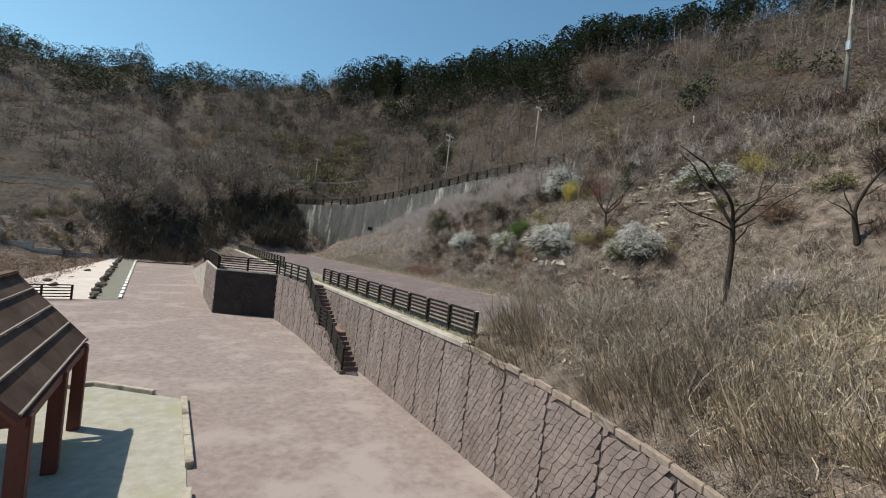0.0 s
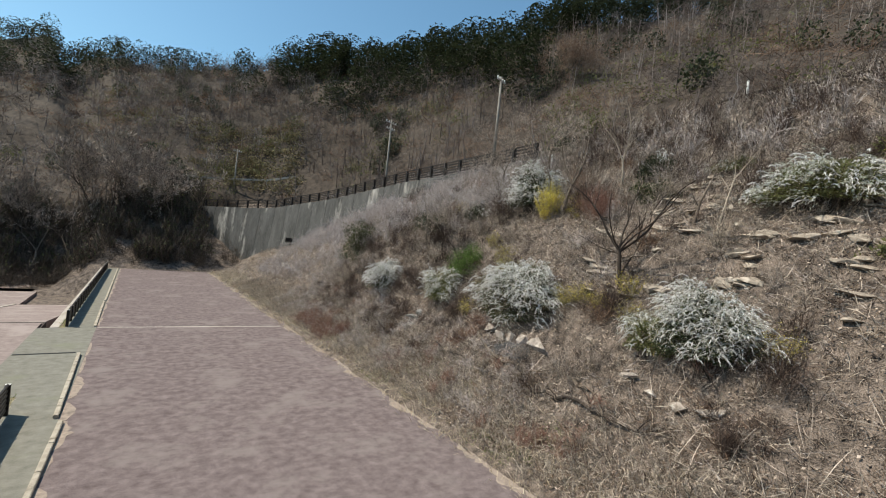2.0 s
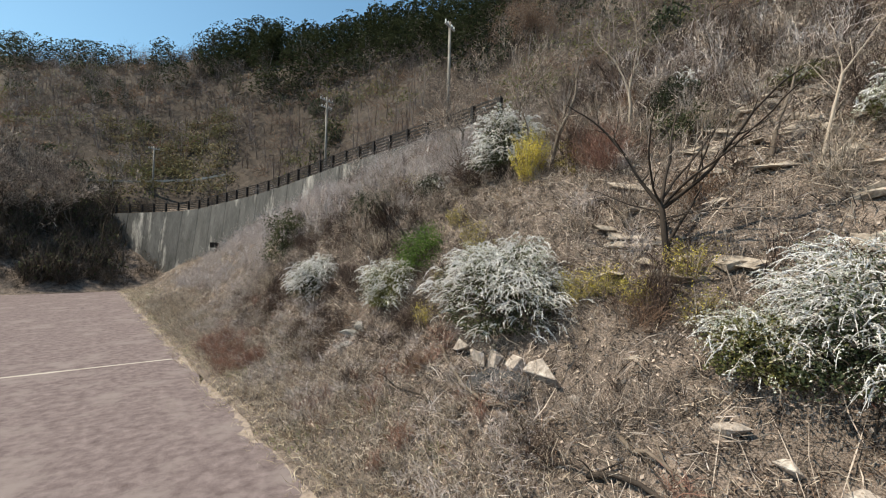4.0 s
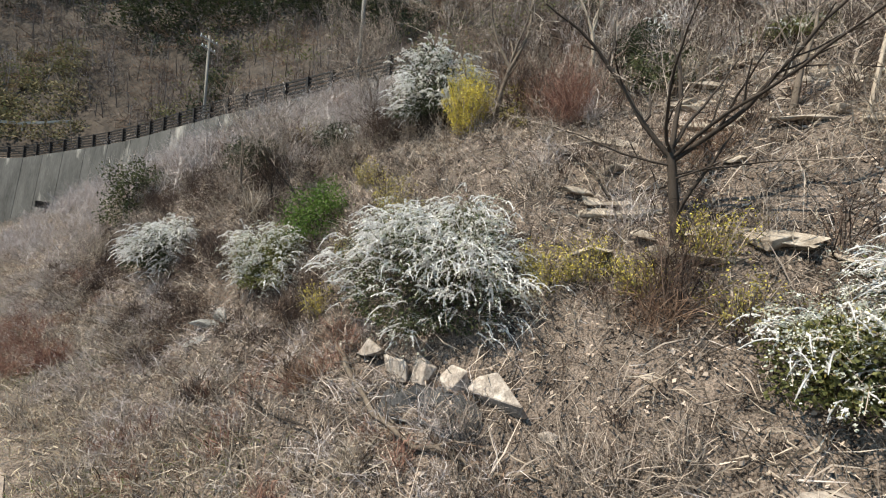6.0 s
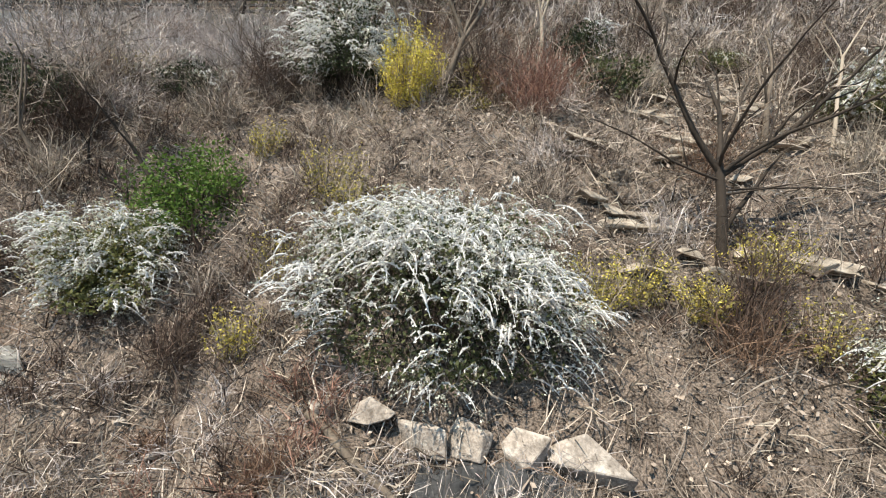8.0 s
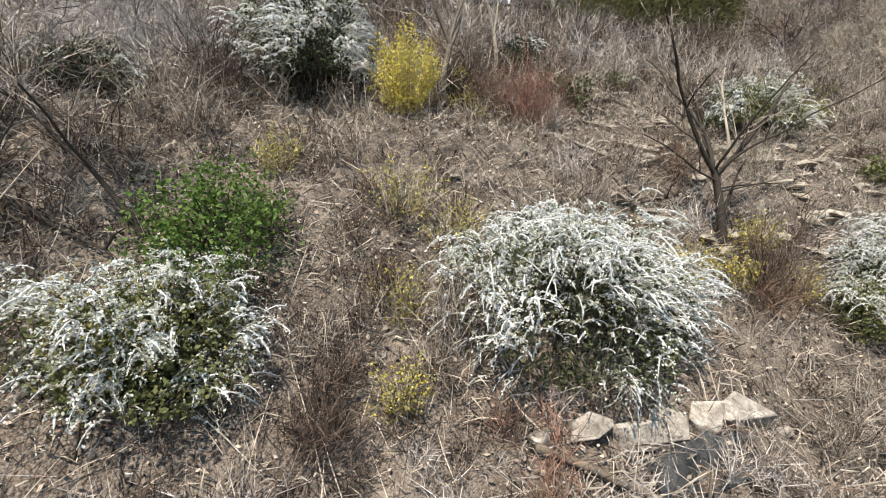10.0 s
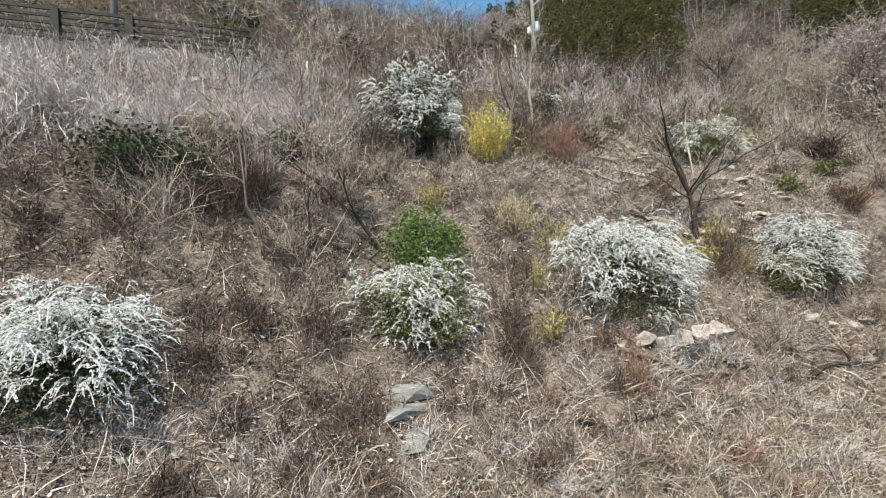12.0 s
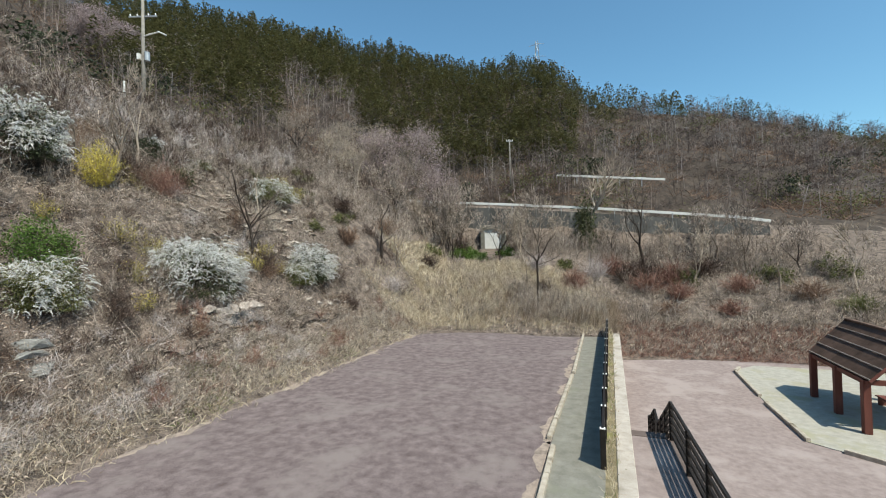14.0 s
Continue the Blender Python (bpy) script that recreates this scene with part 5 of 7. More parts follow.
spray_shrub(14.9, 28.5, 1.15, 1.4, 1.75, 12, "white-blossomed shrub mixed with green leaves", sprays=1300, z=3.05, leafy=1.5, inner=OLIVE, leaves=OLIVEYELLOW, low=0.25, buds=0.6, length=0.42, ragged=1.8)
spray_shrub(14.9, 15.3, 1.4, 1.7, 1.95, 13, "spreading white-blossomed shrub above pale rocks", sprays=1900, z=3.15, low=0.45, length=0.52, buds=0.42, ragged=2.0, petal=0.017)
spray_shrub(14.85, 16.9, 1.0, 1.0, 1.5, 15, "greenish white shrub with leafy arching sprays", sprays=520, z=3.1, leafy=1.6, inner=OLIVE, leaves=OLIVEYELLOW, low=0.3, length=0.5, buds=0.75)
spray_shrub(14.8, 34.45, 1.35, 1.6, 1.95, 14, "low white-blossomed shrub among dry stems", sprays=1700, z=2.9, low=0.4, buds=0.3, length=0.52, ragged=1.8)
spray_shrub(19.3, 26.7, 1.35, 1.6, 2.4, 16, "white-blossomed shrub with dark leaves high on the slope", sprays=1400, leafy=1.0, z=8.35, low=0.3, buds=0.3, petal=0.024, ragged=1.8)
spray_shrub(19.0, 14.3, 1.3, 2.1, 1.8, 17, "broad low greyish white shrub on the upper slope", sprays=1100, leafy=1.0, inner=OLIVE, buds=0.65, low=0.2, petal=0.026)
spray_shrub(21.2, 20.8, 1.0, 1.2, 1.3, 18, "dark leafy shrub with sparse white blossom", sprays=110, leafy=1.6)
leaf_shrub(17.6, 33.9, 1.3, 1.6, 1.4, 19, "dark evergreen shrub under grey tangled vines", DARKLEAF, 3200, 0.05)
spray_shrub(18.6, 30.7, 0.8, 1.0, 1.1, 20, "thin white-blossomed shrub among bare stems", sprays=90, buds=0.6)
spray_shrub(21.3, 17.6, 0.9, 1.2, 0.8, 33, "faded greenish white shrub on bare soil", sprays=90, leafy=0.8, inner=OLIVE, buds=0.8)
yellow_shrub(18.25, 24.75, 0.8, 1.9, 21, "bright yellow-blossomed upright shrub", 190, 22, 0.03, leaf=YELLOW)
for i, (x, y, r, h, n) in enumerate([(15.4, 20.15, 0.6, 0.8, 60), (15.3, 19.3, 0.6, 0.7, 60), (15.7, 18.4, 0.7, 0.9, 60), (16.0, 25.3, 0.7, 1.2, 60), (15.0, 25.5, 0.55, 1.0, 50), (15.2, 20.75, 0.6, 0.9, 60), (20.2, 12.2, 1.0, 1.3, 190), (19.6, 11.2, 0.8, 1.0, 150), (14.3, 25.6, 0.45, 0.8, 40), (15.1, 18.0, 0.6, 0.8, 50), (14.9, 13.8, 0.7, 0.9, 60), (17.0, 27.2, 0.5, 0.8, 40), (15.6, 24.6, 0.7, 1.1, 50), (19.0, 32.6, 0.8, 1.3, 60)]):
    yellow_shrub(x, y, r, h, 210 + i, "loose yellow-blossomed shrub among dry grass" if i not in (3, 4, 9, 12, 13) else "olive shrub with sparse yellow blossom", n, 9 if i not in (3, 4, 9, 12, 13) else 5, leaf=OLIVEYELLOW)
leaf_shrub(16.05, 27.95, 1.1, 1.15, 1.65, 31, "fresh green leafy shrub beside the white shrubs", LEAF, 8000, 0.034, z=4.95)
leaf_shrub(16.3, 42.3, 1.5, 1.7, 3.2, 32, "dark evergreen shrub near the concrete wall", EVERGREEN, 4200, 0.06)
for i, (x, y, a, h) in enumerate([(20.5, 9.5, 1.0, 0.9), (21.8, 13.2, 0.9, 0.8), (18.2, 7.5, 1.0, 0.9), (22.6, 7.0, 1.2, 1.0), (17.2, 12.0, 0.7, 0.7)]):
    leaf_shrub(x, y, a, a * 1.3, h, 870 + i, "low olive green shrub among dry brush", OLIVE, 1100, 0.05)
leaf_shrub(19.7, 20.2, 0.9, 1.3, 1.1, 37, "dark evergreen shrub on the rocky slope", EVERGREEN, 2600, 0.045)
leaf_shrub(18.8, 23.5, 0.7, 0.9, 1.5, 38, "olive yellow twiggy shrub beside the yellow shrub", OLIVEYELLOW, 1500, 0.035)
leaf_shrub(26.5, 17.0, 1.2, 2.4, 1.0, 34, "low yellow-green shrub beside the white post", GRASS, 3000, 0.05)
leaf_shrub(14.6, -12.5, 1.6, 2.2, 1.6, 35, "green leafy thicket below the culvert", LEAF, 2600, 0.08)
leaf_shrub(9.6, -13.0, 1.5, 1.5, 1.2, 36, "green leafy thicket below the culvert", LEAF, 2200, 0.08)
for i, (x, y, a, h, m, n) in enumerate([(19.4, 16.0, 1.3, 1.5, DARKTWIG, 380), (18.4, 34.0, 1.9, 1.7, GREYTWIG, 420), (19.2, 31.6, 1.5, 1.4, GREYTWIG, 300), (19.6, 36.5, 1.7, 1.5, GREYTWIG, 320), (16.4, 33.4, 1.6, 1.7, TWIG, 240), (14.9, 18.9, 1.0, 1.0, RUST, 150), (19.0, 23.2, 1.6, 1.6, DARKTWIG, 330), (18.3, 21.9, 1.35, 1.7, REDBRUSH, 420), (18.6, 28.4, 1.5, 1.7, DARKTWIG, 330), (16.9, 31.9, 1.5, 1.8, DARKTWIG, 280), (14.2, 26.5, 0.8, 0.9, DARKTWIG, 200), (13.6, 19.0, 0.9, 0.8, TWIG, 200), (20.6, 19.6, 1.3, 1.4, DARKTWIG, 260), (16.3, 21.6, 0.9, 1.0, TWIG, 120), (17.2, 26.0, 1.0, 1.0, TWIG, 130), (18.6, 22.9, 0.9, 1.4, RUST, 130), (19.3, 21.5, 1.0, 1.3, TWIG, 130), (17.4, 28.6, 1.3, 1.4, TWIG, 160), (18.9, 29.0, 1.4, 1.6, TWIG, 170), (14.8, 26.6, 0.8, 0.9, TWIG, 90), (20.2, 24.6, 1.1, 1.5, RUST, 140), (12.5, 31.0, 1.1, 1.1, DRY, 150), (12.8, 36.5, 1.2, 1.0, DRY, 150), (2.0, 4.4, 1.4, 2.0, TWIG, 260), (0.6, 6.6, 1.5, 1.9, DRY, 300), (1.8, 8.2, 1.4, 1.6, DRY, 260), (3.6, 7.4, 1.5, 1.6, TWIG, 230), (-0.4, 4.6, 1.1, 1.7, DRY, 240), (4.6, 4.8, 1.3, 1.9, TWIG, 220), (6.8, 8.0, 1.3, 1.3, DRY, 180)]):
    twig_shrub(x, y, a, h, 300 + i, "tangled bare shrub of thin stems" if m in (TWIG, DARKTWIG, GREYTWIG) else ("rusty brown bracken-like shrub" if m in (RUST, REDBRUSH) else "straw-coloured clump of tall dry stems"), m, n)

def slope_shrubs():
    rnd = random.Random(55)
    spots = []
    while len(spots) < 92:
        x, y = rnd.uniform(12.3, 22.5), rnd.uniform(13.5, 44)
        if all(math.hypot(x - a, y - b) > 1.05 for a, b in spots) and not (15.4 < x < 20.5 and y < 20.6 and (int(x * 10) % 3)) and all(math.hypot(x - a, y - b) > 2.2 for a, b in ((14.85, 22.6), (14.75, 28.35), (14.75, 16.2), (14.9, 34.9), (19.3, 26.9), (18.2, 24.7), (15.9, 27.7))):
            spots.append((x, y))
    for i, (x, y) in enumerate(spots):
        m = (TWIG, DARKTWIG, RUST, GREYTWIG, DRY, DARKTWIG, TWIG)[i % 7]
        small = 0.55 if x < 14 else 1.0
        twig_shrub(x, y, rnd.uniform(0.6, 1.2) * small, rnd.uniform(0.7, 1.6) * small, 500 + i, {id(TWIG): "bare grey-brown shrub of fine tangled twigs", id(RUST): "low rusty brown shrub on the slope", id(DRY): "straw-coloured clump of dry stems", id(DARKTWIG): "dense dark brown leafless shrub", id(GREYTWIG): "pale grey-pink leafless shrub"}[id(m)], m, rnd.randint(150, 240) if m is DARKTWIG else rnd.randint(90, 160))


slope_shrubs()

# ---- single bare trees ----
limbed_tree(15.85, 18.92, (1.6, 0.08, 90, 1), [(0.3, -80, 78, 1.5, 0.045), (0.92, 112, 42, 3.4, 0.05), (1.0, 60, 80, 3.2, 0.042), (0.88, -82, 38, 3.5, 0.05), (1.0, -40, 58, 2.6, 0.032), (0.84, 100, 6, 2.6, 0.022), (0.74, -84, 12, 2.3, 0.018), (0.96, 170, 46, 2.4, 0.03), (0.7, -125, 14, 1.6, 0.016), (0.9, -108, 50, 3.6, 0.034)], 3, "spreading bare tree with a dark forked trunk", crook=0.1, dense=0.4)
limbed_tree(18.5, 24.0, (1.7, 0.08, 90, 2), [(1.0, 95, 68, 2.6, 0.05), (0.98, -70, 55, 2.8, 0.055), (0.9, 30, 60, 2.0, 0.035), (1.0, -20, 76, 2.4, 0.04), (0.8, -110, 35, 1.4, 0.022)], 5, "slim forked bare tree beside the yellow shrub", BARK, crook=0.09, dense=0.4)
bare_tree(18.75, 25.4, 4.2, 0.04, 6, "thin grey bare sapling", BARK, (0.0, 0.05), 0.45, 4, 0.5, kids=(2, 3))
limbed_tree(17.95, 17.6, (1.0, 0.06, -60, 18), [(1.0, -60, 58, 1.9, 0.045), (0.8, 120, 55, 1.3, 0.025), (0.9, 0, 65, 1.2, 0.025)], 8, "small leaning bare tree on the rocky slope", BARK, crook=0.12, dense=0.4)
limbed_tree(17.6, 16.7, (2.2, 0.034, -50, 16), [(1.0, -50, 60, 1.3, 0.022), (0.8, 110, 60, 1.1, 0.016), (0.97, 30, 70, 1.1, 0.015)], 9, "thin pale bare tree on the rocky slope", PALEBARK, crook=0.1, dense=0.35)
bare_tree(16.15, 28.9, 3.4, 0.05, 10, "leaning bare tree behind the white shrub", DARKBARK, (0.1, 0.55), 0.35, 4, 0.75, kids=(2, 3))
bare_tree(15.9, 31.5, 4.0, 0.05, 12, "thin bare tree among tangled stems", BARK, (0.0, 0.05), 0.3, 4, 0.7, kids=(2, 3))
bare_tree(16.0, 30.4, 3.0, 0.03, 14, "thin dark bare sapling", DARKBARK, (0.0, 0.1), 0.3, 4, 0.6, kids=(2, 3))
bare_tree(21.6, 32.0, 4.6, 0.07, 15, "bare tree near the upper road fence", BARK, (0.0, 0.05), 0.3, 5, 0.6, kids=(2, 3))
bare_tree(20.0, 21.9, 4.0, 0.07, 16, "pale thin bare tree on the slope", PALEBARK, (0.03, 0.0), 0.4, 4, 0.5, kids=(2, 3))
bare_tree(22.2, 28.4, 4.2, 0.05, 17, "bare tree near the upper road fence", BARK, (0.0, 0.02), 0.3, 4, 0.7, kids=(2, 4))
bare_tree(19.8, 30.2, 3.4, 0.035, 18, "small tangled bare tree", BARK, (0, 0.1), 0.25, 4, 0.8, kids=(2, 4))
limbed_tree(3.5, 5.0, (3.1, 0.085, 0, 1), [(0.97, 140, 42, 2.4, 0.05), (1.0, 150, 66, 2.6, 0.05), (0.93, 160, 22, 1.9, 0.03), (0.98, -40, 40, 2.0, 0.045), (0.95, -60, 14, 1.9, 0.03), (1.0, 60, 55, 1.6, 0.03), (0.8, -130, 40, 1.4, 0.025)], 120, "bare tree with crooked dark limbs above the wall", DARKBARK, crook=0.2, dense=0.42)
limbed_tree(15.6, 5.8, (1.4, 0.12, 150, 8), [(1.0, -30, 74, 3.4, 0.08), (0.8, 160, 40, 1.6, 0.04), (0.95, 140, 70, 2.0, 0.04), (0.6, -40, 30, 1.3, 0.03)], 21, "crooked bare tree on the dry slope", DARKBARK, crook=0.18, dense=0.4)
bare_tree(14.9, 4.4, 4.4, 0.09, 22, "bare tree on the dry slope", BARK, (-0.1, 0.1), 0.3, 4, 0.8)
bare_tree(4.2, 4.0, 2.6, 0.06, 23, "small dark bare tree in dry grass", DARKBARK, (0.3, 0.0), 0.25, 4, 0.9)
bare_tree(19.0, -9.0, 6.5, 0.12, 24, "tall thin bare tree at the valley end", BARK, (0, 0), 0.3, 5, 0.5)
bare_tree(16.5, -12.0, 6.0, 0.11, 25, "tall thin bare tree at the valley end", BARK, (0.05, 0), 0.3, 5, 0.5)
bare_tree(-4.6, -13.0, 6.8, 0.2, 26, "dark bare tree with upright limbs", DARKBARK, (0.03, 0), 0.4, 4, 0.5, kids=(2, 3))
limbed_tree(6.0, -4.2, (0.5, 0.07, 0, 0), [(0.6, 150, 50, 1.6, 0.04), (0.8, 20, 48, 1.5, 0.035), (0.9, 90, 66, 1.8, 0.04), (0.5, -60, 45, 1.4, 0.03), (0.9, -160, 60, 1.6, 0.03)], 47, "low dark many-stemmed bare bush in pale grass", DARKBARK, crook=0.16, dense=0.5, twig=0.012, group="bare trees below the road")
limbed_tree(11.2, -15.6, (2.6, 0.16, 180, 34), [(1.0, 180, 50, 1.8, 0.07), (0.8, 90, 60, 1.6, 0.05)], 48, "dark leaning trunk before the pale headwall", DARKBARK, crook=0.14, dense=0.4, twig=0.02, group="bare trees below the road")
bare_tree(-11.0, -13.5, 6.0, 0.12, 27, "pale bare tree in brush", BARK, (0, 0), 0.35, 4, 0.55)
bare_tree(-15.0, -9.0, 2.8, 0.12, 28, "broken dead tree with drooping limbs", PALEBARK, (0.1, 0.1), 0.5, 3, 1.2, kids=(2, 3))
ivy = bare_tree(1.2, -15.0, 7.0, 0.24, 29, "pollarded tree with an ivy-covered trunk", PALEBARK, (0, 0), 0.62, 3, 0.8, kids=(4, 5))
s = Soup()
q = RNG.normal(size=(3200, 3)) * np.array([0.55, 0.55, 1.3]) + np.array([0, 0, 2.6])
flakes(s, q, RNG.uniform(0.07, 0.15, len(q)))
link("ivy", s.mesh("ivy", EVERGREEN), ivy, "dark green ivy leaves")
bare_tree(23.2, -11.3, 8.4, 0.16, 30, "grey-pink budding cherry tree on the slope", DARKBARK, (0, 0), 0.2, 5, 0.9, buds=PINK, kids=(3, 4), twig=0.012)
bare_tree(27.2, -9.0, 6.5, 0.14, 42, "spreading pale bare tree on the hillside", PALEBARK, (0.1, 0), 0.2, 5, 1.0, kids=(3, 4), twig=0.012)
bare_tree(24.0, -4.5, 5.0, 0.1, 43, "bare tree with grey spreading limbs", PALEBARK, (-0.1, 0), 0.25, 4, 0.9, kids=(3, 4), twig=0.012)
bare_tree(53.5, 1.7, 5.4, 0.16, 31, "pinkish budding cherry tree high on the hill", DARKBARK, (0, 0), 0.25, 5, 0.9, buds=PINK, kids=(3, 4))
bare_tree(25.6, 3.2, 4.6, 0.16, 41, "spreading bare tree with dark low limbs", DARKBARK, (0, 0), 0.22, 5, 1.0, kids=(3, 4))
bare_tree(52.5, 57, 7.0, 0.2, 32, "reddish budding tree in the grey wood", DARKBARK, (0, 0), 0.25, 5, 0.9, buds=RUST, kids=(3, 4))

# ---- brush and trees below the southern road ----
def south_bank():
    rnd = random.Random(404)
    kinds = [bare_tree(-8.5, -9.5, 4.6, 0.1, 61, "slim bare tree with pale twigs", PALEBARK, (0.05, 0), 0.3, 4, 0.55, group="bare trees below the road", twig=0.022), bare_tree(6.0, -11.5, 5.2, 0.12, 62, "slim bare tree with grey twigs", BARK, (-0.05, 0), 0.32, 4, 0.5, group="bare trees below the road", twig=0.022), bare_tree(9.5, -9.0, 4.4, 0.1, 63, "thin dark bare tree leaning", DARKBARK, (0.25, 0.1), 0.3, 4, 0.6, group="bare trees below the road", twig=0.022)]
    for i, (x, y) in enumerate([(3.6, -13.5), (8.0, -14.5), (-10.2, -15.2), (8.9, -15.8), (16.2, -15.2), (15.5, -10.5), (17.5, -7.5), (15.6, -8.6), (-1.5, -14.8), (-7.4, -14.4), (-13.5, -13.0), (-17.5, -12.0), (-20.5, -10.0), (19.5, -4.5), (21.0, -8.0), (6.8, -7.6), (16.4, -12.6), (18.4, -13.0)]):
        s = rnd.uniform(0.75, 1.25)
        copy_thing(kinds[i % 3], pose(x, y, float(land(x, y)) - 0.1, 0, 0, rnd.uniform(0, 360)) @ Matrix.Scale(s, 4))
    for i, (x, y, a, h, m) in enumerate([(-4.5, -10.5, 2.4, 2.6, DARKTWIG), (-1.5, -11.0, 2.0, 2.2, REDBRUSH), (-6.8, -10.0, 2.2, 2.2, REDBRUSH), (-4.5, -8.5, 2.2, 2.0, REDBRUSH), (-7.0, -7.2, 1.6, 1.6, REDBRUSH), (-2.8, -10.0, 1.6, 2.2, DARKTWIG), (1.8, -6.0, 1.5, 2.0, REDBRUSH), (0.0, -9.0, 1.6, 2.2, GREYTWIG), (5.4, -7.0, 1.5, 1.7, GREYTWIG), (15.4, -13.2, 1.6, 2.4, DARKTWIG), (8.6, -13.4, 1.8, 2.6, TWIG), (-12.0, -8.5, 2.0, 1.8, REDBRUSH), (-16.5, -7.5, 2.0, 1.7, RUST), (-19.0, -6.0, 1.8, 1.5, OLIVE), (-9.8, -11.5, 2.0, 2.2, DARKTWIG), (15.0, -2.0, 1.6, 1.5, DARKTWIG), (17.6, 1.5, 1.5, 1.5, RUST), (19.0, 6.0, 1.4, 1.5, DARKTWIG), (16.6, 9.2, 1.2, 1.3, RUST), (13.8, 7.6, 1.2, 1.2, GREYTWIG), (4.4, -3.0, 1.4, 1.6, DARKTWIG), (-6.0, -5.0, 1.6, 1.2, RUST), (-10.5, -5.2, 1.8, 1.2, REDBRUSH)]):
        twig_shrub(x, y, a, h, 800 + i, "dense leafless shrub on the bank below the road" if m is not REDBRUSH else "reddish brown leafless shrub on the bank", m, 260, width=0.02)
    for i, (x, y, a, h, m) in enumerate([(12.4, -11.2, 1.4, 0.9, LEAF), (-8.0, -10.8, 1.6, 1.5, OLIVE), (-14.5, -11.0, 2.0, 1.6, OLIVE), (-20.0, -13.0, 2.2, 2.0, OLIVE), (3.0, -9.5, 1.0, 0.9, OLIVE), (16.4, -5.5, 1.2, 1.0, OLIVE)]):
        leaf_shrub(x, y, a, a * 1.2, h, 850 + i, "olive green leafy shrub in the brush", m, 1300, 0.09)


south_bank()

# ---- ground cover ----
def dry_cover():
    rng = np.random.default_rng(70)
    s, pale, rust, green, red = Soup(), Soup(), Soup(), Soup(), Soup()

    def tufts(soup, x, y, per, h0, h1, w, lay=0.8):
        n = len(x) * per
        bx, by = np.repeat(x, per) + rng.normal(size=n) * 0.13, np.repeat(y, per) + rng.normal(size=n) * 0.13
        p0 = on_land(bx, by, -0.03)
        h = rng.uniform(h0, h1, (n, 1))
        d = rng.normal(size=(n, 3)) * np.array([lay, lay, 0.25])
        d[:, 2] = np.abs(d[:, 2]) + 0.55
        d[:, 0] -= 0.3 * lay
        d = unit(d)
        p1 = p0 + d * h * 0.55
        p2 = p1 + unit(d + rng.normal(size=d.shape) * 0.55 - np.array([0.1, 0, 0.35])) * h * 0.5
        blades(soup, p0, p1, p2, w * rng.uniform(0.6, 1.4, n), rng)

    x, y = scatter(15000, 10.4, 24, 8, 46, rng)
    dens = (0.6 + 0.4 * wobble(x, y, 0.8, 3.0)) * np.interp(x, [10, 17, 24], [1.0, 0.9, 0.6])
    k = rng.random(len(x)) < dens * np.where((x < 14) & (y > 17), 0.6, 1.0)
    tufts(s, x[k], y[k], 7, 0.15, 0.65, 0.009, 1.1)
    x, y = scatter(3600, 10.2, 22, 44, 76, rng)
    tufts(s, x, y, 6, 0.25, 0.7, 0.011, 0.8)
    x, y = scatter(2900, 9.6, 12.6, 10, 75, rng)
    k = rng.random(len(x)) < 0.75 - 0.2 * (x - 9.6)
    tufts(pale, x[k], y[k], 8, 0.2, 0.6, 0.007, 0.6)
    x, y = scatter(4200, -1.3, 15, -8, 10.6, rng)
    k = (y < 10.9 - 0.04 * x) & (rng.random(len(x)) < 0.6 + 0.3 * wobble(x, y, 0.5, 9.0)) & ((x > 5) | (y < 3) | (rng.random(len(x)) < 0.55))
    tufts(pale, x[k], y[k], 8, 0.35, 1.0, 0.009, 0.45)
    x, y = scatter(3000, 2.0, 17, -8, 3.5, rng)
    k = rng.random(len(x)) < 0.75 + 0.3 * wobble(x, y, 0.5, 2.0)
    tufts(pale, x[k], y[k], 8, 0.45, 1.1, 0.02, 0.45)
    x, y = scatter(2200, -26, -1.6, -3.4, 1.2, rng)
    tufts(red, x, y, 8, 0.25, 0.75, 0.01, 0.5)
    x, y = scatter(1800, 0, 13, -6, 10.6, rng)
    k = y < 10.8 - 0.04 * x
    k &= (y < 3.5) | (x > 6)
    tufts(pale, x[k], y[k], 8, 0.6, 1.35, 0.009, 0.35)
    x, y = scatter(2600, -26, -2, -16, 0.6, rng)
    tufts(s, x, y, 7, 0.4, 1.0, 0.012, 0.5)
    x, y = scatter(3000, -40, -17.8, 34, 96, rng)
    k = x < -17.6 - 0.25 * np.sin(y)
    tufts(rust, x[k], y[k], 7, 0.35, 0.9, 0.016, 0.6)
    lit = Soup()
    x, y = scatter(100000, 10.2, 24, 9, 46, rng)
    k = rng.random(len(x)) < 0.55 + 0.45 * wobble(x, y, 1.3, 6.0)
    c = on_land(x[k], y[k], 0.02) + np.array([0, 0, 1.0]) * rng.uniform(0, 0.1, (k.sum(), 1))
    flakes(lit, c, rng.uniform(0.018, 0.055, len(c)), rng)
    x, y = scatter(9000, -1.4, 14, 0, 10.8, rng)
    flakes(lit, on_land(x, y, 0.04), rng.uniform(0.02, 0.07, len(x)), rng)
    tagged(new("leaf_litter", lit.mesh("leaf_litter", LITTER)), "brown fallen leaves and broken stems on the slope", "litter", kind="stuff")
    x, y = scatter(2600, 10.2, 13.2, 10, 60, rng)
    k = wobble(x, y, 0.9, 3.0) > -0.2
    tufts(s, x[k], y[k], 12, 0.3, 0.85, 0.006, 0.5)
    x, y = scatter(2300, 10.2, 14.5, 10, 60, rng)
    k = wobble(x, y, 0.7, 6.0) > 0.1
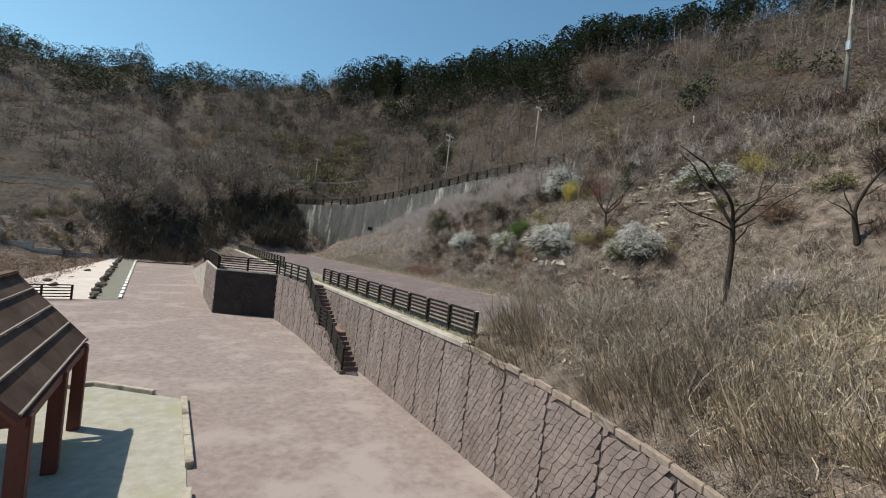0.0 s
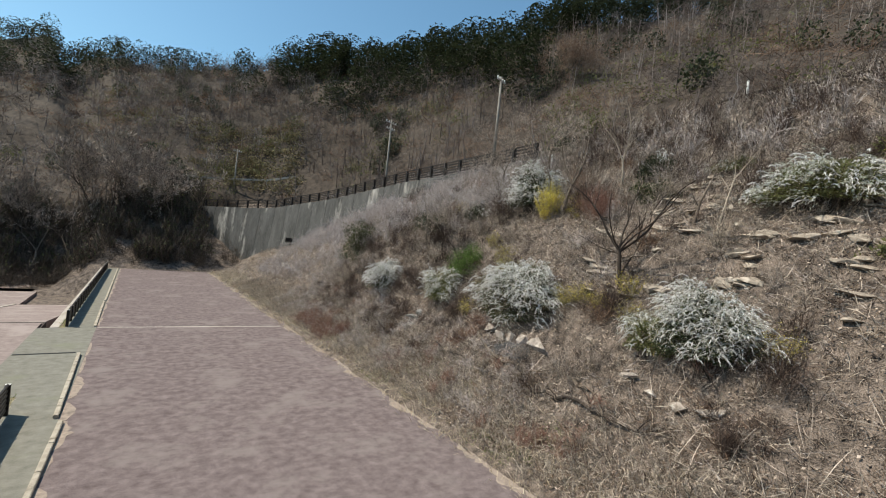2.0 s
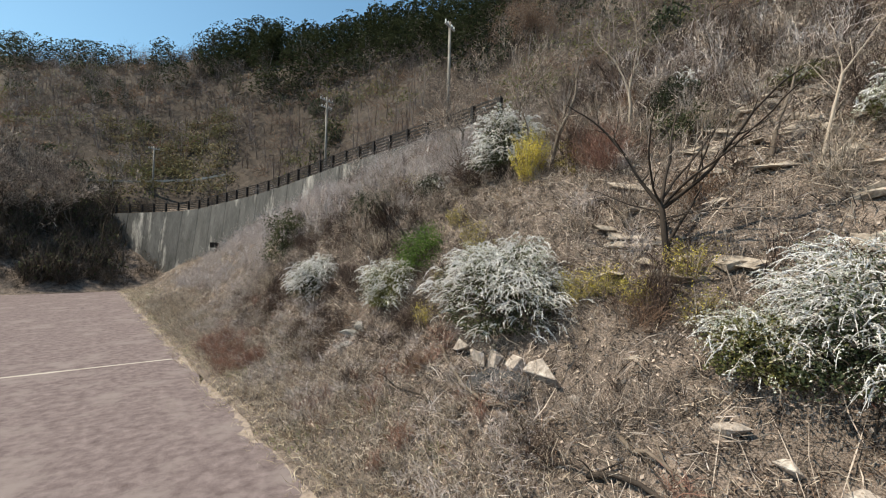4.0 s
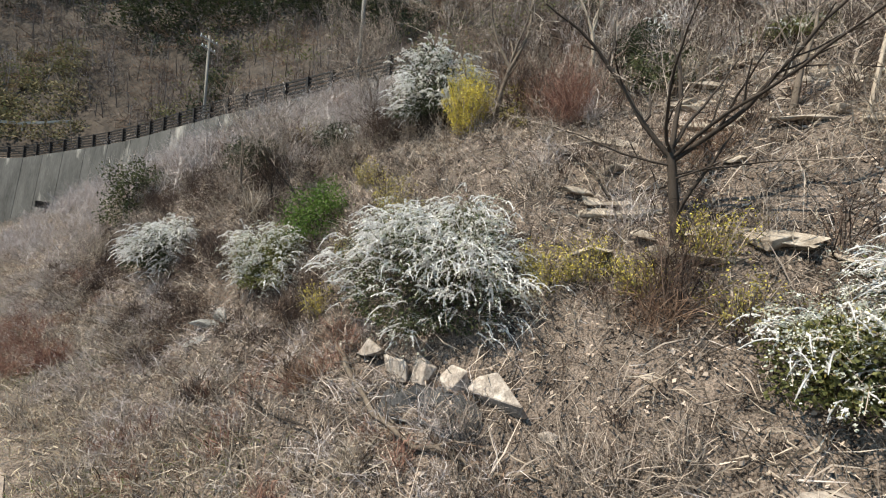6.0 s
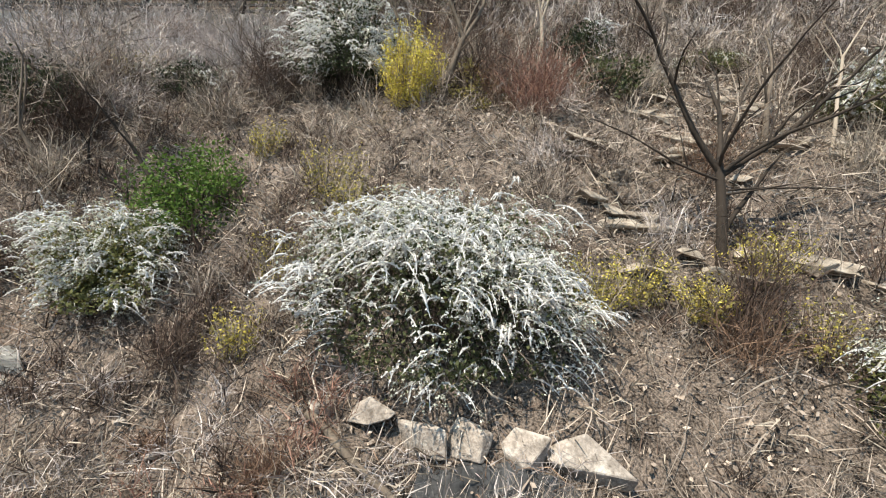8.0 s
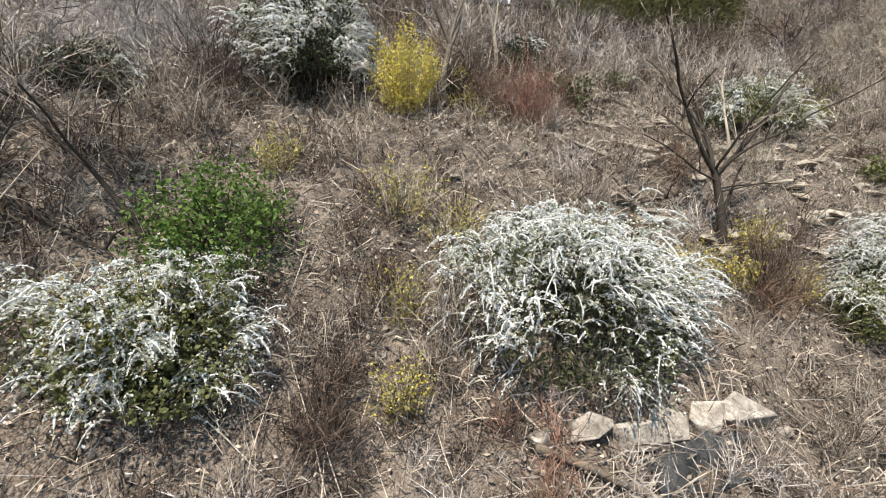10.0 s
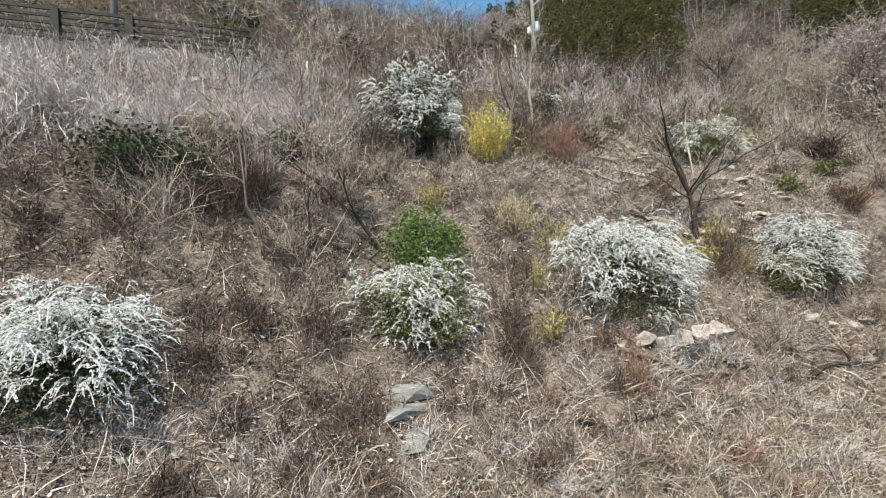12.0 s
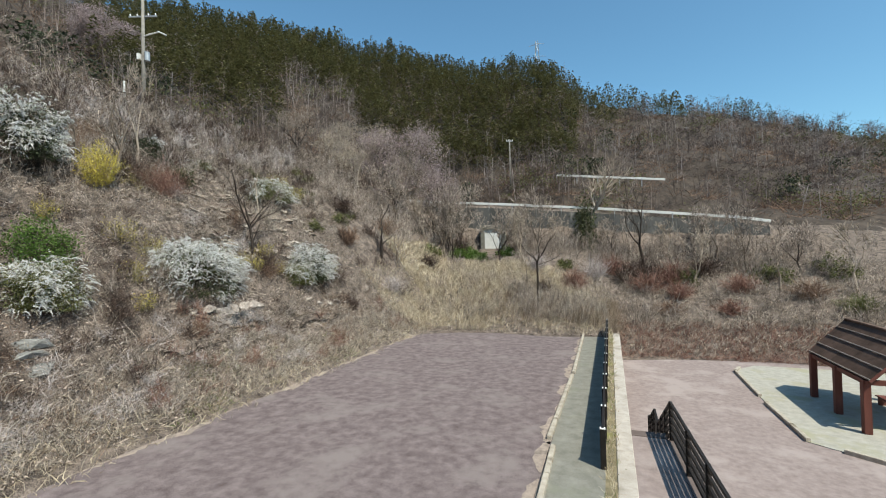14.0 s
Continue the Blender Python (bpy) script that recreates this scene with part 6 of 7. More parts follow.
    tufts(rust, x[k], y[k], 8, 0.25, 0.75, 0.005, 0.7)
    x, y = scatter(1100, 10.0, 12.4, 12, 70, rng)
    k = wobble(x, y, 0.5, 8.0) > 0.05
    tufts(green, x[k], y[k], 14, 0.12, 0.35, 0.005, 0.6)
    x, y = rng.uniform(-1.38, -1.12, 420), np.r_[rng.uniform(8, 28, 260), rng.uniform(39, 75, 160)]
    n = len(x) * 6
    p0 = np.stack([np.repeat(x, 6) + rng.normal(size=n) * 0.03, np.repeat(y, 6) + rng.normal(size=n) * 0.08, np.full(n, -0.03)], -1)
    d = unit(rng.normal(size=(n, 3)) * np.array([0.5, 0.5, 0.2]) + np.array([0, 0, 0.8]))
    h = rng.uniform(0.08, 0.26, (n, 1))
    blades(pale, p0[: n // 2], (p0 + d * h * 0.5)[: n // 2], (p0 + d * h)[: n // 2], 0.005, rng)
    blades(green, p0[n // 2:], (p0 + d * h * 0.5)[n // 2:], (p0 + d * h)[n // 2:], 0.005, rng)
    for soup, m, lab in ((s, DRY, "tangled dry brown grass covering the slope"), (pale, PALEDRY, "pale straw-coloured dry grass along the road edge"), (rust, RUST, "rusty brown dead bracken and stems"), (red, REDBRUSH, "reddish dead grass at the plaza edge"), (green, GRASS, "sparse new green grass tufts")):
        tagged(new("dry_grass" if m is not GRASS else "green_grass", soup.mesh("grass", m)), lab, "grass", kind="stuff")


dry_cover()


def brushwood():
    rng = np.random.default_rng(71)
    s, r, grey, low_grey, rusty, stems, low_mat, olive = (Soup() for _ in range(8))
    x, y = scatter(620, 11.2, 25, 9, 60, rng)
    k = (rng.random(len(x)) < 0.45 + 0.35 * wobble(x, y, 0.35, 5.0) + 0.015 * (x - 11)) & ~((x > 15.4) & (x < 21) & (y > 12) & (y < 20.8) & (rng.random(len(x)) < 0.7))
    x, y = x[k], y[k]
    twig_clump(s, on_land(x, y), rng.uniform(0.35, 0.9, len(x)), rng.uniform(0.4, 1.25, len(x)) * (0.6 + 0.4 * (x > 13.5)), 42, rng, 0.005)
    x, y = scatter(620, 13.5, 25, 30, 66, rng)
    k = (x > 17.5) | (y > 42)
    twig_clump(grey, on_land(x[k], y[k]), rng.uniform(0.6, 1.2, k.sum()), rng.uniform(0.7, 1.6, k.sum()), 30, rng, 0.009)
    x, y = scatter(520, 18.5, 27, -6, 31, rng)
    twig_clump(s, on_land(x, y), rng.uniform(0.5, 1.1, len(x)), rng.uniform(0.5, 1.5, len(x)), 26, rng, 0.011)
    x, y = scatter(170, 16.5, 22.5, 35, 62, rng)
    k = x < np.interp(y, BENCH_Y, BENCH_X) - 1.0
    twig_clump(grey, on_land(x[k], y[k]), rng.uniform(0.8, 1.4, k.sum()), rng.uniform(1.0, 2.2, k.sum()), 34, rng, 0.012)
    x, y = scatter(420, -24, 24, -17.2, 5, rng)
    k = ((y < -2) | (x > 11)) & ~((x > 9) & (x < 14.6) & (y < -8)) & ~((x > 2.5) & (x < 16) & (y > -9))
    twig_clump(s, on_land(x[k], y[k]), rng.uniform(0.7, 1.4, k.sum()), rng.uniform(0.9, 2.4, k.sum()), 32, rng, 0.014)
    x, y = scatter(190, -0.6, 14, -7, 9.8, rng)
    k = y < 9.6 - 0.05 * x
    twig_clump(s, on_land(x[k], y[k]), rng.uniform(0.5, 1.0, k.sum()), rng.uniform(0.8, 1.9, k.sum()), 34, rng, 0.007)
    x, y = scatter(70, -1.2, 7, 1, 9.6, rng)
    k = y < 9.6 - 0.05 * x
    twig_clump(s, on_land(x[k], y[k]), rng.uniform(0.4, 0.9, k.sum()), rng.uniform(0.7, 1.7, k.sum()), 40, rng, 0.005)
    x, y = scatter(260, -46, -14, 85, 101, rng)
    k = wobble(x, y, 0.3, 2.0) > 0.1
    twig_clump(s, on_land(x[~k], y[~k]), rng.uniform(0.8, 1.6, (~k).sum()), rng.uniform(0.8, 2.2, (~k).sum()), 24, rng, 0.03)
    twig_clump(olive, on_land(x[k], y[k]), rng.uniform(0.8, 1.6, k.sum()), rng.uniform(0.6, 1.8, k.sum()), 30, rng, 0.04)
    tagged(new("brushwood", olive.mesh("brushwood", MOSSY)), "olive yellow brush beside the side road", "brush", kind="stuff")
    x, y = scatter(480, -26, 14, 77.5, 94, rng)
    k = rng.random(len(x)) < np.interp(x, [-26, -11], [0, 1])
    x, y = x[k], y[k]
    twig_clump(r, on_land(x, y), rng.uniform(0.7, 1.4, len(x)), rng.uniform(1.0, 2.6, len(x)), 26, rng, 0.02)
    dark = Soup()
    x, y = scatter(900, 12.6, 22.5, 13, 42, rng)
    k = (wobble(x, y, 0.45, 8.0) + 0.25 * wobble(x, y, 1.4, 3.0) > 0.12) & ~((x > 15.4) & (x < 21) & (y > 12) & (y < 20.8) & (rng.random(len(x)) < 0.8))
    twig_clump(dark, on_land(x[k], y[k]), rng.uniform(0.35, 0.8, k.sum()), rng.uniform(0.3, 0.85, k.sum()), 40, rng, 0.007)
    x, y = scatter(100, 15.6, 19.5, 29.5, 38, rng)
    twig_clump(dark, on_land(x, y), rng.uniform(0.4, 0.9, len(x)), rng.uniform(0.35, 1.1, len(x)), 40, rng, 0.008)
    x, y = np.r_[rng.uniform(12.4, 15.4, 110)], np.r_[rng.uniform(29.8, 33.0, 60), rng.uniform(36.5, 40, 50)]
    twig_clump(dark, on_land(x, y), rng.uniform(0.4, 0.8, len(x)), rng.uniform(0.35, 0.9, len(x)), 40, rng, 0.008)
    x, y = scatter(150, 22.3, 26.6, 5, 27, rng)
    twig_clump(dark, on_land(x, y), rng.uniform(0.5, 1.0, len(x)), rng.uniform(0.6, 1.7, len(x)), 32, rng, 0.012)
    x, y = scatter(120, 22.3, 26.6, 5, 27, rng)
    twig_clump(grey, on_land(x, y), rng.uniform(0.5, 1.0, len(x)), rng.uniform(0.6, 1.6, len(x)), 32, rng, 0.012)
    x, y = scatter(420, 15, 26.5, 4, 21, rng)
    k = (wobble(x, y, 0.5, 2.0) + 0.3 * wobble(x, y, 1.6, 5.0) > -0.1) & ~((x > 15.4) & (x < 21) & (y > 12) & (y < 20.8) & (rng.random(len(x)) < 0.85))
    twig_clump(dark, on_land(x[k], y[k]), rng.uniform(0.4, 0.9, k.sum()), rng.uniform(0.4, 1.2, k.sum()), 32, rng, 0.009)
    x, y = scatter(110, 0.5, 14, 0, 9, rng)
    twig_clump(dark, on_land(x, y), rng.uniform(0.4, 0.9, len(x)), rng.uniform(0.5, 1.3, len(x)), 30, rng, 0.006)
    # long thin stems that lean the same way above the wall
    x, y = scatter(620, -1.25, 9, -3, 9.6, rng)
    x2, y2 = scatter(420, -1.55, 0.8, -3, 9.2, rng)
    x, y = np.r_[x, x2], np.r_[y, y2]
    k = (y < 9.7 - 0.06 * x) & (wobble(x, y, 0.7, 4.0) > -0.35) & ~((y < 2.5) & (x > -0.6) & (rng.random(len(x)) < 0.75))
    x, y = x[k], y[k]
    per = 13
    p0 = np.repeat(on_land(x, y, -0.05), per, 0) + rng.normal(size=(len(x) * per, 3)) * np.array([0.16, 0.16, 0.0])
    tilt = np.repeat(rng.normal(size=(len(x), 3)) * 0.16, per, 0)
    d = unit(np.array([-0.38, 0.25, 1.0]) + tilt + rng.normal(size=p0.shape) * np.array([0.16, 0.16, 0.1]))
    ln = np.repeat(rng.uniform(0.7, 1.7, (len(x), 1)), per, 0) * rng.uniform(0.6, 1.1, (len(p0), 1))
    mid = p0 + d * ln * 0.5
    blades(stems, p0, mid, mid + unit(d + rng.normal(size=d.shape) * 0.14) * ln * 0.5, rng.uniform(0.004, 0.009, len(p0)), rng)
    tagged(new("brushwood", stems.mesh("brushwood", STEMS)), "tall thin brown stems leaning over the wall", "brush", kind="stuff")
    # brush on the upper bench
    x, y = scatter(420, 23.6, 27.5, -8, 31, rng)
    twig_clump(s, on_land(x, y), rng.uniform(0.6, 1.2, len(x)), rng.uniform(0.5, 1.3, len(x)), 26, rng, 0.012)
    x, y = scatter(420, 24.2, 32, -8, 30, rng)
    twig_clump(dark, on_land(x, y), rng.uniform(0.6, 1.3, len(x)), rng.uniform(0.6, 1.9, len(x)), 26, rng, 0.013)
    x, y = scatter(430, 10.7, 14.0, 20, 47, rng)
    k = wobble(x, y, 0.6, 1.0) > -0.25
    twig_clump(low_grey, on_land(x[k], y[k]), rng.uniform(0.4, 0.9, k.sum()), rng.uniform(0.2, 0.6, k.sum()), 34, rng, 0.006)
    tagged(new("brushwood", low_grey.mesh("brushwood", GREYTWIG)), "low grey-pink twigs and dead vines near the road", "brush", kind="stuff")
    x, y = scatter(120, 10.6, 14.5, 11, 47, rng)
    k = wobble(x, y, 0.4, 7.0) > 0.25
    twig_clump(rusty, on_land(x[k], y[k]), rng.uniform(0.4, 0.8, k.sum()), rng.uniform(0.4, 0.8, k.sum()), 44, rng, 0.007)
    x, y = scatter(60, 10.4, 11.8, 33, 39, rng)
    twig_clump(rusty, on_land(x, y), rng.uniform(0.4, 0.8, len(x)), rng.uniform(0.4, 0.8, len(x)), 44, rng, 0.007)
    tagged(new("brushwood", rusty.mesh("brushwood", REDBRUSH)), "patches of reddish brown dead bracken near the road", "brush", kind="stuff")
    x, y = scatter(260, 18.6, 23.5, 28.5, 41, rng)
    twig_clump(grey, on_land(x, y), rng.uniform(0.6, 1.2, len(x)), rng.uniform(0.5, 1.3, len(x)), 44, rng, 0.008)
    x, y = scatter(95, -17, 21, -16.9, -12.5, rng)
    x, y = (v[(x < 9.2) | (x > 14.4)] for v in (x, y))
    twig_clump(s, on_land(x, y), rng.uniform(0.8, 1.6, len(x)), rng.uniform(2.0, 3.6, len(x)), 34, rng, 0.016)
    # a mat of short broken stems
    x, y = scatter(90000, 11.0, 24, 10, 44, rng)
    keep = rng.random(len(x)) < 0.5 + 0.45 * wobble(x, y, 1.1, 2.0)
    x, y = x[keep], y[keep]
    p0 = on_land(x, y, 0.01)
    d = unit(rng.normal(size=p0.shape) * np.array([1, 1, 0.4]) + np.array([-0.2, 0, 0.5]))
    tone = rng.random(len(x))
    for soup, sel in ((s, tone < 0.5), (dark, tone > 0.72), (low_mat, (tone >= 0.5) & (tone <= 0.72))):
        slivers(soup, p0[sel], p0[sel] + d[sel] * rng.uniform(0.15, 0.5, (sel.sum(), 1)), rng.uniform(0.005, 0.012, sel.sum()), rng)
    tagged(new("brushwood", dark.mesh("brushwood", DARKTWIG)), "low dark brown brush in patches on the slope", "brush", kind="stuff")
    tagged(new("brushwood", low_mat.mesh("brushwood", GREYTWIG)), "short grey broken stems matted over the slope", "brush", kind="stuff")
    # fallen, lying sticks
    x, y = scatter(7000, 10.8, 23, 10, 44, rng)
    p0 = on_land(x, y, 0.06)
    d = unit(rng.normal(size=(len(x), 3)) * np.array([1, 1, 0.25]))
    ln = rng.uniform(0.3, 1.3, (len(x), 1))
    p2 = p0 + d * ln
    p2[:, 2] = land(p2[:, 0], p2[:, 1]) + rng.uniform(0.05, 0.3, len(x))
    blades(s, p0, (p0 + p2) / 2 + rng.normal(size=p0.shape) * 0.06, p2, rng.uniform(0.004, 0.011, len(x)), rng)
    tagged(new("brushwood", s.mesh("brushwood", TWIG)), "tangled bare brush and fallen sticks on the slope", "brush", kind="stuff")
    tagged(new("brushwood", grey.mesh("brushwood", GREYTWIG)), "pale grey-pink bare brush near the concrete wall", "brush", kind="stuff")
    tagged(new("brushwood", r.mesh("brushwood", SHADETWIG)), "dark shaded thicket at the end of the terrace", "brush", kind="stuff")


brushwood()


# ---- woods on the hills ----
def woods():
    rng = np.random.default_rng(72)
    bare, dim, pale, dark, ever, low, red, moss = (Soup() for _ in range(8))
    n = 29000
    az = rng.uniform(-32, 222, n)
    az[:6000] = rng.uniform(116, 181, 6000)
    r0, r1 = np.interp(az, AZ, R0), np.interp(az, AZ, R1)
    k = rng.uniform(-0.02, 1.18, n) ** 1.0
    r = r0 + (r1 - r0) * k
    keep = rng.random(n) < np.clip(r / 150, 0.12, 1.0)
    az, r, k = az[keep], r[keep], k[keep]
    x, y = 5 + r * np.sin(np.radians(az)), 30 + r * np.cos(np.radians(az))
    patch = wobble(x, y, 0.055, 2.0)
    con = ((az > 118) & (az < 181) & (k > 0.2 + 0.12 * patch)) | ((az > 13) & (az < 95) & (k > 0.8 + 0.14 * patch)) | ((az > 19) & (az < 56) & (k > 0.46 + 0.12 * patch)) | ((az > -3) & (az <= 13) & (k > 0.85) & (patch > 0.45)) | ((az <= -4) & (k > 0.56 + 0.14 * patch)) | ((az > 8) & (az < 34) & (k > 0.6 + 0.25 * patch) & (patch > -0.3))
    con &= rng.random(len(x)) < np.where(az < 100, np.where(k > 0.8, 0.8, 0.5), 0.9)
    con &= ~((az > 140) & (az < 150) & (k < 0.45))
    pick = rng.random(len(x))
    con |= (az > 181) & (patch > 0.3) & (k > 0.3)
    c = con & (pick < 0.95)
    b = ~con & (pick < np.where((az > 50) & (az < 118) & (k < 0.42), 0.12, 0.42))
    sh = ~con & ~b
    clear = ((x > 24) & (x < 27.5) & (y > -20) & (y < 90)) | ((x < -16) & (x > -66) & (y > 94) & (y < 113)) | ((x > 1) & (x < 26) & (y > 90) & (y < 101.5))
    # bare trees
    bx, by = x[b & ~clear], y[b & ~clear]
    m = len(bx)
    h = rng.uniform(3.2, 7.0, m)
    p = on_land(bx, by, -0.2)
    top = p + np.stack([rng.normal(size=m) * 0.4, rng.normal(size=m) * 0.4, h * 0.75], -1)
    tone = rng.random(m) + 0.25 * wobble(bx, by, 0.12, 5.0)
    far = np.clip(np.hypot(bx - 5, by - 30) / 110, 0.4, 1.3)
    per, fine = 15, 4
    q0 = p[:, None] + (top - p)[:, None] * rng.uniform(0.25, 0.95, (m, per, 1))
    d = unit(rng.normal(size=(m, per, 3)) * np.array([1.0, 1.0, 0.3]) + np.array([0, 0, 0.7]))
    q1 = q0 + d * (h[:, None, None] * rng.uniform(0.16, 0.38, (m, per, 1)))
    u = rng.uniform(0.35, 1.0, (m, per, fine, 1))
    t0 = q0[:, :, None] + (q1 - q0)[:, :, None] * u
    t1 = t0 + unit(d[:, :, None] + rng.normal(size=t0.shape) * 0.6) * (h[:, None, None, None] * rng.uniform(0.07, 0.19, u.shape))
    for soup, sel in ((dim, tone < 0.44), (bare, (tone >= 0.44) & (tone < 0.78)), (pale, tone >= 0.78)):
        k3 = sel.sum()
        tubes(soup, p[sel], top[sel], 0.075, 0.02, 3)
        slivers(soup, q0[sel].reshape(-1, 3), q1[sel].reshape(-1, 3), np.repeat(far[sel], per) * rng.uniform(0.02, 0.04, k3 * per), rng)
        slivers(soup, t0[sel].reshape(-1, 3), t1[sel].reshape(-1, 3), np.repeat(far[sel], per * fine) * rng.uniform(0.014, 0.03, k3 * per * fine), rng)
    # conifers in the south, rounder evergreens elsewhere
    for soup, sel, per, tall in ((dark, c & (az > 100), 66, 0.6), (ever, c & (az <= 100) & (rng.random(len(x)) < 0.62), 160, 0.78)):
        cx, cy = x[sel], y[sel]
        m = len(cx)
        h = rng.uniform(5.5, 10.5, m) * tall
        p = on_land(cx, cy, -0.3)
        u = rng.random((m, per)) ** 0.8
        rad = (1 - u) * (0.23 * h)[:, None] * rng.uniform(0.5, 1.1, (m, per)) + 0.12
        if soup is ever:
            rounder = (wobble(cx, cy, 0.3, 4.0) > -0.7)[:, None]
            rad = np.where(rounder, np.sqrt(np.clip(1 - (2 * u - 1.05) ** 2, 0.03, 1)) * (0.38 * h)[:, None] * rng.uniform(0.65, 1.05, (m, per)), rad)
        a = rng.uniform(0, 2 * np.pi, (m, per))
        ctr = p[:, None] + np.stack([np.cos(a) * rad, np.sin(a) * rad, (0.12 + 0.9 * u) * h[:, None]], -1)
        out = np.stack([np.cos(a), np.sin(a), rng.uniform(-0.5, 0.7, (m, per))], -1)
        sz = rng.uniform(0.26, 0.5, (m, per, 1)) * (h[:, None, None] / 8) * (0.9 if soup is dark else 1.0)
        side = np.stack([-np.sin(a), np.cos(a), rng.normal(size=(m, per)) * 0.4], -1)
        flare = 0.55 if soup is dark else 0.85
        soup.add(np.stack([ctr - side * sz * flare - out * sz * 0.3, ctr + side * sz * flare - out * sz * 0.3, ctr + out * sz * (1.0 if soup is dark else 0.6)], 2).reshape(-1, 3, 3), [(0, 1, 2)])
    # undergrowth
    sx, sy = x[sh & ~clear], y[sh & ~clear]
    m = len(sx)
    p = on_land(sx, sy, 0)
    h = rng.uniform(0.8, 2.8, m)
    per = 34
    d = rng.normal(size=(m, per, 3)) * np.array([0.9, 0.9, 0.3]) + np.array([0, 0, 0.6])
    q0 = p[:, None] + rng.normal(size=(m, per, 3)) * np.array([0.9, 0.9, 0.05])
    q1 = q0 + d * (h[:, None, None] * rng.uniform(0.4, 0.9, (m, per, 1)))
    wide = np.clip(np.hypot(sx - 5, sy - 30) / 110, 0.3, 1.2)
    half = wobble(sx, sy, 0.16, 3.0) + rng.normal(size=m) * 0.35 > 0.1
    for soup, sel in ((low, half), (dim, ~half)):
        slivers(soup, q0[sel].reshape(-1, 3), q1[sel].reshape(-1, 3), np.repeat(wide[sel], per) * rng.uniform(0.025, 0.07, sel.sum() * per), rng)
    # scattered evergreen shrubs
    x2, y2 = x[~con][::9], y[~con][::9]
    keep = wobble(x2, y2, 0.09, 7.0) > 0.05
    x2, y2 = x2[keep], y2[keep]
    p = np.repeat(on_land(x2, y2, 0.8), 90, 0)
    big = np.repeat(on_land(x[~con][::23], y[~con][::23], 1.6), 200, 0)
    big = big[np.repeat(wobble(x[~con][::23], y[~con][::23], 0.07, 1.0) > 0.15, 200)]
    flakes(ever, big + some_dirs(len(big), rng) * np.array([1.7, 1.7, 1.9]) * rng.uniform(0.5, 1.0, (len(big), 1)), rng.uniform(0.12, 0.26, len(big)), rng)
    flakes(red, p + rng.normal(size=p.shape) * np.array([1.1, 1.1, 0.7]), rng.uniform(0.1, 0.21, len(p)), rng)
    az2, k2 = rng.uniform(3, 18, 230), rng.uniform(0.05, 0.45, 230)
    r2 = np.interp(az2, AZ, R0) + (np.interp(az2, AZ, R1) - np.interp(az2, AZ, R0)) * k2
    c2 = np.repeat(on_land(5 + r2 * np.sin(np.radians(az2)), 30 + r2 * np.cos(np.radians(az2)), 0.4), 60, 0)
    flakes(moss, c2 + rng.normal(size=c2.shape) * np.array([1.0, 1.0, 0.35]), rng.uniform(0.1, 0.28, len(c2)), rng)
    for soup, name, mt, lab in ((moss, "hillside_grass", MOSSY, "olive yellow grass clumps on the hill terraces"), (bare, "bare_wood", FARTWIG, "grey-brown leafless wood on the hillsides"), (dim, "bare_wood", DARKFAR, "dark brown leafless trees in the hillside wood"), (pale, "bare_wood", GREYFAR, "pale grey leafless trees in the hillside wood"), (dark, "conifer_wood", CONIFER, "dense green conifer wood on the southern hill"), (ever, "evergreen_wood", RIDGEGREEN, "dark evergreen trees along the ridge"), (low, "undergrowth", RUST, "brown undergrowth of the hillside wood"), (red, "hillside_shrubs", OLIVE, "olive green shrubs scattered over the hillside")):
        if soup.n:
            tagged(new(name, soup.mesh(name, mt)), lab, "wood", kind="stuff")


woods()


def valley_thicket():
    """The dark evergreen thicket where the terrace ends."""
    rng = np.random.default_rng(73)
    s = Soup()
    x, y = scatter(260, -26, 10, 78.5, 96, rng)
    k = ((y > 81.5) | (x > -4)) & (rng.random(len(x)) < np.interp(x, [-26, -10], [0, 1]))
    p = on_land(x[k], y[k], 0)
    h = rng.uniform(1.5, 4.2, len(p))
    c = np.repeat(p, 150, 0)
    hh = np.repeat(h, 150)[:, None]
    d = some_dirs(len(c), rng)
    c = c + d * np.array([1.3, 1.3, 1.0]) * rng.uniform(0.5, 1, (len(c), 1)) * np.concatenate([hh * 0.3, hh * 0.3, hh * 0.5], 1) + np.array([0, 0, 0.5]) * hh
    twigs = rng.random(len(c)) < 0.72
    flakes(s, c[~twigs], rng.uniform(0.08, 0.2, (~twigs).sum()), rng)
    b = Soup()
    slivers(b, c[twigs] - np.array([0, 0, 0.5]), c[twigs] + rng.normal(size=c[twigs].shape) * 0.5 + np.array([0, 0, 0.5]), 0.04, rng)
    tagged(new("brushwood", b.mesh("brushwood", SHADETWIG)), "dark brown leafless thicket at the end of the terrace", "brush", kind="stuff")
    tagged(new("thicket", s.mesh("thicket", EVERGREEN)), "dark evergreen thicket at the end of the terrace", "thicket", kind="stuff")


valley_thicket()


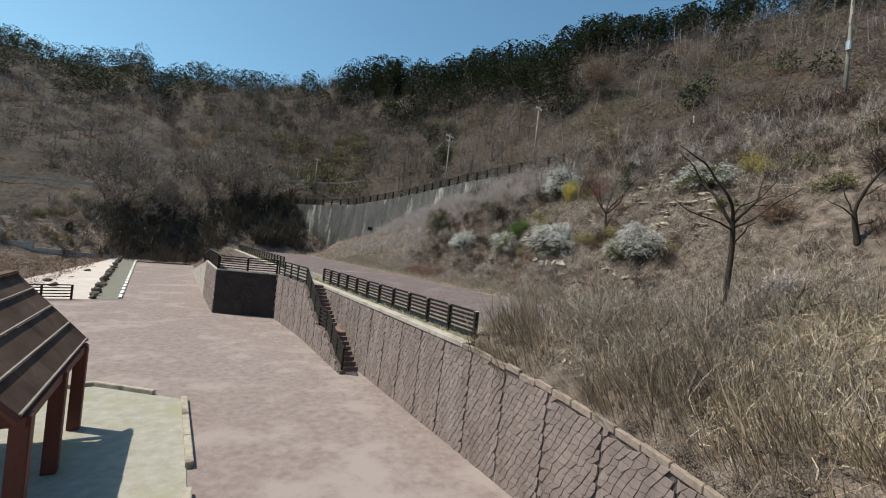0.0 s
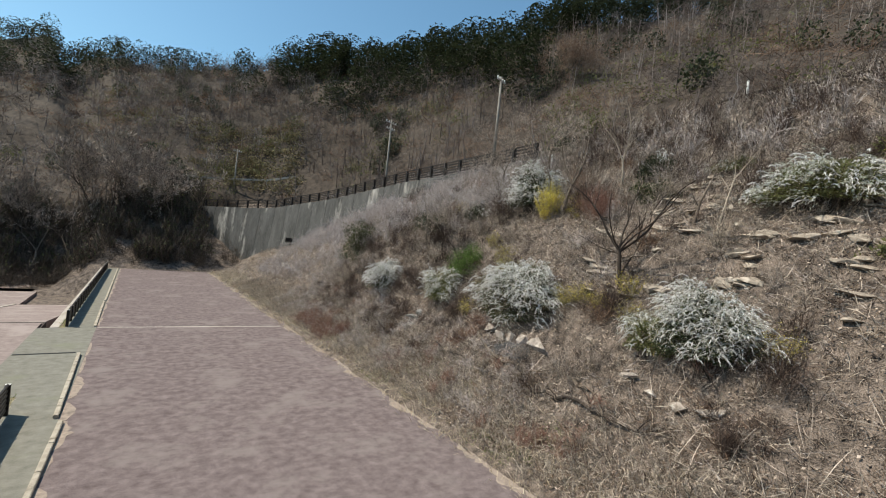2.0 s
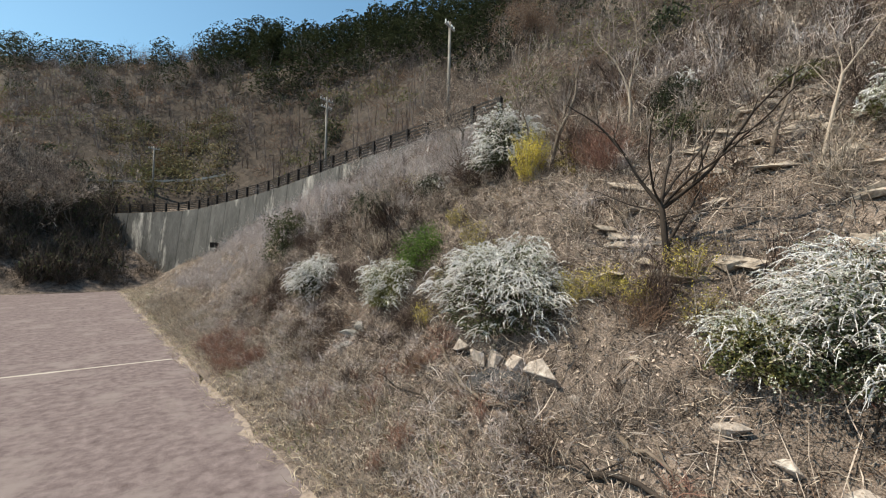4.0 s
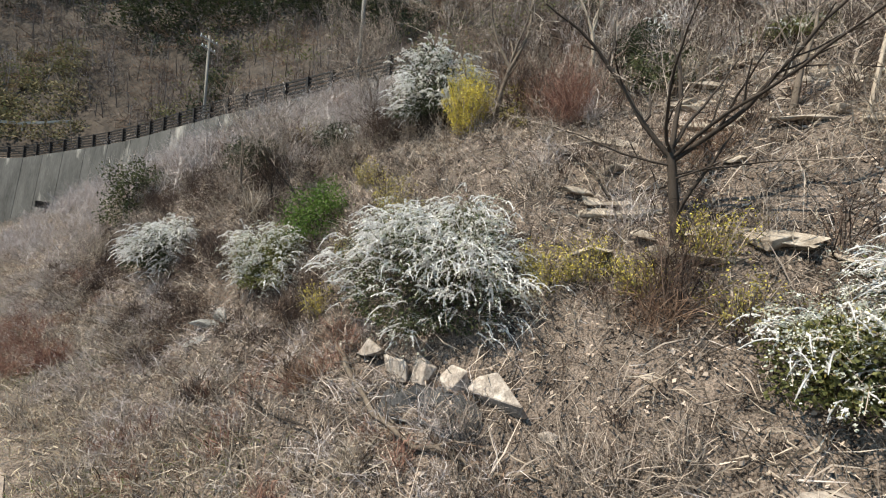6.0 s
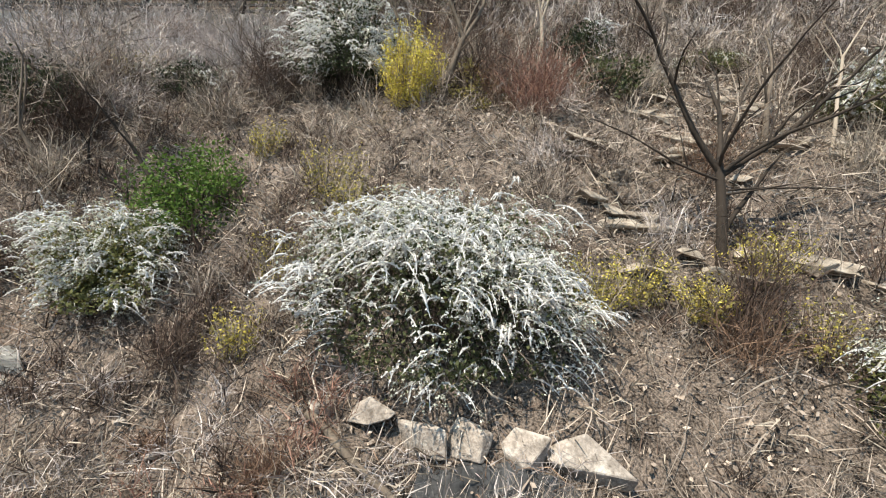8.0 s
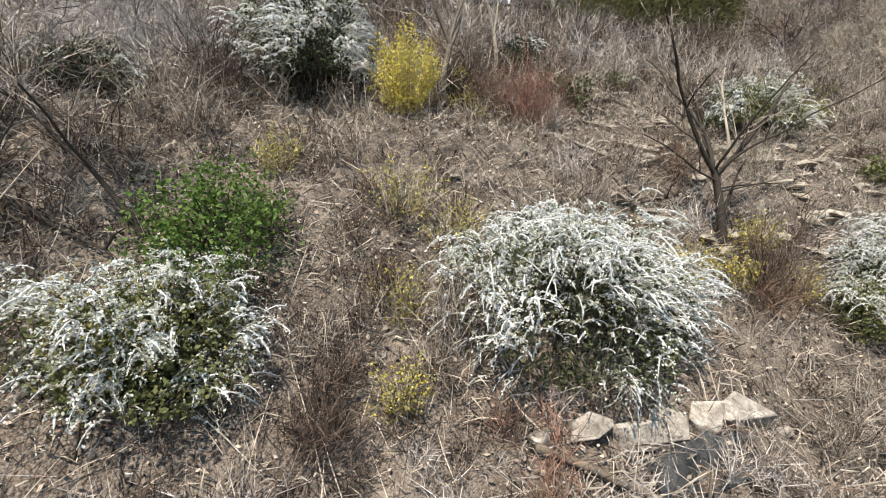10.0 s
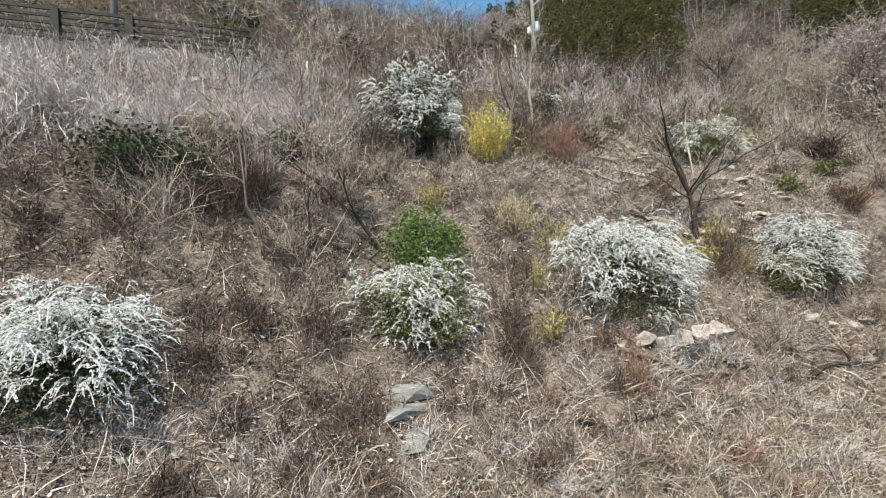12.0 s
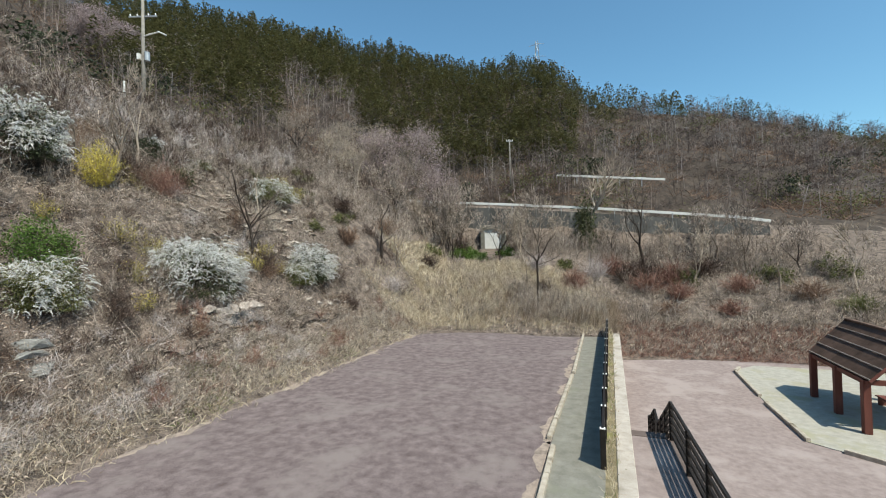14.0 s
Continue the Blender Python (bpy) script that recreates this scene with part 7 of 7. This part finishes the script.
def valley_trees():
    rnd = random.Random(515)
    kinds = [bare_tree(-9.0, 86.0, 8.5, 0.15, 71, "tall grey bare tree at the end of the terrace", BARK, (0.03, 0), 0.25, 5, 0.6, group="bare trees at the valley end", twig=0.03), bare_tree(-2.0, 88.0, 8.0, 0.14, 72, "tall dark bare tree at the end of the terrace", DARKBARK, (-0.04, 0), 0.28, 5, 0.65, group="bare trees at the valley end", twig=0.03)]
    for i, (x, y) in enumerate([(-14.5, 88.5), (-12.0, 91.0), (-6.0, 85.0), (-4.5, 91.5), (1.5, 86.0), (3.5, 90.5), (6.0, 87.5), (-17.5, 92.0), (-8.0, 93.5), (0.5, 94.0), (9.5, 90.0), (-21.0, 96.0)]):
        copy_thing(kinds[i % 2], pose(x, y, float(land(x, y)) - 0.1, 0, 0, rnd.uniform(0, 360)) @ Matrix.Scale(rnd.uniform(0.75, 1.15), 4))


valley_trees()

# ---- stone facing ----
def stone_face(to_world, width, height_at, cell, seed, keep=None):
    """Irregular five- and six-sided stones over a wall face; yields corner lists in face coordinates."""
    rnd = random.Random(seed)
    w, h = cell
    cols, rows = int(width / w) + 2, int(3.4 / h) + 2
    jit = {}

    def node(i, j, k):
        key = (i, j, k)
        if key not in jit:
            jit[key] = (rnd.uniform(-0.2, 0.2) * w, rnd.uniform(-0.2, 0.2) * h)
        dx, dy = jit[key]
        base = (i * w + (0.5 * w if j % 2 else 0) + (0.0 if k == 0 else 0.5 * w), j * h + (0.0 if k == 0 else -0.18 * h))
        return base[0] + dx, base[1] + dy

    for j in range(rows):
        for i in range(-1, cols):
            if j % 2 == 0:
                up = [node(i, j + 1, 0), node(i - 1, j + 1, 1), node(i - 1, j + 1, 0)]
            else:
                up = [node(i + 1, j + 1, 0), node(i, j + 1, 1), node(i, j + 1, 0)]
            pts = [node(i, j, 0), node(i, j, 1), node(i + 1, j, 0)] + [up[0], up[1], up[2]]
            yield pts


def stone_solid(pts, to_world, gap, depth, top, side):
    cx, cy = sum(p[0] for p in pts) / len(pts), sum(p[1] for p in pts) / len(pts)
    lo, hi = side
    ring0, ring1 = [], []
    for x, y in pts:
        d = math.hypot(x - cx, y - cy) or 1
        f = max(0.3, 1 - gap / d)
        x1, y1 = cx + (x - cx) * f, min(cy + (y - cy) * f, top)
        f2 = f * 0.94
        x2, y2 = cx + (x - cx) * f2, min(cy + (y - cy) * f2, top - 0.012)
        ring0.append(to_world(min(max(x1, lo), hi), max(y1, 0), 0.0))
        ring1.append(to_world(min(max(x2, lo + 0.006), hi - 0.006), max(y2, 0.0), depth))
    n = len(pts)
    faces = [tuple(range(n, 2 * n))] + [(i, (i + 1) % n, n + (i + 1) % n, n + i) for i in range(n)]
    return ring0 + ring1, faces


def face_wall(parent, to_world, width, height_at, cell, seed, single=lambda u: False, gap=0.0045, rest=None, panel=(0.0, 1.5)):
    """Stones pressed into panels of even width, with an upright joint between two panels."""
    rnd = random.Random(seed + 1)
    verts, faces, count = [], [], 0
    for pts in stone_face(to_world, width, height_at, cell, seed):
        cx = sum(p[0] for p in pts) / 6
        cy = sum(p[1] for p in pts) / 6
        top = height_at(cx) - 0.01
        if cx < 0.1 or cx > width - 0.1 or cy > top - 0.04 or cy < 0.02:
            continue
        left = panel[0] + math.floor((cx - panel[0]) / panel[1]) * panel[1]
        v, f = stone_solid(pts, to_world, gap, rnd.uniform(0.014, 0.034), top, (left + 0.011, left + panel[1] - 0.011))
        if single(cx) and count < 300:
            count += 1
            link("stone", mesh_of("stone", v, f, STONE), parent)
        else:
            o = len(verts)
            verts += v
            faces += [tuple(i + o for i in q) for q in f]
    if verts:
        tagged(link("stone_facing", mesh_of("stone_facing", verts, faces, rest or STONE_REST), parent), kind="stuff")


def west_face(x_top, x_low, y0):
    def place(u, v, d):
        t = v / 3.0
        return (x_low + (x_top - x_low) * t - d, y0 + u, LOW + v)
    return place


face_wall(wall_west, west_face(-1.682, -1.762, -3.0), 31.0, lambda u: wall_top(u - 3.0) - 0.1 - LOW, (0.185, 0.16), 5, single=lambda u: 7.0 < u < 11.5, panel=(13.41, 1.5))
face_wall(wall_north, west_face(-1.682, -1.762, 38.9), 36.6, lambda u: wall_top(40) - 0.1 - LOW, (0.42, 0.32), 6)


def stair_side(u):
    return float(np.interp(16.9 + u, [16.9, 19.7, 21.0, 24.4, 31], [LOW + 0.15, -1.72, -1.72, 0.0, 0.0])) - LOW - 0.02


def stair_face(u, v, d):
    return (stair_x(16.9 + u) - 0.102 - d, 16.9 + u, LOW + v)


face_wall(stair_wall, stair_face, 13.7, stair_side, (0.3, 0.26), 7)


def bastion_face(u, v, d):
    a, b = Vector((-6.75, 32.3)), Vector((-3.02, 30.6))
    p = a.lerp(b, u / (b - a).length)
    n = Vector((-(b - a).y, (b - a).x)).normalized() * -1
    return (p.x + n.x * d, p.y + n.y * d, LOW + v)


def bastion_west(u, v, d):
    return (-6.75 - 0.0287 * u - d, 32.3 + u, LOW + v)


# the sunless face takes the shade-coloured stone, the west face the plain one
face_wall(bastion, bastion_face, 4.1, lambda u: 2.95, (0.36, 0.27), 8, rest=SHADESTONE)
face_wall(bastion, bastion_west, 8.7, lambda u: 2.95, (0.36, 0.27), 9)
for c in ([(-6.8, 32.26), (-3.02, 30.54), (-3.02, 30.86), (-6.62, 32.5)], [(-6.8, 32.26), (-6.62, 32.5), (-6.86, 41), (-7.05, 41)]):
    part("coping_stone", prism(c, -0.1, -0.02), COPING, bastion)
